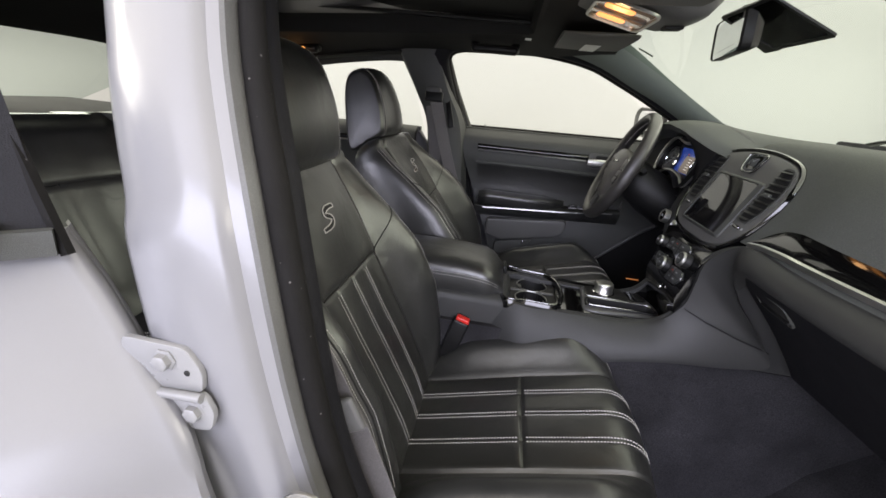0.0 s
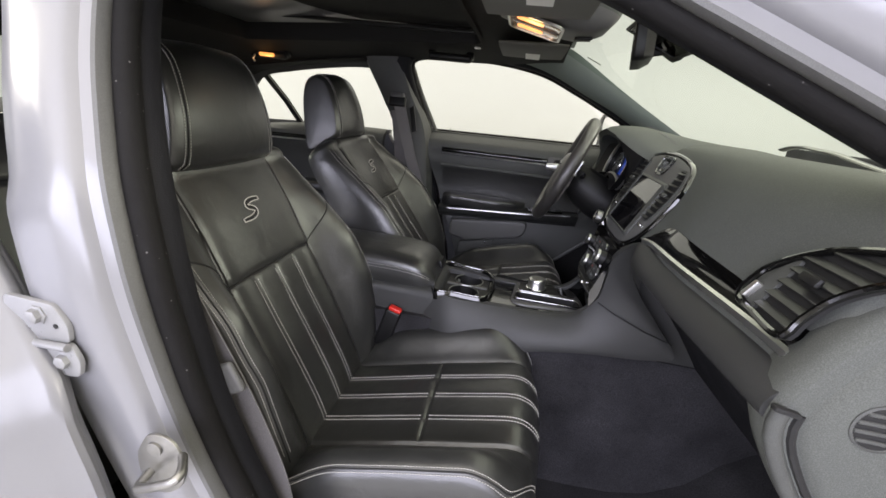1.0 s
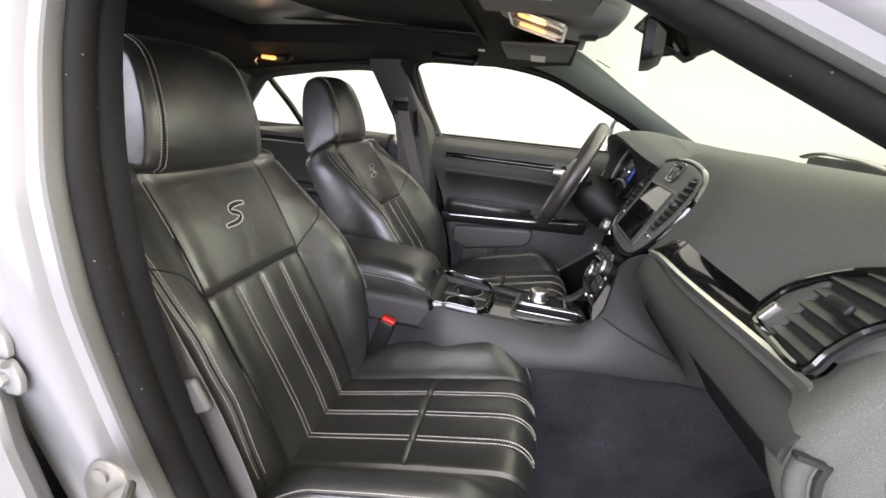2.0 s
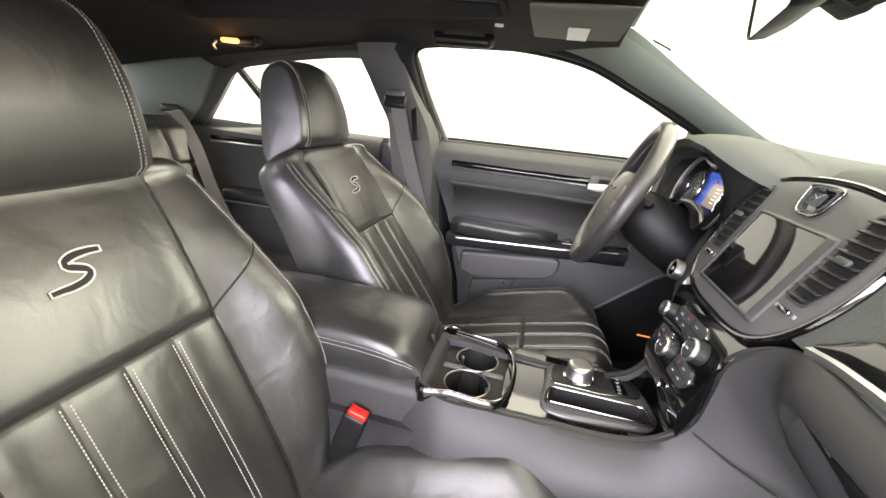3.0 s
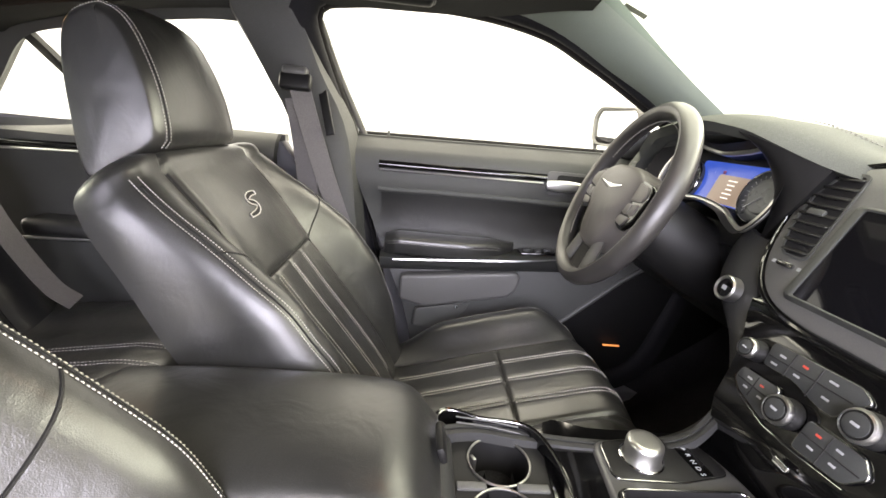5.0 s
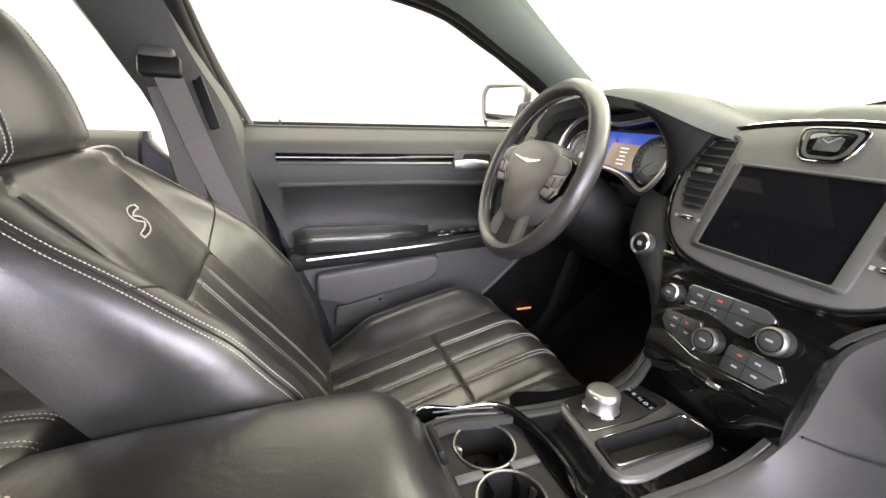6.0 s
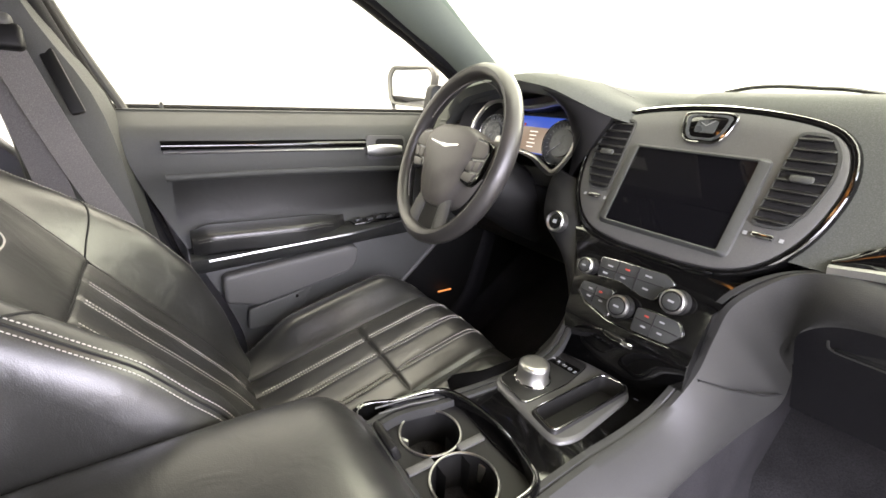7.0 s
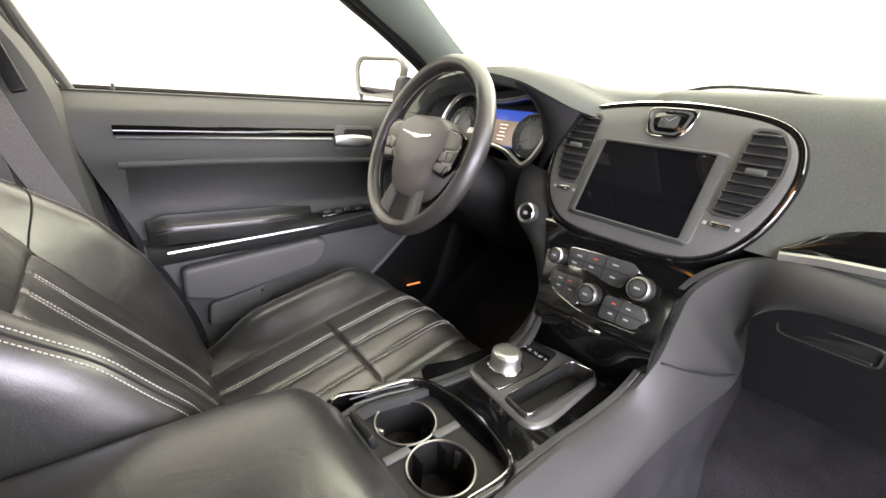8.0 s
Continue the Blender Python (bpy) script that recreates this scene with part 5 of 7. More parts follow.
part("spoke_centre", loft([[wheel_m @ Vector((w * math.cos(a), y, -0.010 + 0.007 * math.sin(a))) for a in [2 * math.pi * j / 12 for j in range(12)]] for y, w in ((-0.07, 0.05), (-0.11, 0.052), (-0.14, 0.06), (-0.172, 0.075))], ring=True, cap=True), PLASTIC_DARK, wheel, "black lower spoke infill")
runs = []
for k0, k1 in ((8, 42), (52, 62), (82, 92)):
    seg_pts = []
    for k in range(k0, k1):
        a = 2 * math.pi * k / 96
        seg_pts.append(wheel_m @ Vector((0.1585 * math.cos(a), 0.1585 * math.sin(a), 0.003)))
    runs.append(stitch_run(seg_pts, lambda t, p: (wheel_m.translation - p), pitch=0.006, width=0.0014))
part("rim_stitching", merged(*runs), THREAD_DIM, wheel, "pale cross stitching inside the rim", kind="stuff")
part("column_shroud", loft([[wheel_m @ Vector((rx * math.cos(a), rz * math.sin(a) - 0.010 + cy, h)) for a in [2 * math.pi * j / 24 for j in range(24)]]
                                for rx, rz, cy, h in ((0.040, 0.040, 0, -0.020), (0.055, 0.055, 0, -0.045), (0.068, 0.066, -0.004, -0.070), (0.075, 0.072, -0.012, -0.13), (0.080, 0.075, -0.022, -0.22), (0.08, 0.07, -0.03, -0.32))],
                               ring=True, cap=True), PLASTIC_DARK, wheel, "black steering column shroud")
for sx, L in ((-1, 0.14), (1, 0.12)):
    part("column_stalk", sweep([wheel_m @ Vector(p) for p in ((sx * 0.05, 0.015, -0.060), (sx * 0.10, 0.025, -0.055), (sx * L, 0.030, -0.045))], 0.0075, seg=10), PLASTIC_DARK, wheel)
    part("shift_paddle", prism(rect_poly(0.030, 0.055, 0.008), 0.005, wheel_m @ Matrix.Translation((sx * 0.105, 0.035, -0.030)), 0.0015), SATIN if sx > 0 else PLASTIC_DARK, wheel)

# ---- centre console ----
def plate_with_hole(outer, inner, z, skirt=0.0):
    """A level plate with one hole, its outer rim turned down by skirt."""
    bm = bmesh.new()
    edges = []
    for loop_pts in (outer, inner):
        vs = [bm.verts.new((x, y, z)) for x, y in loop_pts]
        edges += [bm.edges.new((vs[i], vs[(i + 1) % len(vs)])) for i in range(len(vs))]
    bmesh.ops.triangle_fill(bm, use_beauty=True, use_dissolve=False, edges=edges)
    for f in bm.faces:
        if f.normal.z < 0:
            f.normal_flip()
    if not skirt:
        return bm
    return merged(bm, loft([[Vector((x, y, zz)) for x, y in outer] for zz in (z, z - skirt)], ring=True))


console = thing("centre_console", (0.4, YC, 0.28), "dark grey centre console between the front seats", "console")
# side panels that sweep up into the dashboard: pairs of upper and lower edge
RISE = [((0.335, -0.098, 0.735), (0.335, -0.112, 0.56)), ((0.42, -0.130, 0.727), (0.42, -0.165, 0.57)), ((0.50, -0.124, 0.723), (0.50, -0.167, 0.595)),
        ((0.60, -0.118, 0.720), (0.60, -0.169, 0.618)), ((0.69, -0.119, 0.722), (0.70, -0.171, 0.642)), ((0.755, -0.124, 0.741), (0.80, -0.174, 0.660))]
PASSENGER = RISE + [((0.796, -0.134, 0.795), (0.92, -0.182, 0.676)), ((0.804, -0.140, 0.86), (0.985, -0.196, 0.705)), ((0.806, -0.148, 0.91), (0.925, -0.210, 0.785)),
                    ((0.820, -0.174, 0.950), (0.868, -0.213, 0.852)), ((0.833, -0.208, 0.976), (0.838, -0.219, 0.900)), ((0.835, -0.262, 0.985), (0.815, -0.264, 0.938)),
                    ((0.836, -0.36, 0.985), (0.807, -0.37, 0.946)), ((0.846, -0.52, 0.986), (0.815, -0.52, 0.946)), ((0.856, -0.735, 0.990), (0.832, -0.735, 0.950))]
DRIVER = RISE + [((0.796, -0.134, 0.795), (0.90, -0.176, 0.72)), ((0.802, -0.142, 0.86), (0.835, -0.188, 0.865)), ((0.824, -0.165, 0.93), (0.842, -0.262, 0.925)),
                 ((0.848, -0.195, 0.985), (0.864, -0.288, 0.985)), ((0.868, -0.205, 1.02), (0.885, -0.29, 1.03))]


def by_span(points, m=8):
    """Catmull-Rom curve with m steps to each span, so that two curves keep in step."""
    pts = [Vector(p) for p in points]
    pts = [pts[0] * 2 - pts[1]] + pts + [pts[-1] * 2 - pts[-2]]
    out = []
    for i in range(1, len(pts) - 2):
        p0, p1, p2, p3 = pts[i - 1:i + 3]
        for j in range(m):
            t = j / m
            out.append(0.5 * (2 * p1 + (p2 - p0) * t + (2 * p0 - 5 * p1 + 4 * p2 - p3) * t * t + (3 * p1 - p0 - 3 * p2 + p3) * t ** 3))
    return out + [pts[-2]]


def flank(pairs, sign, start, end):
    """start, end: the pairs between which the panel turns from facing sideways to facing rearwards."""
    rows, turns = [], []
    for i, (p, q) in enumerate(zip(by_span([a for a, b in pairs]), by_span([b for a, b in pairs]))):
        w = smooth(start, end, i / 8)
        row = [p + Vector((0.012 * w, 0.006 * (1 - w), -0.014 * (1 - w))), p + Vector((0.004 * w, 0.004 * (1 - w), 0.0))]
        for k in range(15):
            t = k / 14
            v = p.lerp(q, t)
            swell = math.sin(math.pi * t) ** 0.8
            v += Vector((-0.009 * w, -((0.016 - 0.010 * smooth(5.0, 8.0, i / 8)) * (1 - w)), 0)) * swell + Vector((0, -0.004 * (1 - w), 0))
            row.append(v)
        row += [q + Vector((0.008 * w, 0.002 * (1 - w), -0.008 * w)), q + Vector((0.030 * w, 0.006 * (1 - w), -0.012 * w))]
        rows.append(row)
        turns.append(Vector((0.010 * w, 0.012 * (1 - w), 0)))
    if sign > 0:
        rows = [[Vector((v.x, 2 * YC - v.y - 0.010, v.z)) for v in row] for row in rows]
        turns = [Vector((v.x, -v.y, 0)) for v in turns]
    return solid(rows, lambda p, i, j: p + turns[i])


part("side_panel", flank(PASSENGER, -1, 8.5, 11.0), PANEL, console, "dark grey padded side panel running on under the dashboard")
part("side_panel", flank(DRIVER, 1, 6.5, 8.0), PANEL, console, "dark grey padded side panel with the start button")
part("tunnel", loft([[Vector((x, y, z)) for y, z in ((-0.22, 0.27), (-0.165, 0.40), (-0.150, 0.66), (0.125, 0.66), (0.140, 0.40), (0.19, 0.27))] for x in (-0.3, 0.0, 0.4, 0.8, 1.1, 1.5)]), CARPET, console, "carpeted tunnel")
part("tunnel_side", prism(round_poly([(0.850, 0.960), (0.850, 0.60), (1.40, 0.60), (1.40, 0.960)], 0.01), 0.020, Matrix.Translation((0, -0.126, 0)) @ Matrix.Rotation(math.pi / 2, 4, "X"), 0.003), PANEL, console, "dark panel closing the tunnel under the dashboard")
part("rear_body", rbox((0.115, YC, 0.585), (0.56, 0.236, 0.30), 0.025, 3), PANEL, console, "dark grey console body")
# swept crease and seam on the body's flank
part("flank_seam", sweep([(0.798, -0.143, 0.79), (0.84, -0.169, 0.775), (0.90, -0.194, 0.758), (0.97, -0.2045, 0.74)], 0.0016), SEAM_AND_SHADE, console)


# padded armrest lid
def lid():
    rows = []
    y0, y1 = -0.118, 0.098
    for k in range(33):
        t = k / 32
        x = -0.10 + 0.475 * t
        top = table(t, (0.0, 0.770), (0.10, 0.804), (0.35, 0.814), (0.75, 0.814), (0.88, 0.807), (0.96, 0.784), (1.0, 0.748))
        low = 0.722 + 0.004 * t
        inset = 0.020 * smooth(0.85, 1.0, t) ** 2
        prof = []
        a, b = y0 + inset, y1 - inset
        h = max(0.004, top - low)
        for j in range(41):
            s = j / 40
            if s < 0.2:
                q = s / 0.2
                prof.append((a - 0.003 * math.sin(math.pi * q), low + h * 0.72 * q))
            elif s > 0.8:
                q = (1 - s) / 0.2
                prof.append((b + 0.003 * math.sin(math.pi * q), low + h * 0.72 * q))
            else:
                q = (s - 0.2) / 0.6
                e = abs(2 * q - 1)
                rise = max(0.0, 1 - e ** 3.2) ** 0.55
                prof.append((a + (b - a) * q, low + h * (0.72 + 0.28 * rise)))
        row = [Vector((x - 0.004 * ((z - low) / max(h, 0.01)) * smooth(0.9, 1, t), y, z)) for y, z in prof]
        rows.append(row)
    return rows


lid_rows = lid()
armrest = part("armrest_lid", solid(lid_rows, lambda p, i, j: Vector((p.x, p.y * 0.9 + YC * 0.1, 0.718))), LEATHER, console, "padded black leather armrest lid")
runs = []
for col in (6, 7, 33, 34):
    pts = [row[col] + (row[col] - Vector((row[col].x, YC, 0.76))).normalized() * 0.0006 for row in lid_rows[2:32]]
    runs.append(stitch_run(pts, lambda t, p: p - Vector((p.x, YC, 0.76)), pitch=0.0046, width=0.00058))
part("lid_stitching", merged(*runs), THREAD, armrest, "pale grey double stitching", kind="stuff")
part("lid_latch", rbox((0.372, 0.0, 0.772), (0.010, 0.050, 0.024), 0.004, turn=(0, -20, 0)), PLASTIC_DARK, armrest, "black lid latch")

# cup holder deck
deck = thing("cup_holder_tray", (0.45, YC, 0.70), "black twin cup holder with chrome-edged wells", "cup holder")
FR = [(0.372, -0.110), (0.372, 0.092), (0.44, 0.094), (0.500, 0.088), (0.525, 0.055), (0.535, -0.01), (0.527, -0.075), (0.508, -0.112), (0.44, -0.116)]
fpts = spline([(x, y, 0) for x, y in FR], 72, closed=True)
fmid = Vector((0.45, -0.012, 0))


def deck_z(x):
    return 0.728 + 0.004 * smooth(0.50, 0.38, x)


rows = []
for f, dz in ((1.06, -0.02), (1.055, 0.002), (1.02, 0.0065), (0.985, 0.004), (0.97, -0.006), (0.965, -0.022)):
    rows.append([fmid + (p - fmid) * f + Vector((0, 0, deck_z(p.x) + dz)) for p in fpts])
part("deck_frame", loft(rows, ring=True), PIANO, deck, "gloss black frame")
part("chrome_edge", sweep([fmid + (p - fmid) * 0.985 + Vector((0, 0, deck_z(p.x) + 0.0052)) for p in fpts], 0.0016, closed=True), SMOKE_CHROME, deck)


def deck_plate():
    """Flat tray floor with two round wells cut through it and their walls sunk below."""
    bms = []
    wells = ((0.458, 0.036, 0.041), (0.452, -0.052, 0.041))
    N = 40
    zt = 0.712
    for cx, cy, r in wells:
        rows = [[Vector((cx + rr * math.cos(2 * math.pi * k / N), cy + rr * math.sin(2 * math.pi * k / N), z)) for k in range(N)]
                for rr, z in ((r + 0.0005, zt), (r, zt - 0.003), (r - 0.003, zt - 0.05), (r - 0.006, zt - 0.065), (0.002, zt - 0.066))]
        bms.append(loft(rows, ring=True, cap=False))
    # floor between the frame and the wells: strips of a fine grid outside the circles
    verts, faces, idx = [], [], {}
    nx, ny = 60, 70
    for i in range(nx + 1):
        for j in range(ny + 1):
            x, y = 0.372 + 0.160 * i / nx, -0.114 + 0.206 * j / ny
            for cx, cy, r in wells:
                d = math.hypot(x - cx, y - cy)
                if abs(d - r) < 0.0026 and d > 1e-6:
                    x, y = cx + (x - cx) * r / d, cy + (y - cy) * r / d
            idx[i, j] = len(verts)
            verts.append((x, y, zt))
    for i in range(nx):
        for j in range(ny):
            q = [idx[i, j], idx[i + 1, j], idx[i + 1, j + 1], idx[i, j + 1]]
            mx, my = sum(verts[k][0] for k in q) / 4, sum(verts[k][1] for k in q) / 4
            if any(math.hypot(mx - cx, my - cy) < r - 0.0004 for cx, cy, r in wells):
                continue
            if 0.4360 < mx < 0.4733 and -0.034 < my < 0.018:
                continue
            faces.append(q)
    bms.append(from_lists(verts, faces))
    # the channel that joins the wells
    for x in (0.4360, 0.4733):
        bms.append(loft([[Vector((x, y, z)) for z in (zt, zt - 0.03, zt - 0.066)] for y in (-0.036, -0.008, 0.020)]))
    bms.append(loft([[Vector((x, y, zt - 0.0655)) for y in (-0.036, 0.020)] for x in (0.4360, 0.4733)]))
    return merged(*bms)


part("tray_floor", deck_plate(), CUPRUBBER, deck, "black tray floor with two wells")
for cx, cy in ((0.458, 0.036), (0.452, -0.052)):
    part("well_ring", sweep([(cx + 0.0425 * math.cos(a), cy + 0.0425 * math.sin(a), 0.7135) for a in [2 * math.pi * k / 48 for k in range(48)]], 0.0017, closed=True), RING, deck, "bright ring round the cup well")
for x, long in ((0.4950, 0.042), (0.4155, 0.038)):
    part("well_divider", rbox((x, -0.008, 0.7135), (long, 0.012, 0.006), 0.002, 2), PLASTIC_GREY, deck, "grey ledge between the wells")
for cx, cy, a in ((0.425, 0.05, 30), (0.492, -0.04, 210)):
    part("well_finger", rbox((cx, cy, 0.690), (0.006, 0.012, 0.03), 0.002, turn=(0, 0, a)), SATIN, deck)
for k in range(2):
    part("bright_rib", sweep([(0.400, 0.090 - 0.012 * k, 0.7385), (0.45, 0.089 - 0.012 * k, 0.7345), (0.492, 0.082 - 0.013 * k, 0.732)], 0.0010), PLASTIC_GREY, deck)

# gear selector deck
shift = thing("gear_selector", (0.66, YC, 0.69), "gloss black deck with a silver rotary gear knob and coin tray", "gear selector")
PL = [(0.535, -0.128), (0.535, 0.105), (0.62, 0.108), (0.74, 0.106), (0.86, 0.104), (0.87, -0.02), (0.85, -0.126), (0.70, -0.128)]
dpts = spline([(x, y, 0) for x, y in PL], 64, closed=True)
zt = 0.711
TR = round_poly([(0.600, -0.060), (0.606, -0.016), (0.770, -0.014), (0.778, -0.050), (0.765, -0.058)], 0.012, 5)
tmid = (0.69, -0.037)
TRO = [(tmid[0] + (x - tmid[0]) * 1.03, tmid[1] + (y - tmid[1]) * 1.10) for x, y in TR]
part("gloss_deck", plate_with_hole([(p.x, max(p.y, -0.115)) for p in dpts], TRO, zt + 0.005, 0.012), PIANO, shift, "gloss black deck plate")
BZ = round_poly([(0.585, -0.075), (0.600, 0.078), (0.700, 0.092), (0.772, 0.080), (0.790, 0.020), (0.795, -0.040), (0.772, -0.070), (0.62, -0.086)], 0.022, 5)
bmid = (0.69, 0.0)
rows = []
for f, h in ((1.0, 0.0), (0.985, 0.007), (0.955, 0.010), (0.92, 0.011)):
    rows.append([Vector((bmid[0] + (x - bmid[0]) * f, bmid[1] + (y - bmid[1]) * f, zt + h)) for x, y in BZ])
part("selector_bezel", merged(loft(rows, ring=True), plate_with_hole([(bmid[0] + (x - bmid[0]) * 0.925, bmid[1] + (y - bmid[1]) * 0.925) for x, y in BZ], TRO, zt + 0.011)), BEZEL, shift, "satin charcoal bezel")
PAD = round_poly([(0.605, 0.004), (0.612, 0.070), (0.700, 0.083), (0.765, 0.072), (0.775, 0.018), (0.70, 0.002)], 0.014, 5)
part("selector_plate", prism(PAD, 0.004, Matrix.Translation((0, 0, zt + 0.0105)), 0.0012), PLASTIC_DARK, shift, "dark selector plate")
part("plate_edge", sweep([(x, y, zt + 0.0125) for x, y in PAD], 0.0013, closed=True), SMOKE_CHROME, shift)
km = Matrix.Translation((0.660, 0.041, zt + 0.0140))
gear = part("gear_knob", lathe([(0.0265, 0.0), (0.0262, 0.004), (0.0250, 0.006), (0.0250, 0.024), (0.0244, 0.028), (0.0220, 0.0305), (0.0165, 0.0312), (0.0001, 0.0306)], km, 48), SATIN, shift, "brushed silver rotary knob")
part("knob_ring", lathe([(0.0300, -0.001), (0.0300, 0.002), (0.028, 0.003), (0.0262, 0.002)], km, 48), CHROME, gear, "chrome base ring")


def lettering(text, size, m, mat, parent, name):
    curve = bpy.data.curves.new("letters", "FONT")
    curve.body, curve.size, curve.extrude = text, size, 0.0002
    ob = bpy.data.objects.new("letters", curve)
    scene.collection.objects.link(ob)
    bpy.context.view_layer.update()
    me = bpy.data.meshes.new_from_object(ob.evaluated_get(bpy.context.evaluated_depsgraph_get()))
    bpy.data.objects.remove(ob)
    me.transform(m)
    me.materials.clear()
    me.materials.append(mat)
    out = new(name, me)
    out.parent = parent
    out.matrix_parent_inverse = parent.matrix_basis.inverted()
    return out


part("letter_window", prism(rect_poly(0.022, 0.062, 0.004), 0.001, Matrix.Translation((0.735, 0.043, zt + 0.0146)) @ Matrix.Rotation(radians(8), 4, "Z")), PIANO, shift)
for k, ch in enumerate("PRNDS"):
    lettering(ch, 0.0095, Matrix.Translation((0.731, 0.064 - 0.0118 * k, zt + 0.0160)) @ Matrix.Rotation(radians(-90), 4, "Z"), MARK, shift, "letter")
rows = []
for f, g, h in ((1.08, 1.22, 0.0112), (1.06, 1.16, 0.0155), (1.0, 1.0, 0.015), (0.985, 0.95, 0.004), (0.95, 0.85, -0.012), (0.5, 0.4, -0.013), (0.02, 0.02, -0.013)):
    rows.append([Vector((tmid[0] + (x - tmid[0]) * f, tmid[1] + (y - tmid[1]) * g, zt + h)) for x, y in TR])
part("coin_tray", loft(rows, ring=True), CUPRUBBER, shift, "dark sunk coin tray")
part("tray_edge", sweep([(tmid[0] + (x - tmid[0]) * 1.02, tmid[1] + (y - tmid[1]) * 1.06, zt + 0.0158) for x, y in TR], 0.0014, closed=True), SMOKE_CHROME, shift)

# ---- driver's door, closed ----
def door_y(z):
    return table(z, (0.42, 0.745), (0.56, 0.735), (0.60, 0.728), (0.70, 0.728), (0.745, 0.735), (0.765, 0.742), (0.80, 0.763), (0.86, 0.765), (0.92, 0.757), (0.955, 0.740), (0.968, 0.734), (1.03, 0.734), (1.06, 0.742), (1.082, 0.765), (1.094, 0.79), (1.098, 0.825))


def front_edge(z):
    """How far forward the door card reaches at height z."""
    return table(z, (0.42, 0.66), (0.55, 0.74), (0.66, 0.86), (0.74, 0.95), (0.80, 1.06), (0.84, 1.12))


def door_panel(xa, xb, lean=0.0):
    rows = []
    zs = [0.42 + 0.664 * k / 60 for k in range(61)] + [1.088, 1.091, 1.093, 1.0945]
    ys = [door_y(z) for z in zs]
    path = resample([Vector((0, y, z)) for y, z in zip(ys, zs)], 90)
    path += [Vector((0, 0.79, 1.0955)), Vector((0, 0.82, 1.096)), Vector((0, 0.835, 1.088))]
    for k in range(31):
        x = xa + (xb - xa) * k / 30
        rows.append([Vector((x + lean * smooth(1.1, 0.45, p.z) * (1 - k / 30) - (xb - front_edge(p.z)) * k / 30, p.y, p.z + 0.012 * (x - 0.14) / 0.6 * smooth(0.9, 1.09, p.z))) for p in path])
    return solid(rows, lambda p, i, j: p + Vector((0, 0.03, 0)))


door = thing("door_1", (0.6, 0.80, 0.42), "closed black driver's door with gloss strip and leather armrest", "car door", kind="structure")
part("door_panel", door_panel(0.13, 1.12, 0.20), PLASTIC, door, "black soft door panel")
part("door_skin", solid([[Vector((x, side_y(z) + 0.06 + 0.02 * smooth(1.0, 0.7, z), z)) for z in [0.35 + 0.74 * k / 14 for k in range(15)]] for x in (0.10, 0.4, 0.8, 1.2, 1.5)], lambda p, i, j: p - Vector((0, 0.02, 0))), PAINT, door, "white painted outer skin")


part("card_edge", sweep([(front_edge(z) - 0.004, door_y(z) + 0.002, z) for z in [0.44 + 0.38 * k / 24 for k in range(25)]], 0.008, seg=10), PLASTIC_GREY, door, "grey rolled edge of the door card")


def on_door(x, z, out=0.0):
    return Vector((x, door_y(z) - out, z))


rows = [[on_door(0.205 + 0.465 * k / 30, 1.026 + (0.020 * (j / 6 - 0.5)) + 0.004 * k / 30, 0.004 + 0.005 * math.sin(math.pi * j / 6)) for j in range(7)] for k in range(31)]
part("gloss_strip", solid(rows, lambda p, i, j: p + Vector((0, 0.008, 0))), PIANO, door, "gloss black trim strip")
part("satin_line", sweep([on_door(0.208 + 0.455 * k / 30, 1.0115 + 0.004 * k / 30, 0.004) for k in range(31)], 0.0028), RING, door, "satin silver line")
# crease above the leather insert
part("insert_roll", sweep([on_door(0.205 + 0.60 * k / 20, 0.957 + 0.004 * math.sin(math.pi * k / 20), -0.004) for k in range(21)], 0.010, seg=10), PLASTIC, door)
rows = []
for k in range(31):
    x = 0.215 + 0.60 * k / 30
    rows.append([on_door(x, 0.845 + 0.110 * j / 10, 0.0012) for j in range(11)])
part("leather_insert", solid(rows, lambda p, i, j: p + Vector((0, 0.006, 0))), LEATHER, door, "black leather insert")


# armrest pad
def arm_pad():
    rows = []
    for k in range(33):
        t = k / 32
        x = 0.235 + 0.375 * t
        w = 0.082 * (1 - 0.45 * smooth(0.60, 1.0, t)) * math.sqrt(max(0.03, 1 - smooth(0.80, 1.0, t) ** 2 * 0.97)) * math.sqrt(max(0.2, 1 - smooth(0.12, 0.0, t) ** 2 * 0.6))
        top = 0.838 - 0.002 * t - 0.012 * smooth(0.75, 1.0, t) - 0.012 * smooth(0.10, 0.0, t)
        row = []
        for j in range(15):
            q = j / 14
            if q < 0.55:
                s = q / 0.55
                row.append(Vector((x, 0.758 - w * s, top + 0.008 * math.sin(math.pi * s))))
            else:
                s = (q - 0.55) / 0.45
                a = s * math.pi / 2
                row.append(Vector((x, 0.758 - w - 0.006 * math.sin(2 * a), top - 0.044 * (1 - math.cos(a)))))
        rows.append(row)
    return rows


arm_rows = arm_pad()
arm = part("armrest_pad", solid(arm_rows, lambda p, i, j: Vector((p.x, p.y + 0.01, 0.788))), LEATHER, door, "padded leather armrest")
runs = [stitch_run([row[c] + Vector((0, -0.0006, 0.0008)) for row in arm_rows[1:29]], lambda t, p: Vector((0, -0.8, 0.5))) for c in (10, 11)]
part("armrest_stitching", merged(*runs), THREAD_DIM, arm, "pale double stitching", kind="stuff")
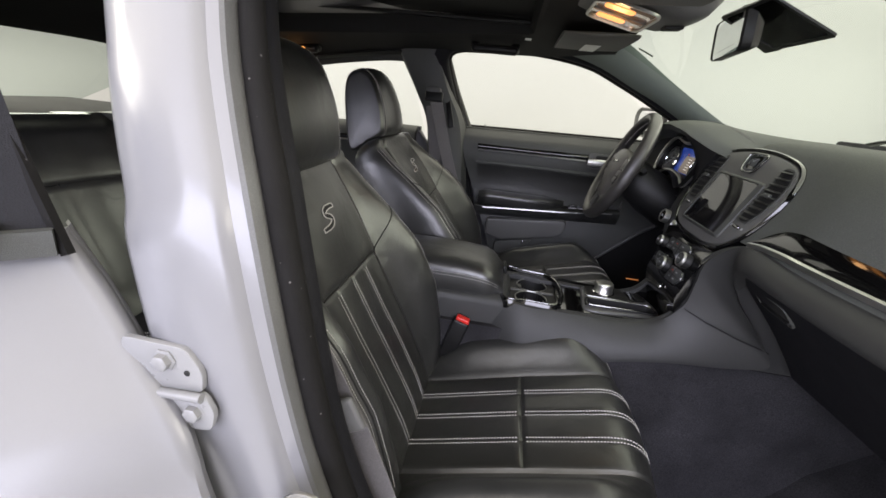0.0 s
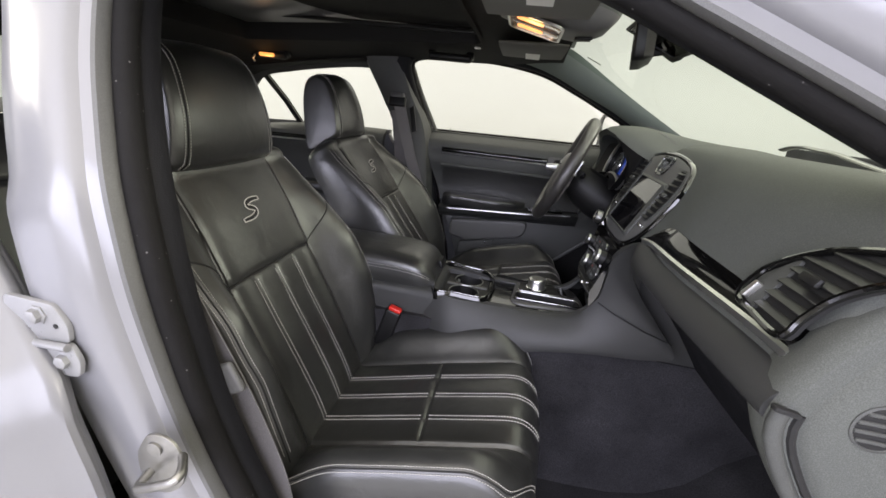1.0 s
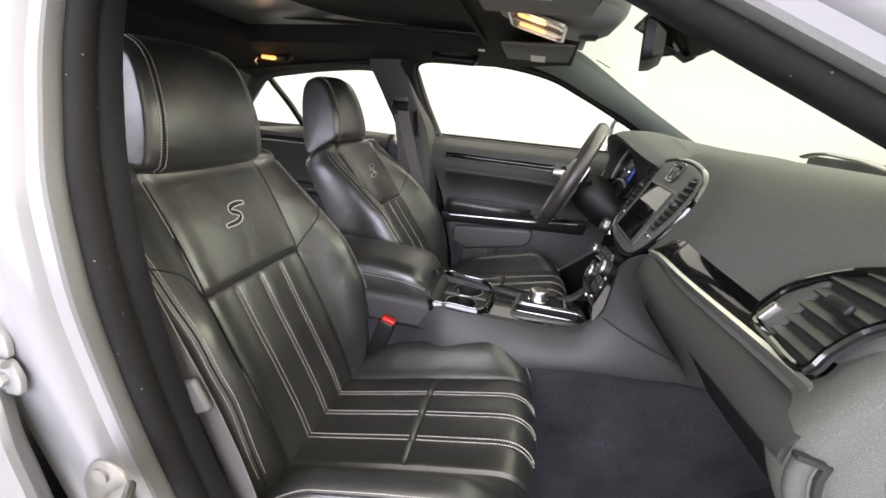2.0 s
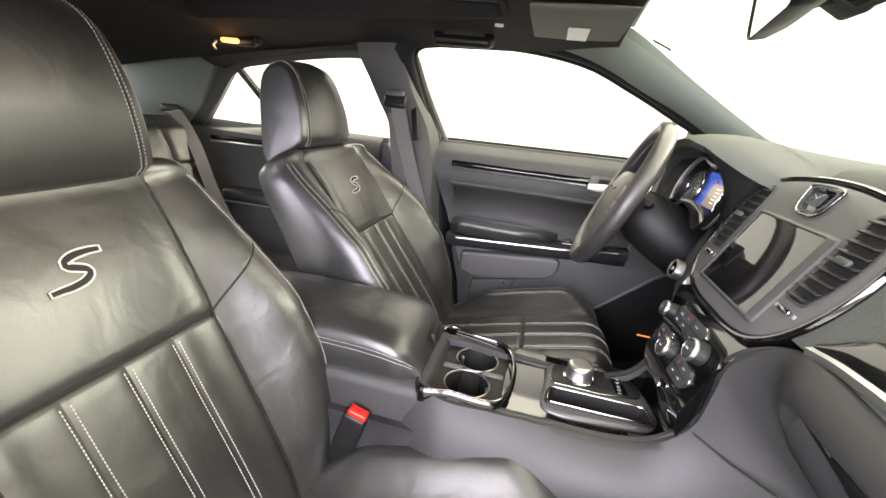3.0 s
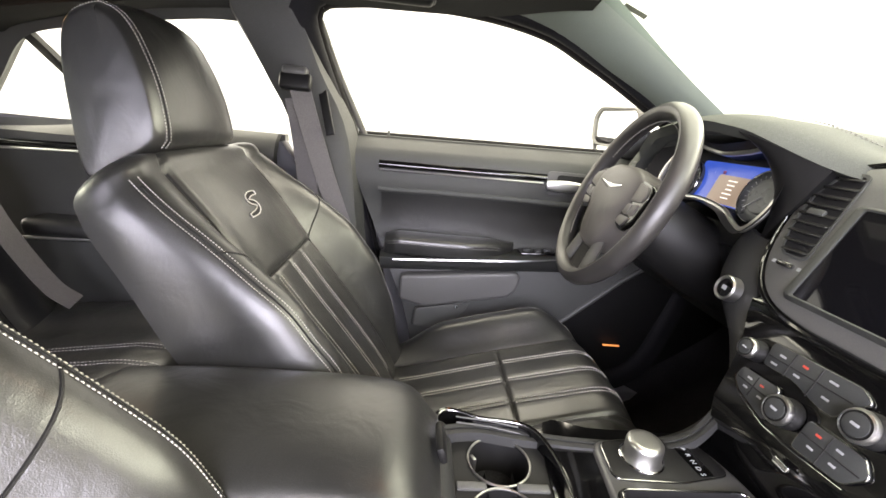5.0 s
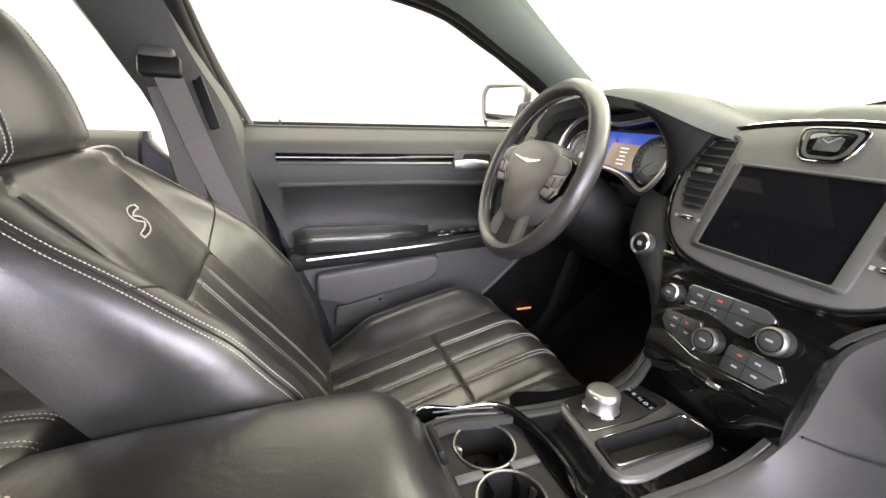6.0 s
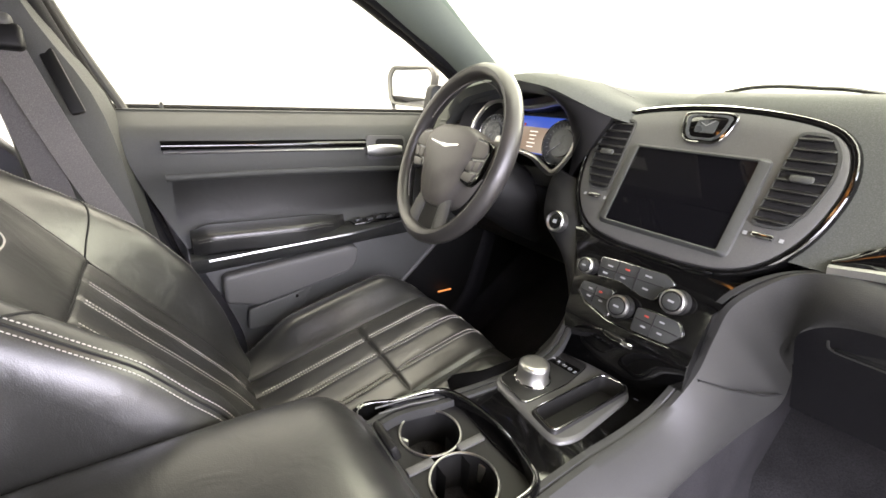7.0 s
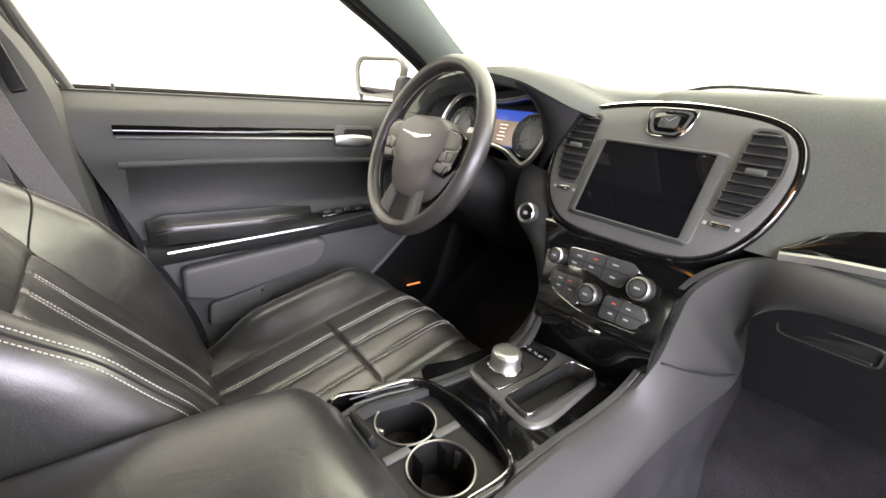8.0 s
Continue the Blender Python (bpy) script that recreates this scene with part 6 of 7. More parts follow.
# shelf that carries the pad and switches, with a satin strip along it
rows = []
for k in range(41):
    t = k / 40
    x = 0.225 + 0.62 * t
    zt_ = 0.785 + 0.037 * t
    yo = 0.682 + 0.030 * smooth(0.6, 1.0, t)
    rows.append([Vector((x, 0.765, zt_)), Vector((x, 0.72, zt_)), Vector((x, yo + 0.008, zt_ - 0.001)), Vector((x, yo, zt_ - 0.008)), Vector((x, yo + 0.004, zt_ - 0.030)), Vector((x, yo + 0.020, zt_ - 0.048)), Vector((x, 0.74, zt_ - 0.062))])
part("door_shelf", solid(rows, lambda p, i, j: p + Vector((0, 0.004, -0.002))), PLASTIC, door)
part("satin_strip", sweep([(0.262 + 0.55 * k / 30, 0.6795 + 0.030 * smooth(0.6, 1.0, k / 30), 0.7745 + 0.036 * k / 30) for k in range(31)], profile=[(-0.0022, -0.0022), (0.0022, -0.0022), (0.0012, 0.0018), (-0.0022, 0.0018)], up=(0, 0, 1)), RING, door, "satin silver strip")
part("switch_plate", rbox((0.70, 0.728, 0.817), (0.15, 0.05, 0.006), 0.002, turn=(0, -3.4, 0)), PIANO, door, "window switch plate")
for k in range(4):
    part("window_switch", rbox((0.645 + 0.030 * k, 0.726 - 0.010 * (k % 2), 0.8195 + 0.0016 * k), (0.018, 0.013, 0.008), 0.002, turn=(0, -8, 0)), BUTTON, door)
# map pocket
pocket_m = Matrix.Translation((0, 0.722, 0)) @ Matrix.Rotation(math.pi / 2, 4, "X")
part("map_pocket", prism(round_poly([(0.285, 0.648), (0.285, 0.722), (0.612, 0.757), (0.634, 0.745), (0.628, 0.702), (0.60, 0.676), (0.36, 0.628)], 0.014, 5), 0.026, pocket_m, 0.010, 4), PLASTIC_GREY, door, "charcoal map pocket panel")
part("pocket_panel", prism(round_poly([(0.33, 0.560), (0.335, 0.618), (0.44, 0.640), (0.50, 0.655), (0.475, 0.600), (0.43, 0.560)], 0.010, 4), 0.016, pocket_m, 0.005, 3), PLASTIC, door, "dark lower pocket wall")
part("bright_stud", lathe([(0.004, 0), (0.004, 0.003), (0.0001, 0.004)], Matrix.Translation((0.456, 0.703, 0.634)) @ Matrix.Rotation(math.pi / 2, 4, "X"), 12), CHROME, door)
# inner handle
part("handle_cup", prism(round_poly([(0.675, 0.985), (0.672, 1.050), (0.79, 1.050), (0.80, 0.99)], 0.014), 0.004, Matrix.Translation((0, 0.7365, 0)) @ Matrix.Rotation(math.pi / 2, 4, "X"), 0.001), PLASTIC_GREY, door, "charcoal handle surround")
# Flat near-black plate for the shade in the cup behind the handle.
part("handle_well", prism(round_poly([(0.70, 1.005), (0.70, 1.042), (0.785, 1.042), (0.785, 1.005)], 0.01), 0.003, Matrix.Translation((0, 0.7325, 0)) @ Matrix.Rotation(math.pi / 2, 4, "X")), SEAM_AND_SHADE, door)
hrow = []
for k in range(17):
    t = k / 16
    r1 = 0.0165 * (0.45 + 0.55 * math.sin(math.pi * clamp(0.15 + 0.7 * t)))
    hrow.append([Vector((0.670 + 0.105 * t, 0.722 + 0.005 * math.cos(a) - 0.004 * math.sin(math.pi * t), 1.012 + r1 * math.sin(a))) for a in [2 * math.pi * j / 12 for j in range(12)]])
part("door_handle", loft(hrow, ring=True, cap=True), SATIN, door, "chrome inner door handle")
part("lock_pin", sweep([(0.22, 0.815, 1.092), (0.22, 0.815, 1.112)], 0.0035, seg=8), PLASTIC, door)
part("glass_wiper", sweep([(0.12 + 0.98 * k / 20, 0.836, 1.098 + 0.02 * k / 20) for k in range(21)], 0.006), RUBBER, door)
# frame of the window along the pillar, pale edge
part("window_frame", sweep([v + Vector((0.012, 0.012, 0)) for v in spline([(0.14, 0.815, 1.09), (0.078, 0.738, 1.237), (0.040, 0.680, 1.35)], 14)], 0.009), VISOR_CLOTH, door, "pale rubber window channel")
part("window_frame", sweep([v + Vector((0.0, 0.016, 0.004)) for v in spline([(0.05, 0.668, 1.378), (0.2, 0.655, 1.393), (0.4, 0.652, 1.398), (0.584, 0.664, 1.378), (0.722, 0.692, 1.330), (0.861, 0.724, 1.272), (1.0, 0.768, 1.20), (1.10, 0.80, 1.12)], 40)], 0.010), RUBBER, door)
# mirror corner trim and outside mirror
part("corner_trim", prism(round_poly([(0.885, 1.10), (1.10, 1.11), (0.93, 1.195), (0.90, 1.19)], 0.015), 0.03, Matrix.Translation((0, 0.80, 0)) @ Matrix.Rotation(math.pi / 2, 4, "X"), 0.004), PLASTIC_DARK, door, "black mirror corner trim")
part("tweeter", lathe([(0.014, 0), (0.012, 0.006), (0.0001, 0.009)], Matrix.Translation((0.945, 0.768, 1.130)) @ Matrix.Rotation(math.pi / 2, 4, "X"), 20), SMOKE_CHROME, door)

mirror = thing("side_mirror", (0.93, 0.95, 1.1), "white door mirror on the driver's side", "car mirror")
mm = facing((0.945, 0.968, 1.190), 0) @ Matrix.Rotation(radians(13), 4, "Y")
MO = round_poly([(-0.112, -0.060), (0.095, -0.066), (0.112, 0.040), (0.092, 0.062), (-0.098, 0.066), (-0.125, 0.034)], 0.030, 6)
part("mirror_rim", loft([[mm @ Vector((x * f, y * f, h)) for x, y in MO] for f, h in ((0.86, 0.0), (0.87, 0.008), (0.95, 0.013), (1.02, 0.005), (1.02, -0.012))], ring=True), PLASTIC_GREY, mirror, "charcoal mirror rim")
for f, h in ((1.0, 0.004), (1.0, -0.03), (0.88, -0.075), (0.55, -0.10), (0.05, -0.105)):
    rows.append([mm @ Vector((x * f, y * f, h)) for x, y in MO])
part("mirror_shell", loft(rows, ring=True, cap=False), PAINT, mirror, "white mirror shell")
part("mirror_glass", prism([(x * 0.91, y * 0.91) for x, y in MO], 0.002, mm @ Matrix.Translation((0, 0, 0.001))), MIRROR, mirror)
part("mirror_arm", rbox((0.985, 0.870, 1.145), (0.05, 0.10, 0.035), 0.012, 3), PAINT, mirror)

# ---- rear doors ----
def rear_panel():
    rows = []
    zs = [0.42 + 0.60 * k / 40 for k in range(41)]
    for k in range(13):
        x = -0.98 + 0.90 * k / 12
        drop = 0.055 * smooth(-0.3, -0.95, x)
        row = [Vector((x, door_y(z) + 0.012, z - 0.0)) for z in zs] + [Vector((x, 0.765, 1.055 - drop * 0.8)), Vector((x, 0.79, 1.072 - drop)), Vector((x, 0.83, 1.070 - drop))]
        rows.append(row)
    return solid(rows, lambda p, i, j: p + Vector((0, 0.03, 0)))


rdoors = [thing("door_2", (-0.5, 0.80, 0.42), "closed black rear door panel with gloss strip", "car door", kind="structure"),
          thing("door_3", (-0.5, -0.80, 0.42), "half-open white rear door with black window trim", "car door", kind="structure")]

# the passenger-side rear door stands half open
OPEN_WAY = Vector((-0.72, -0.694, 0))


def half_open():
    return Matrix.Translation((0.0, -0.83, 0)) @ Matrix.Rotation(radians(44), 4, "Z") @ Matrix.Translation((0.0, 0.83, 0))


mirror_pair(rear_panel, "door_panel", PLASTIC, rdoors)


def rear_strip():
    rows = [[Vector((-0.80 + 0.66 * k / 20, door_y(1.0) + 0.008 - 0.004 * math.sin(math.pi * j / 5), 0.978 + 0.022 * k / 20 + 0.018 * j / 5)) for j in range(6)] for k in range(21)]
    return solid(rows, lambda p, i, j: p + Vector((0, 0.008, 0)))


mirror_pair(rear_strip, "gloss_strip", PIANO, rdoors, "gloss black trim strip")
mirror_pair(lambda: sweep([(-0.80 + 0.66 * k / 20, door_y(1.0) + 0.004, 0.974 + 0.022 * k / 20) for k in range(21)], 0.0035), "satin_line", SATIN, rdoors, "satin silver line")
mirror_pair(lambda: sweep([(-0.75 + 0.60 * k / 20, 0.70, 0.745 + 0.02 * k / 20) for k in range(21)], 0.0045), "satin_strip", SATIN, rdoors)
mirror_pair(lambda: rbox((-0.45, 0.735, 0.775), (0.55, 0.09, 0.05), 0.018, 3), "armrest", LEATHER, rdoors, "padded leather armrest")
# window frames of the rear doors: outline, divider bar
def rear_frame():
    top = spline([(-0.93, 0.835, 1.02), (-0.78, 0.775, 1.16), (-0.66, 0.728, 1.262), (-0.50, 0.705, 1.300), (-0.31, 0.69, 1.330), (-0.15, 0.682, 1.345), (-0.06, 0.70, 1.33), (-0.01, 0.75, 1.235), (0.03, 0.83, 1.07)], 60)
    return sweep(top, profile=[(-0.016, -0.012), (0.012, -0.016), (0.016, 0.012), (-0.012, 0.016)], up=(0, 1, 0.55))


part("window_frame", rear_frame(), PLASTIC, rdoors[0], "black window frame")
part("window_frame", sweep([(-0.040, -0.842, 1.040), (-0.058, -0.838, 1.080), (-0.080, -0.832, 1.125), (-0.12, -0.82, 1.20)], profile=[(-0.004, -0.004), (0.004, -0.004), (0.004, 0.004), (-0.004, 0.004)]), RUBBER, rdoors[1], "black window frame of the half-open door")
part("window_trim", loft([[Vector((-0.045 - 0.35 * (z - 1.04), -0.842 + 0.12 * (z - 1.04), z)) + OPEN_WAY * s for z in (1.04, 1.10, 1.16, 1.22)] for s in (0.0, 0.25, 0.5)]), DARK_TRIM_SHADED_LID, rdoors[1], "dark inner window trim")
part("divider_bar", sweep([(-0.66, 0.735, 1.262), (-0.58, 0.785, 1.15), (-0.52, 0.832, 1.04)], profile=[(-0.012, -0.008), (0.012, -0.008), (0.012, 0.008), (-0.012, 0.008)], up=(0, 1, 0.55)), PLASTIC_DARK, rdoors[0], "black quarter-light divider")


def rear_skin():
    """Outer skin with a slanting, rounded front edge below the window line."""
    rows = []
    for k in range(29):
        z = 0.32 + 0.735 * k / 28
        edge = table(z, (0.30, 0.16), (0.62, 0.135), (0.75, 0.112), (0.87, 0.082), (0.93, 0.032), (1.0, -0.022), (1.06, -0.070))
        y = 0.872 - 0.045 * smooth(0.80, 1.04, z) + 0.008 * smooth(0.7, 0.5, z)
        row = [Vector((edge - 0.006, y - 0.030, z)), Vector((edge + 0.001, y - 0.016, z)), Vector((edge - 0.001, y - 0.005, z)), Vector((edge - 0.008, y, z))]
        row += [Vector((edge - 0.03 - 0.9 * j / 8, y + 0.006, z)) for j in range(9)]
        rows.append(row)
    return solid(rows, lambda p, i, j: p - Vector((0.004, 0.008, 0)))


part("door_skin", rear_skin(), PAINT, rdoors[0], "white painted outer skin")
rows = []
for k in range(29):
    z = 0.32 + 0.735 * k / 28
    edge = table(z, (0.30, 0.16), (0.62, 0.135), (0.75, 0.112), (0.87, 0.082), (0.93, 0.032), (1.0, -0.022), (1.06, -0.070))
    y = -(0.872 - 0.045 * smooth(0.80, 1.04, z) + 0.008 * smooth(0.7, 0.5, z))
    corner = Vector((edge - 0.002, y, z))
    row = [corner + Vector((-0.018, 0.022, 0)), corner + Vector((-0.006, 0.014, 0)), corner + Vector((0.0, 0.006, 0)), corner + Vector((-0.001, -0.002, 0)), corner + OPEN_WAY * 0.012]
    row += [corner + OPEN_WAY * (0.03 + 0.85 * j / 8) + Vector((0.012, -0.012, 0)) * math.sin(math.pi * j / 8) for j in range(9)]
    rows.append(row)
part("door_skin", solid(rows, lambda p, i, j: p + Vector((-0.006, 0.008, 0))), PAINT, rdoors[1], "white painted outer skin")
for o in rdoors[1].children:
    if o.name.startswith(("door_panel", "gloss_strip", "satin", "armrest")):
        o.matrix_basis = half_open()
part("belt_moulding", sweep([(-0.072 - 0.85 * k / 12, 0.838, 1.062 - 0.035 * (k / 12) ** 2) for k in range(13)], profile=[(-0.018, -0.010), (0.018, -0.010), (0.014, 0.010), (-0.014, 0.010)], up=(0, 0, 1)), PLASTIC_GREY, rdoors[0], "dark grey window-line moulding")
part("belt_moulding", sweep([Vector((-0.046, -0.846, 1.053)) + OPEN_WAY * (0.85 * k / 12) + Vector((0, 0, -0.035 * (k / 12) ** 2)) for k in range(13)], profile=[(-0.005, -0.012), (0.005, -0.012), (0.005, 0.012), (-0.005, 0.012)], up=(0, 0, 1)), PLASTIC, rdoors[1], "dark grey window-line moulding")

# black trim between the rear window and the roof lining
def roof_cover():
    rows = []
    for k in range(25):
        x = -0.70 + 0.74 * k / 24
        a = Vector((x, table(x, (-0.70, 0.735), (-0.5, 0.712), (-0.15, 0.690), (0.04, 0.690)), table(x, (-0.70, 1.245), (-0.66, 1.268), (-0.50, 1.306), (-0.31, 1.336), (-0.15, 1.350), (0.04, 1.36))))
        h = head_half(x)
        b = Vector((x, h * 0.985, head_z(x, h) - 0.004))
        rows.append([a.lerp(b, t) + Vector((0, -0.006, -0.006)) * math.sin(math.pi * t) for t in (0, 0.25, 0.5, 0.75, 1)])
    return solid(rows, lambda p, i, j: p + Vector((0, 0.012, 0.012)))


mirror_pair(roof_cover, "roof_edge_trim", HEADLINER, shell, "black trim above the rear window")

# hinges on the near pillar
def leaf(poly, depth, y, bolt):
    return prism(round_poly(poly, 0.007, 4), depth, Matrix.Translation((0, y, 0)) @ Matrix.Rotation(math.pi / 2, 4, "X"), 0.0015)


HINGE_AT = Matrix.Translation((-0.016, 0.035, -0.008))
hinge = part("hinge_leaf", leaf([(0.000, 0.918), (0.005, 0.966), (0.072, 0.964), (0.088, 0.940), (0.086, 0.916), (0.045, 0.912)], 0.006, -0.8415, 0), STEEL, shell[1], "white painted hinge leaf")
hinge_low = part("hinge_leaf", leaf([(0.030, 0.880), (0.030, 0.914), (0.088, 0.916), (0.098, 0.895), (0.092, 0.872), (0.05, 0.868)], 0.006, -0.843, 0), STEEL, shell[1], "white painted hinge leaf")
for bx, bz in ((0.050, 0.948), (0.076, 0.893)):
    hm = Matrix.Translation((bx, -0.847, bz)) @ Matrix.Rotation(math.pi / 2, 4, "X")
    part("bolt", lathe([(0.012, 0), (0.012, 0.002), (0.009, 0.003), (0.0085, 0.009), (0.007, 0.010), (0.0001, 0.010)], hm, 6), STEEL, hinge)
# Thin near-black disc on the leaf, for the shade inside a bolt hole.
part("bolt_hole", lathe([(0.003, 0), (0.003, 0.0006), (0.0001, 0.0007)], Matrix.Translation((0.072, -0.848, 0.937)) @ Matrix.Rotation(math.pi / 2, 4, "X"), 16), SEAM_AND_SHADE, hinge)
part("hinge_pin", sweep([(0.030, -0.850, 0.910), (0.088, -0.852, 0.914)], 0.005, seg=10), STEEL, hinge)
for o in (hinge, hinge_low):
    o.matrix_basis = HINGE_AT
rdoors[1].matrix_basis = HINGE_AT @ rdoors[1].matrix_basis

strike = thing("door_striker", (0.14, -0.82, 0.73), "zinc-plated door striker plate with a loop", "door striker")
part("striker_plate", prism(round_poly([(0.105, 0.690), (0.100, 0.735), (0.122, 0.775), (0.155, 0.772), (0.172, 0.735), (0.160, 0.695), (0.13, 0.676)], 0.016, 4), 0.004, Matrix.Translation((0, -0.836, 0)) @ Matrix.Rotation(math.pi / 2, 4, "X"), 0.001), ZINC, strike)
part("striker_loop", sweep(spline([(0.118, -0.838, 0.712), (0.122, -0.862, 0.712), (0.145, -0.872, 0.728), (0.180, -0.872, 0.748), (0.184, -0.862, 0.752), (0.170, -0.842, 0.750), (0.165, -0.838, 0.748)], 30), 0.0055, seg=10), ZINC, strike)
part("striker_bolt", lathe([(0.010, 0), (0.010, 0.003), (0.006, 0.0035), (0.0001, 0.003)], Matrix.Translation((0.130, -0.840, 0.752)) @ Matrix.Rotation(math.pi / 2, 4, "X"), 16), ZINC, strike)
strike.matrix_basis = Matrix.Translation((0.036, 0.027, 0.030)) @ strike.matrix_basis

# ---- rear bench ----
def bench_x(z):
    return table(z, (0.50, -0.60), (0.60, -0.66), (0.80, -0.745), (0.95, -0.80), (1.03, -0.845), (1.06, -0.88))


def bench_front(y, z):
    f = 0.0
    for c in (-0.38, 0.38):
        d = abs(y - c) / 0.27
        f += 0.035 * (1 - math.cos(min(1, d) * math.pi)) / 2 * (1 if d < 1.3 else 0) - 0.0
        f += groove(abs(y - c) - 0.15, 0.008, 0.008)
    f += 0.02 * smooth(0.16, 0.05, abs(y))
    if 0.60 < z:
        f += groove(z - 0.90, 0.008, 0.006)
    return f - 0.05 * smooth(0.60, 0.70, abs(y)) - 0.03 * smooth(1.02, 1.06, z)


bench = thing("rear_bench", (-0.7, 0, 0.3), "black leather rear bench with two headrests", "car seat")
rows = []
for k in range(61):
    z = 0.50 + 0.56 * k / 60
    rows.append([Vector((bench_x(z) + bench_front(y, z), y, z)) for y in [-0.68 + 1.36 * j / 110 for j in range(111)]])
part("bench_back", solid(rows, lambda p, i, j: Vector((p.x - 0.12, p.y, p.z - 0.01))), LEATHER, bench, "black leather rear backrest")
seams = []
for c in (-0.38, 0.38):
    for d in (-0.15, 0.15):
        seams.append(sweep([(bench_x(z) + bench_front(c + d, z) + 0.0015, c + d, z) for z in [0.53 + 0.49 * k / 30 for k in range(31)]], 0.0022, seg=6))
    seams.append(sweep([(bench_x(0.90) + bench_front(c + 0.15 * k / 10, 0.90) + 0.0015, c + 0.15 * k / 10, 0.90) for k in range(-10, 11)], 0.0022, seg=6))
part("bench_seams", merged(*seams), SEAM_AND_SHADE, bench, "dark sewn seams", kind="stuff")


def bench_top(x, y):
    z = table(x, (-0.72, 0.545), (-0.5, 0.565), (-0.28, 0.60), (-0.20, 0.595), (-0.165, 0.56), (-0.155, 0.50))
    for c in (-0.38, 0.38):
        z += 0.025 * smooth(0.15, 0.24, abs(y - c)) * smooth(0.40, 0.26, abs(y - c)) * 0.7
        for q in (-0.07, 0.0, 0.07):
            z += groove(y - c - q, 0.010, 0.003)
    return z


rows = []
for k in range(41):
    x = -0.74 + 0.585 * k / 40
    rows.append([Vector((x, y, bench_top(x, y))) for y in [-0.69 + 1.38 * j / 110 for j in range(111)]])
bench_cush = part("bench_cushion", solid(rows, lambda p, i, j: Vector((p.x * 0.98, p.y, 0.42))), LEATHER, bench, "black leather rear cushion")
runs = []
for c in (-0.38, 0.38):
    for q in (-0.07, 0.0, 0.07):
        for d in (-0.006, 0.006):
            runs.append(stitch_run([(x, c + q + d, bench_top(x, c + q + d) + 0.0008) for x in [-0.66 + 0.48 * k / 30 for k in range(31)]], lambda t, p: Vector((0, 0, 1)), pitch=0.008))
part("bench_stitching", merged(*runs), THREAD, bench_cush, "pale double stitching", kind="stuff")
for c in (-0.38, 0.38):
    rows = []
    for j in range(25):
        u = -1 + 2 * j / 24
        s = max(0.0, 1 - abs(u) ** 5) ** 0.35 if abs(u) < 1 else 0.02
        s = max(s, 0.03)
        rows.append([Vector((-0.905 + 0.055 * s * math.cos(a) * (1 + 0.1 * math.sin(a)), c + 0.130 * u, 1.066 + 0.062 * (s ** 0.5) * math.sin(a))) for a in [2 * math.pi * k / 28 for k in range(28)]])
    part("rear_headrest", loft(rows, ring=True, cap=True), LEATHER, bench, "black leather rear headrest")
part("bench_support", rbox((-0.47, 0, 0.37), (0.55, 1.30, 0.16), 0.02), PLASTIC_DARK, bench)
tagged(part("parcel_shelf", rbox((-1.35, 0, 1.015), (0.85, 1.40, 0.03), 0.01), HEADLINER), "black cloth parcel shelf", "shelf", kind="structure")

# rear pillars: cloth trim with a seam
def pillar_c():
    front = spline([(-0.98, 0.79, 1.0), (-0.86, 0.755, 1.10), (-0.74, 0.70, 1.235), (-0.66, 0.655, 1.315)], 20)
    rear = spline([(-1.42, 0.63, 1.01), (-1.24, 0.635, 1.11), (-1.11, 0.62, 1.20), (-1.02, 0.58, 1.275)], 20)
    rows = []
    for a, b in zip(front, rear):
        rows.append([a.lerp(b, t) + Vector((0, -0.02 * math.sin(math.pi * t), 0.0)) for t in [k / 14 for k in range(15)]])
    return solid(rows, lambda p, i, j: p + Vector((0, 0.03, 0)))


cpil = [thing("rear_pillar", (-1.0, 0.7, 1.0), "grey green cloth rear pillar trim", "pillar", kind="structure"),
        thing("rear_pillar", (-1.0, -0.7, 1.0), "grey green cloth rear pillar trim", "pillar", kind="structure")]
mirror_pair(pillar_c, "pillar_trim", PILLAR_TRIM, cpil)
mirror_pair(lambda: solid([[a, a.lerp(b, 0.5), b] for a, b in zip(spline([(-0.985, 0.80, 1.0), (-0.87, 0.765, 1.10), (-0.75, 0.715, 1.235), (-0.665, 0.672, 1.315)], 12), spline([(-0.92, 0.82, 1.0), (-0.80, 0.775, 1.12), (-0.68, 0.73, 1.245), (-0.60, 0.70, 1.31)], 12))], lambda p, i, j: p + Vector((0, 0.03, 0))),
            "pillar_edge", PLASTIC, cpil, "dark trim beside the rear window")
mirror_pair(lambda: solid([[a, a.lerp(b, 0.5) + Vector((0, 0.02, 0.02)), b] for a, b in zip(spline([(-1.0, 0.87, 1.03), (-0.80, 0.80, 1.22), (-0.62, 0.72, 1.36)], 12), spline([(-1.50, 0.70, 1.04), (-1.28, 0.68, 1.16), (-1.05, 0.60, 1.33)], 12))], lambda p, i, j: p - Vector((0, 0.012, 0.005))),
            "pillar_skin", PAINT, cpil, "white outer rear pillar")


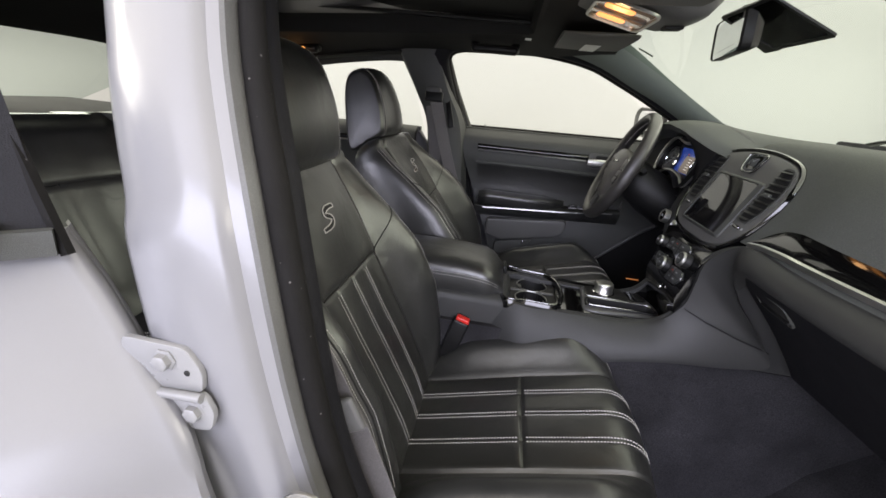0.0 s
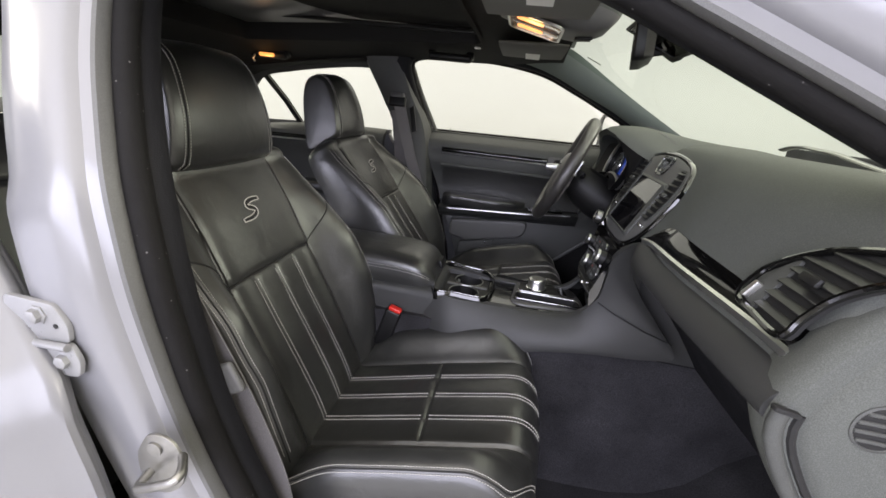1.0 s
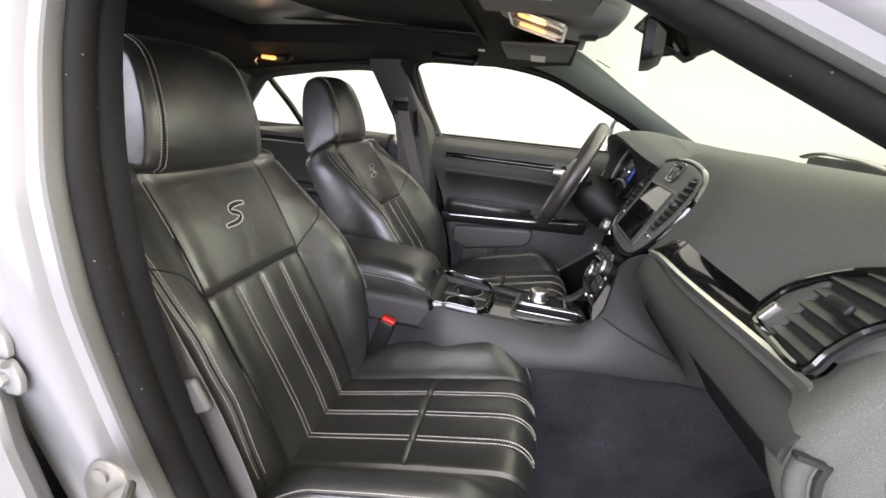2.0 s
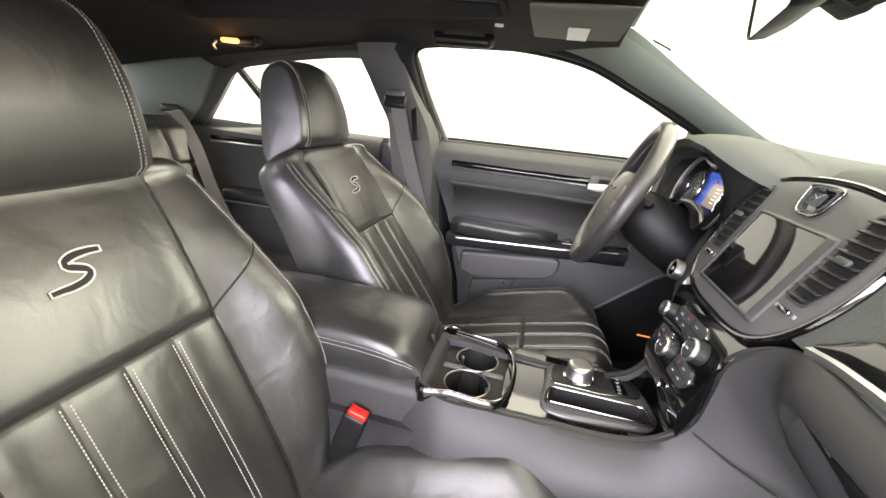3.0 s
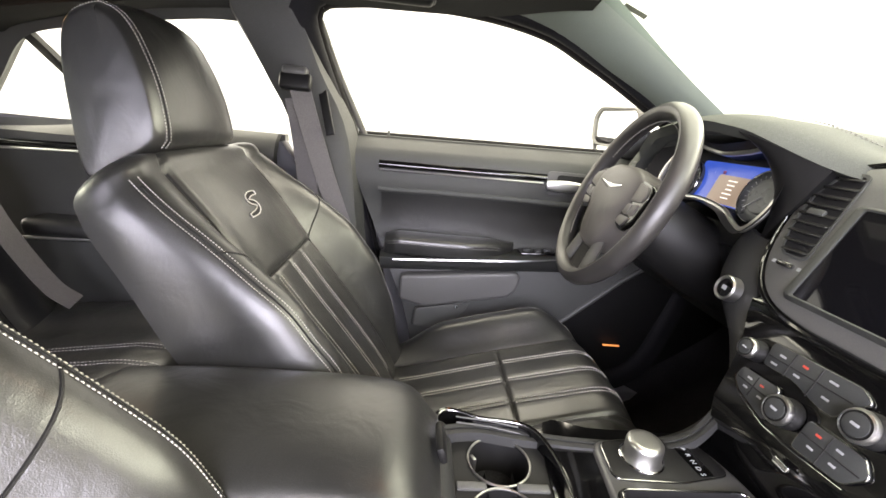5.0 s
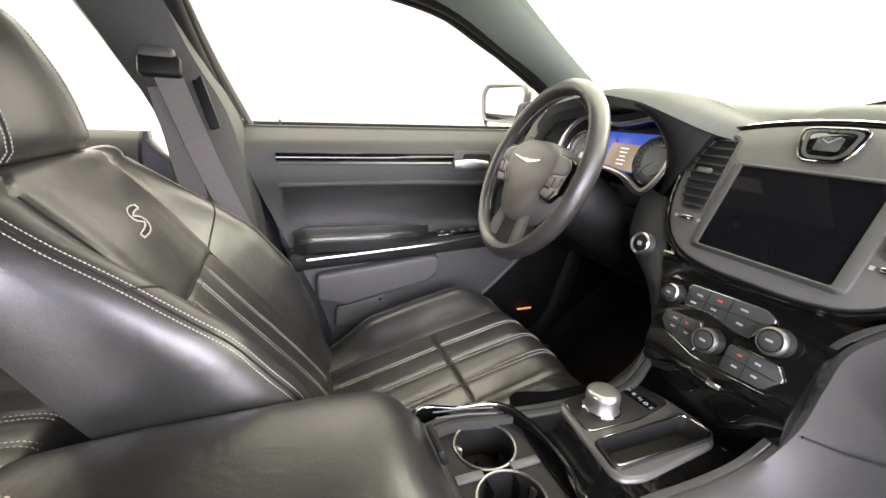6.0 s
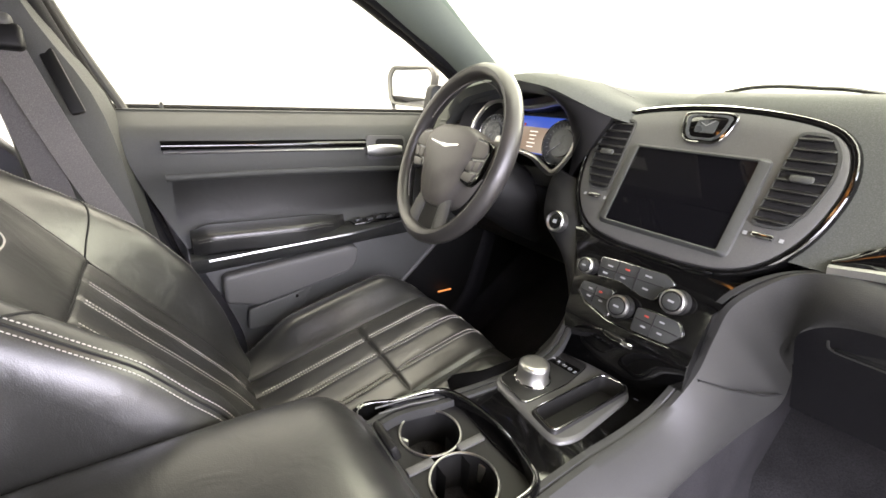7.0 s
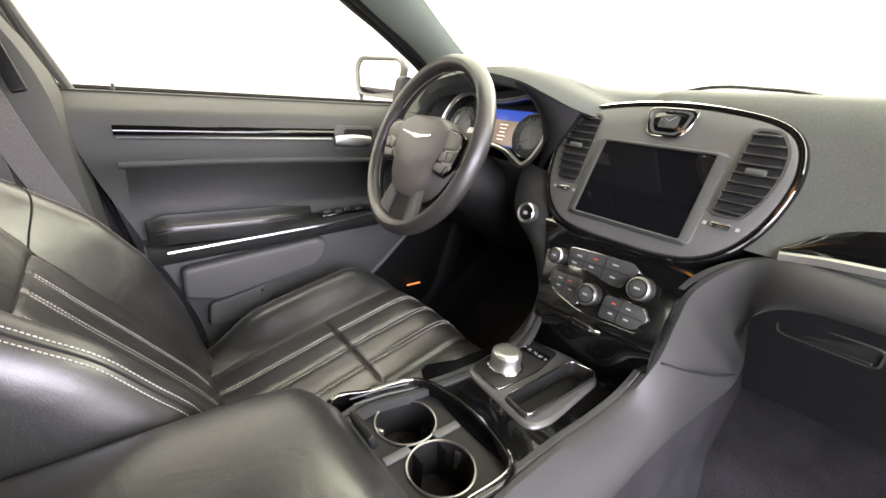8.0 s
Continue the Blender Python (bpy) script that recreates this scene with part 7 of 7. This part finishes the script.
# ---- belts ----
def webbing(points, width, across, name, parent, label="", n=40):
    path = spline(points, n)
    a = Vector(across).normalized()
    rows = []
    for i, p in enumerate(path):
        t = (path[min(i + 1, n - 1)] - path[max(i - 1, 0)]).normalized()
        s = (a - t * a.dot(t)).normalized()
        nn = t.cross(s)
        rows.append([p + s * (width / 2 * q) + nn * 0.0012 * h for q, h in ((-1, 0), (-0.98, 1), (0.98, 1), (1, 0), (0.98, -1), (-0.98, -1))])
    return part(name, loft(rows, ring=True, cap=True), BELT, parent, label)


belt = thing("seat_belt", (0.05, 0.66, 0.5), "grey driver's seat belt hanging on the middle pillar", "seat belt")
webbing([(0.018, 0.642, 1.200), (0.035, 0.640, 1.14), (0.075, 0.655, 1.00), (0.125, 0.664, 0.86), (0.175, 0.668, 0.74), (0.215, 0.672, 0.62), (0.235, 0.678, 0.52)], 0.048, (1, 0.12, 0.1), "webbing", belt)
webbing([(0.000, 0.668, 1.17), (0.02, 0.668, 1.05), (0.05, 0.672, 0.80), (0.06, 0.675, 0.55)], 0.048, (1, 0, 0), "webbing", belt)
part("belt_guide", rbox((0.010, 0.640, 1.205), (0.075, 0.022, 0.040), 0.008, 3, turn=(-18, 0, 0)), PLASTIC_DARK, belt, "black belt guide")
part("guide_cap", rbox((0.008, 0.646, 1.228), (0.060, 0.024, 0.022), 0.008, 3, turn=(-18, 0, 0)), PLASTIC_GREY, belt)
part("latch_plate", rbox((0.196, 0.652, 0.665), (0.012, 0.012, 0.07), 0.003, turn=(0, 20, 0)), CHROME, belt)

near_belt = thing("seat_belt", (0.16, -0.67, 0.5), "grey passenger's seat belt beside the front seat", "seat belt")
webbing([(0.085, -0.672, 0.95), (0.125, -0.668, 0.86), (0.175, -0.664, 0.75), (0.225, -0.664, 0.62), (0.250, -0.668, 0.52)], 0.048, (1, -0.12, 0.1), "webbing", near_belt)
tongue = part("latch_plate", rbox((0.170, -0.682, 0.792), (0.052, 0.012, 0.036), 0.008, 3, turn=(0, 62, 0)), PLASTIC_GREY, near_belt, "grey moulded latch plate")
part("latch_tongue", sweep(spline([(0.158, -0.684, 0.775), (0.156, -0.686, 0.757), (0.168, -0.686, 0.736), (0.172, -0.685, 0.748)], 16), 0.0022, seg=8), CHROME, tongue, "bright bent latch tongue")

rbelt = thing("seat_belt", (-0.9, 0.6, 0.6), "grey rear seat belt over the bench", "seat belt")
webbing([(-0.955, 0.705, 1.070), (-0.88, 0.665, 1.062), (-0.765, 0.620, 0.965), (-0.675, 0.60, 0.80), (-0.59, 0.60, 0.66), (-0.54, 0.61, 0.61)], 0.048, (0.2, 1, 0.3), "webbing", rbelt)
part("belt_guide", rbox((-0.955, 0.715, 1.075), (0.07, 0.06, 0.03), 0.010, 3, turn=(-20, 0, 25)), PLASTIC_DARK, rbelt, "black belt guide on the pillar")
part("latch_plate", rbox((-0.70, 0.602, 0.80), (0.016, 0.05, 0.03), 0.004, turn=(0, 25, 0)), PLASTIC_DARK, rbelt, "black latch plate")

buckle = thing("belt_buckle", (0.27, -0.14, 0.5), "black belt buckle with a red release button", "belt buckle")
part("buckle_body", rbox((0.262, -0.152, 0.610), (0.044, 0.028, 0.12), 0.007, 3, turn=(0, 16, 0)), PLASTIC_DARK, buckle)
part("release_button", rbox((0.280, -0.152, 0.668), (0.036, 0.021, 0.016), 0.004, 3, turn=(0, 16, 0)), RED, buckle, "red release button")
copy_thing(buckle, pose(0.27, 0.118, 0.49))

# ---- overhead ----
lampbox = thing("overhead_console", (0.56, YC, 1.43), "grey overhead console with lit warm map lamps", "lamp")
rows = []
for x, low, half in ((0.432, 1.446, 0.085), (0.445, 1.439, 0.104), (0.470, 1.432, 0.116), (0.535, 1.4165, 0.120), (0.600, 1.401, 0.118), (0.630, 1.397, 0.114), (0.665, 1.400, 0.106), (0.695, 1.412, 0.092), (0.715, 1.436, 0.070)):
    row = []
    for k in range(33):
        u = -1 + 2 * k / 32
        row.append(Vector((x, YC + half * u, low + (1.452 - low) * abs(u) ** 7 + 0.003 * u * u)))
    rows.append(row)
part("console_shell", solid(rows, lambda p, i, j: Vector((p.x, p.y, 1.456))), PLASTIC_GREY, lampbox, "charcoal lamp housing")
pod_m = Matrix.Translation((0.533, YC, 1.4160)) @ Matrix.Rotation(radians(13.3), 4, "Y") @ Matrix.Rotation(math.pi, 4, "X")
part("lens_frame", ring_solid(rect_poly(0.136, 0.196, 0.030, 6), rect_poly(0.124, 0.184, 0.025, 6), 0.005, pod_m), SATIN, lampbox, "bright lens frame")
for y in (-0.046, 0.046):
    lens = part("map_lens", prism(rect_poly(0.122, 0.088, 0.020, 5), 0.003, pod_m @ Matrix.Translation((0, y, -0.001)), 0.001), LAMP_LENS, lampbox, "clear map lamp lens")
    part("bulb", prism(rect_poly(0.066, 0.034, 0.012, 4), 0.0016, pod_m @ Matrix.Translation((-0.012, y, 0.0018))), LAMP_WARM, lens, "glowing warm bulb")
part("lens_divider", prism(rect_poly(0.120, 0.006, 0.002), 0.004, pod_m, 0.001), PLASTIC_GREY, lampbox)
part("sunroof_switch", rbox((0.648, YC, 1.3965), (0.040, 0.034, 0.008), 0.003, 3, turn=(0, -4, 0)), PLASTIC_DARK, lampbox)


def visor(sign):
    v = thing("sun_visor", (0.55, 0.36 * sign, 1.42), "folded grey cloth sun visor with a warning label", "sun visor", "sun visors")
    rows = []
    for k in range(17):
        t = k / 16
        x = 0.435 + 0.20 * t
        r = 0.011 * (0.55 + 0.45 * math.sin(math.pi * clamp(0.1 + 0.8 * t)))
        rows.append([Vector((x, sign * (0.335 + 0.155 * math.cos(a) * (abs(math.cos(a)) ** -0.6 if abs(math.cos(a)) > 0.05 else 1)), 1.404 + 0.004 * t + r * math.sin(a))) for a in [2 * math.pi * j / 28 for j in range(28)]])
    part("visor_pad", loft(rows, ring=True, cap=True), VISOR_CLOTH, v)
    part("visor_label", rbox((0.537, sign * 0.385, 1.3945), (0.046, 0.135, 0.0012), 0), LABEL_WHITE, v, "white warning label with unreadable print")
    return v


visor(1)
visor(-1)
rear_mirror = thing("rear_view_mirror", (0.80, 0.0, 1.42), "black interior rear-view mirror on the windscreen", "car mirror")
rm = facing((0.770, -0.006, 1.390), -6) @ Matrix.Rotation(radians(-11), 4, "Y")
RO = round_poly([(-0.125, -0.040), (0.125, -0.040), (0.128, 0.044), (-0.128, 0.044)], 0.022, 5)
rows = []
for f, h in ((0.93, 0.0), (0.97, 0.004), (1.0, 0.0), (0.98, -0.018), (0.75, -0.038), (0.05, -0.042)):
    rows.append([rm @ Vector((x * f, y * (f if f > 0.5 else 0.05), h)) for x, y in RO])
part("mirror_shell", loft(rows, ring=True), PLASTIC_DARK, rear_mirror)
part("mirror_glass", prism([(x * 0.945, y * 0.93) for x, y in RO], 0.002, rm @ Matrix.Translation((0, 0, -0.0005))), MIRROR, rear_mirror)
part("mirror_arm", sweep([(0.785, -0.006, 1.388), (0.81, -0.006, 1.384), (0.845, -0.006, 1.392)], 0.011, seg=12), PLASTIC_DARK, rear_mirror)
part("mirror_foot", rbox((0.842, -0.006, 1.392), (0.020, 0.060, 0.075), 0.008, 3, turn=(0, -62, 0)), PLASTIC_DARK, rear_mirror, "black mirror foot on the glass")
shade = thing("windscreen_shade_patch", (0.80, YC, 1.39), "dotted grey shade patch round the mirror foot", "windscreen")
patch_m = Matrix.Translation((0.800, -0.116, 1.396)) @ Matrix.Rotation(radians(23.3), 4, "Y")
part("patch_border", ring_solid(rect_poly(0.136, 0.192, 0.010), rect_poly(0.120, 0.174, 0.008), 0.004, patch_m), PLASTIC_DARK, shade, "black printed border")
part("patch_field", prism(rect_poly(0.121, 0.175, 0.008), 0.001, patch_m @ Matrix.Translation((0, 0, 0.001))), GLASS_DOTTED, shade, "finely dotted grey field").visible_shadow = False


def grab(x, y, z, lit):
    g = thing("grab_handle", (x, y, z), "folded black grab handle" + (" with a lit reading lamp" if lit else ""), "grab handle")
    part("handle_bar", rbox((x, y - 0.012, z - 0.022), (0.165, 0.030, 0.026), 0.011, 3, turn=(-30, 0, 0)), PLASTIC_DARK, g)
    for dx in (-0.072, 0.072):
        part("handle_foot", rbox((x + dx, y, z - 0.012), (0.03, 0.034, 0.026), 0.008, 3, turn=(-30, 0, 0)), PLASTIC_DARK, g)
    if lit:
        part("reading_lamp", rbox((x + 0.01, y - 0.040, z - 0.026), (0.062, 0.012, 0.012), 0.003, turn=(-30, 0, 0)), LAMP_WARM, g, "lit warm reading lamp")
        part("coat_hook", sweep([(x - 0.045, y - 0.035, z - 0.03), (x - 0.045, y - 0.050, z - 0.045), (x - 0.045, y - 0.038, z - 0.055)], 0.004), SATIN, g)
    return g


grab(0.235, 0.545, 1.405, False)
grab(-0.52, 0.56, 1.352, True)
tagged(part("roof_sensor", rbox((0.345, 0.44, 1.412), (0.022, 0.010, 0.006), 0.002, turn=(-12, 0, 0)), LABEL_WHITE), "small pale clip on the headliner edge", "clip")
tagged(part("screen_sticker", rbox((0.760, 0.590, 1.424), (0.055, 0.030, 0.001), 0, turn=(0, 24, -12)), VISOR_CLOTH), "small pale sticker on the windscreen", "sticker")

# ---- dashboard ends ----
endcap = thing("dashboard_end", (0.95, -0.73, 0.85), "grained dark grey dashboard end panel with a round grille", "dashboard")
EC = spline([(0.864, 0.882, 0), (0.838, 0.932, 0), (0.838, 0.972, 0), (0.856, 1.014, 0), (0.886, 1.066, 0), (0.925, 1.110, 0), (0.98, 1.145, 0), (1.10, 1.16, 0), (1.18, 1.10, 0), (1.18, 0.85, 0), (1.10, 0.72, 0), (0.985, 0.755, 0), (0.905, 0.828, 0)], 70, closed=True)
em = Matrix.Translation((0, -0.728, 0)) @ Matrix.Rotation(math.pi / 2, 4, "X")
emid = Vector((1.01, 0.95, 0))
rows = []
for f, h in ((0.90, -0.06), (0.985, -0.02), (1.0, 0.0), (0.985, 0.012), (0.95, 0.018), (0.83, 0.019), (0.80, 0.025), (0.75, 0.029), (0.4, 0.030), (0.02, 0.031)):
    rows.append([em @ (emid + (p - emid) * f + Vector((0, 0, h))) for p in EC])
part("end_panel", loft(rows, ring=True, cap=True), DASH_PAD, endcap)
# hinged flap along the panel's front edge, with its notch and seam
edge_pts = [p for p in EC if p.x < 0.93 and 0.79 < p.y < 0.966]
edge_pts.sort(key=lambda p: -p.y)
part("flap", sweep([em @ (emid + (p - emid) * 0.955 + Vector((0, 0, 0.016))) for p in edge_pts], profile=[(0.009 * math.cos(a), 0.007 * math.sin(a)) for a in [2 * math.pi * k / 12 for k in range(12)]], up=(0, 1, 0)), PLASTIC, endcap, "dark grey flap along the edge")
part("flap_groove", sweep([em @ (emid + (p - emid) * 0.865 + Vector((0, 0, 0.0185))) for p in edge_pts], 0.0045, seg=8), SEAM_AND_SHADE, endcap)
part("flap_notch", rbox((0.845, -0.748, 0.966), (0.026, 0.010, 0.006), 0.002, turn=(0, 10, 0)), SEAM_AND_SHADE, endcap)
sv = em @ Matrix.Translation((0.921, 0.972, 0.0285)) @ Matrix.Diagonal((0.74, 0.74, 1, 1))
# Solid dark disc painted for the shade behind the grille bars.
part("grille_well", lathe([(0.033, -0.004), (0.033, 0.0015), (0.030, 0.002), (0.0001, 0.002)], sv, 36), SEAM_AND_SHADE, endcap)
part("grille_rim", lathe([(0.036, -0.006), (0.036, 0.002), (0.033, 0.003), (0.0315, 0.0015)], sv, 36), PLASTIC, endcap)
for k in range(4):
    y = -0.020 + 0.0135 * k
    part("grille_bar", rbox((0, 0, 0), (2 * math.sqrt(0.032 ** 2 - y * y), 0.0055, 0.004), 0.001, 1), PLASTIC, endcap).matrix_basis = endcap.matrix_basis.inverted() @ sv @ Matrix.Translation((0, y, 0.002))
for c in endcap.children:
    if c.name.startswith("grille_bar"):
        c.matrix_parent_inverse = Matrix.Identity(4)

svent = thing("side_air_vent", (0.89, -0.62, 1.03), "side air vent with slats in a chrome arch", "air vent")
vm = facing((0.866, -0.68, 1.05), 26)
VP = [(-0.078, -0.026), (-0.077, 0.014), (-0.050, 0.046), (-0.013, 0.070), (0.042, 0.089), (0.082, 0.097), (0.086, 0.082), (0.068, 0.065), (0.048, 0.047), (0.032, 0.023), (0.025, -0.006), (0.022, -0.032), (-0.030, -0.032)]
VO = spline([(x, y, 0) for x, y in VP], 60, closed=True)


def chord(y):
    """Left and right edge of the vent's outline at height y."""
    xs = []
    for a, b in zip(VO, VO[1:] + VO[:1]):
        if (a.y - y) * (b.y - y) < 0:
            xs.append(a.x + (b.x - a.x) * (y - a.y) / (b.y - a.y))
    return (min(xs), max(xs)) if len(xs) > 1 else (0, 0)


# Near-black plate stands in for the vent's shaded depth.
part("vent_well", prism([(p.x, p.y) for p in VO], 0.006, vm), SEAM_AND_SHADE, svent)
part("vent_rim", sweep([vm @ Vector((p.x, p.y, 0.010)) for p in VO], 0.0045, closed=True), PIANO, svent, "gloss black rim")
part("vent_chrome", sweep([vm @ Vector((p.x * 1.05, p.y * 1.05, 0.009)) for p in VO[0:30]], 0.0018), CHROME, svent, "chrome arch line")
for k in range(7):
    y = -0.018 + 0.0175 * k
    lo, hi = chord(y)
    lo = max(lo, -0.044)
    slat = part("vent_slat", rbox((0, 0, 0), (max(0.01, hi - lo - 0.004), 0.012, 0.0024), 0.0008, 1), VENT_BLACK, svent)
    slat.matrix_basis = vm @ Matrix.Translation(((lo + hi) / 2, y, 0.010)) @ Matrix.Rotation(radians(-35), 4, "X")
part("vent_cheek", prism(round_poly([(-0.074, -0.024), (-0.073, 0.010), (-0.048, 0.042), (-0.040, 0.046), (-0.040, -0.028)], 0.004, 3), 0.010, vm, 0.001), PLASTIC, svent, "grey plate beside the slats")
part("vent_knob", rbox((0, 0, 0), (0.030, 0.012, 0.008), 0.0035), PLASTIC_DARK, svent).matrix_basis = vm @ Matrix.Translation((0.001, 0.031, 0.018))
part("vent_wheel", prism(rect_poly(0.008, 0.024, 0.003), 0.010, vm @ Matrix.Translation((-0.062, -0.012, 0.008)) @ Matrix.Rotation(radians(-10), 4, "Z"), 0.002), SATIN, svent, "silver vent thumb wheel")

dvent = thing("side_air_vent", (0.88, 0.64, 1.05), "driver's side air vent with dark slats", "air vent")
dm = facing((0.882, 0.640, 1.075), 20)
# Dark plate drawn for the shade behind these slats.
part("vent_well", prism(round_poly([(-0.06, -0.03), (0.05, -0.028), (0.06, 0.02), (-0.03, 0.035)], 0.015), 0.003, dm), SEAM_AND_SHADE, dvent)
for k in range(5):
    part("vent_slat", rbox((0, 0, 0), (0.10, 0.007, 0.003), 0.001, 1), PLASTIC, dvent).matrix_basis = dvent.matrix_basis.inverted() @ dm @ Matrix.Translation((0.0, -0.020 + 0.011 * k, 0.006)) @ Matrix.Rotation(radians(-30), 4, "X")
for c in dvent.children:
    if c.name.startswith("vent_slat"):
        c.matrix_parent_inverse = Matrix.Identity(4)
tagged(part("foot_lamp", rbox((0.98, 0.756, 0.514), (0.055, 0.008, 0.003), 0.001), FOOT_LAMP), "small amber courtesy lamp low in the footwell", "lamp")
tagged(part("wiper", sweep(spline([(1.215, 0.104, 1.200), (1.212, 0.060, 1.209), (1.21, 0.010, 1.212), (1.21, -0.05, 1.209), (1.21, -0.10, 1.206), (1.215, -0.20, 1.190), (1.22, -0.36, 1.170)], 30), profile=[(0.012 * math.cos(a), 0.0045 * math.sin(a)) for a in [2 * math.pi * k / 12 for k in range(12)]]), PIANO), "gloss black windscreen wiper at the screen's foot", "wiper")

# ---- outer body that closes the car in front and behind ----
def arch_low(x, axle):
    """Lower edge of the body skin, cut round a wheel."""
    d = abs(x - axle)
    return 0.26 + (math.sqrt(0.385 ** 2 - d * d) + 0.09 if d < 0.385 else 0.0)


def front_wing():
    rows = []
    for k in range(45):
        x = 1.19 + 1.72 * k / 44
        half = 0.872 - 0.13 * smooth(2.3, 2.91, x) ** 2
        top = 1.055 - 0.125 * clamp((x - 1.5) / 1.4)
        low = min(arch_low(x, 1.98), top - 0.1)
        row = [Vector((x, half + 0.012 * math.sin(math.pi * j / 9), low + (top - 0.03 - low) * j / 9)) for j in range(10)]
        row += [Vector((x, half - 0.018, top - 0.006)), Vector((x, half - 0.06, top + 0.004)), Vector((x, half - 0.13, top + 0.012))]
        rows.append(row)
    return solid(rows, lambda p, i, j: p - Vector((0, 0.012, 0.006)))


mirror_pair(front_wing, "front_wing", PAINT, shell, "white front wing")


def nose():
    rows = []
    for k in range(21):
        v = -1 + 2 * k / 20
        x = 2.96 - 0.10 * abs(v) ** 3
        rows.append([Vector((x - 0.05 * smooth(0.75, 0.93, z) + 0.02 * math.sin(math.pi * (z - 0.25) / 0.68), 0.745 * v, z)) for z in [0.25 + 0.68 * j / 10 for j in range(11)]])
    return solid(rows, lambda p, i, j: p - Vector((0.03, 0, 0)))


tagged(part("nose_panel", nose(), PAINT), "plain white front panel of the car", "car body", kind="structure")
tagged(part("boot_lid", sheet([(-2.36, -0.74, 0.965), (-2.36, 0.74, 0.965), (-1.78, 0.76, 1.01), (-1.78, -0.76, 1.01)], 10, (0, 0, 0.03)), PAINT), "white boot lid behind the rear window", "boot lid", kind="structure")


def build_wheel():
    w = thing("car_wheel", (0, 0, 0), "black tyre on a silver five-spoke wheel", "wheel", "road wheels")
    lay = Matrix.Rotation(math.pi / 2, 4, "X")
    part("tyre", lathe([(0.235, -0.105), (0.30, -0.112), (0.338, -0.100), (0.350, -0.070), (0.350, 0.070), (0.338, 0.100), (0.30, 0.112), (0.235, 0.105)], lay, 48), RUBBER, w)
    part("rim", lathe([(0.236, -0.10), (0.238, 0.10), (0.225, 0.104), (0.215, 0.090), (0.205, 0.0), (0.05, -0.02), (0.001, -0.02)], lay, 48), SATIN, w, "silver wheel rim")
    for k in range(5):
        a = math.pi / 2 + 2 * math.pi * k / 5
        blade = prism(round_poly([(0.03, -0.030), (0.215, -0.020), (0.215, 0.020), (0.03, 0.030)], 0.006, 2), 0.022, lay @ Matrix.Rotation(a, 4, "Z") @ Matrix.Translation((0, 0, 0.060)), 0.004)
        part("spoke", blade, SATIN, w)
    part("hub_cap", lathe([(0.045, 0.055), (0.045, 0.086), (0.035, 0.092), (0.001, 0.093)], lay, 24), SATIN, w)
    return w


road_wheel = build_wheel()
for x, y, turn in ((1.98, 0.775, 180), (-1.25, -0.775, 0), (-1.25, 0.775, 180)):
    copy_thing(road_wheel, pose(x, y, 0.35, 0, 0, turn))
road_wheel.matrix_basis = pose(1.98, -0.775, 0.35)
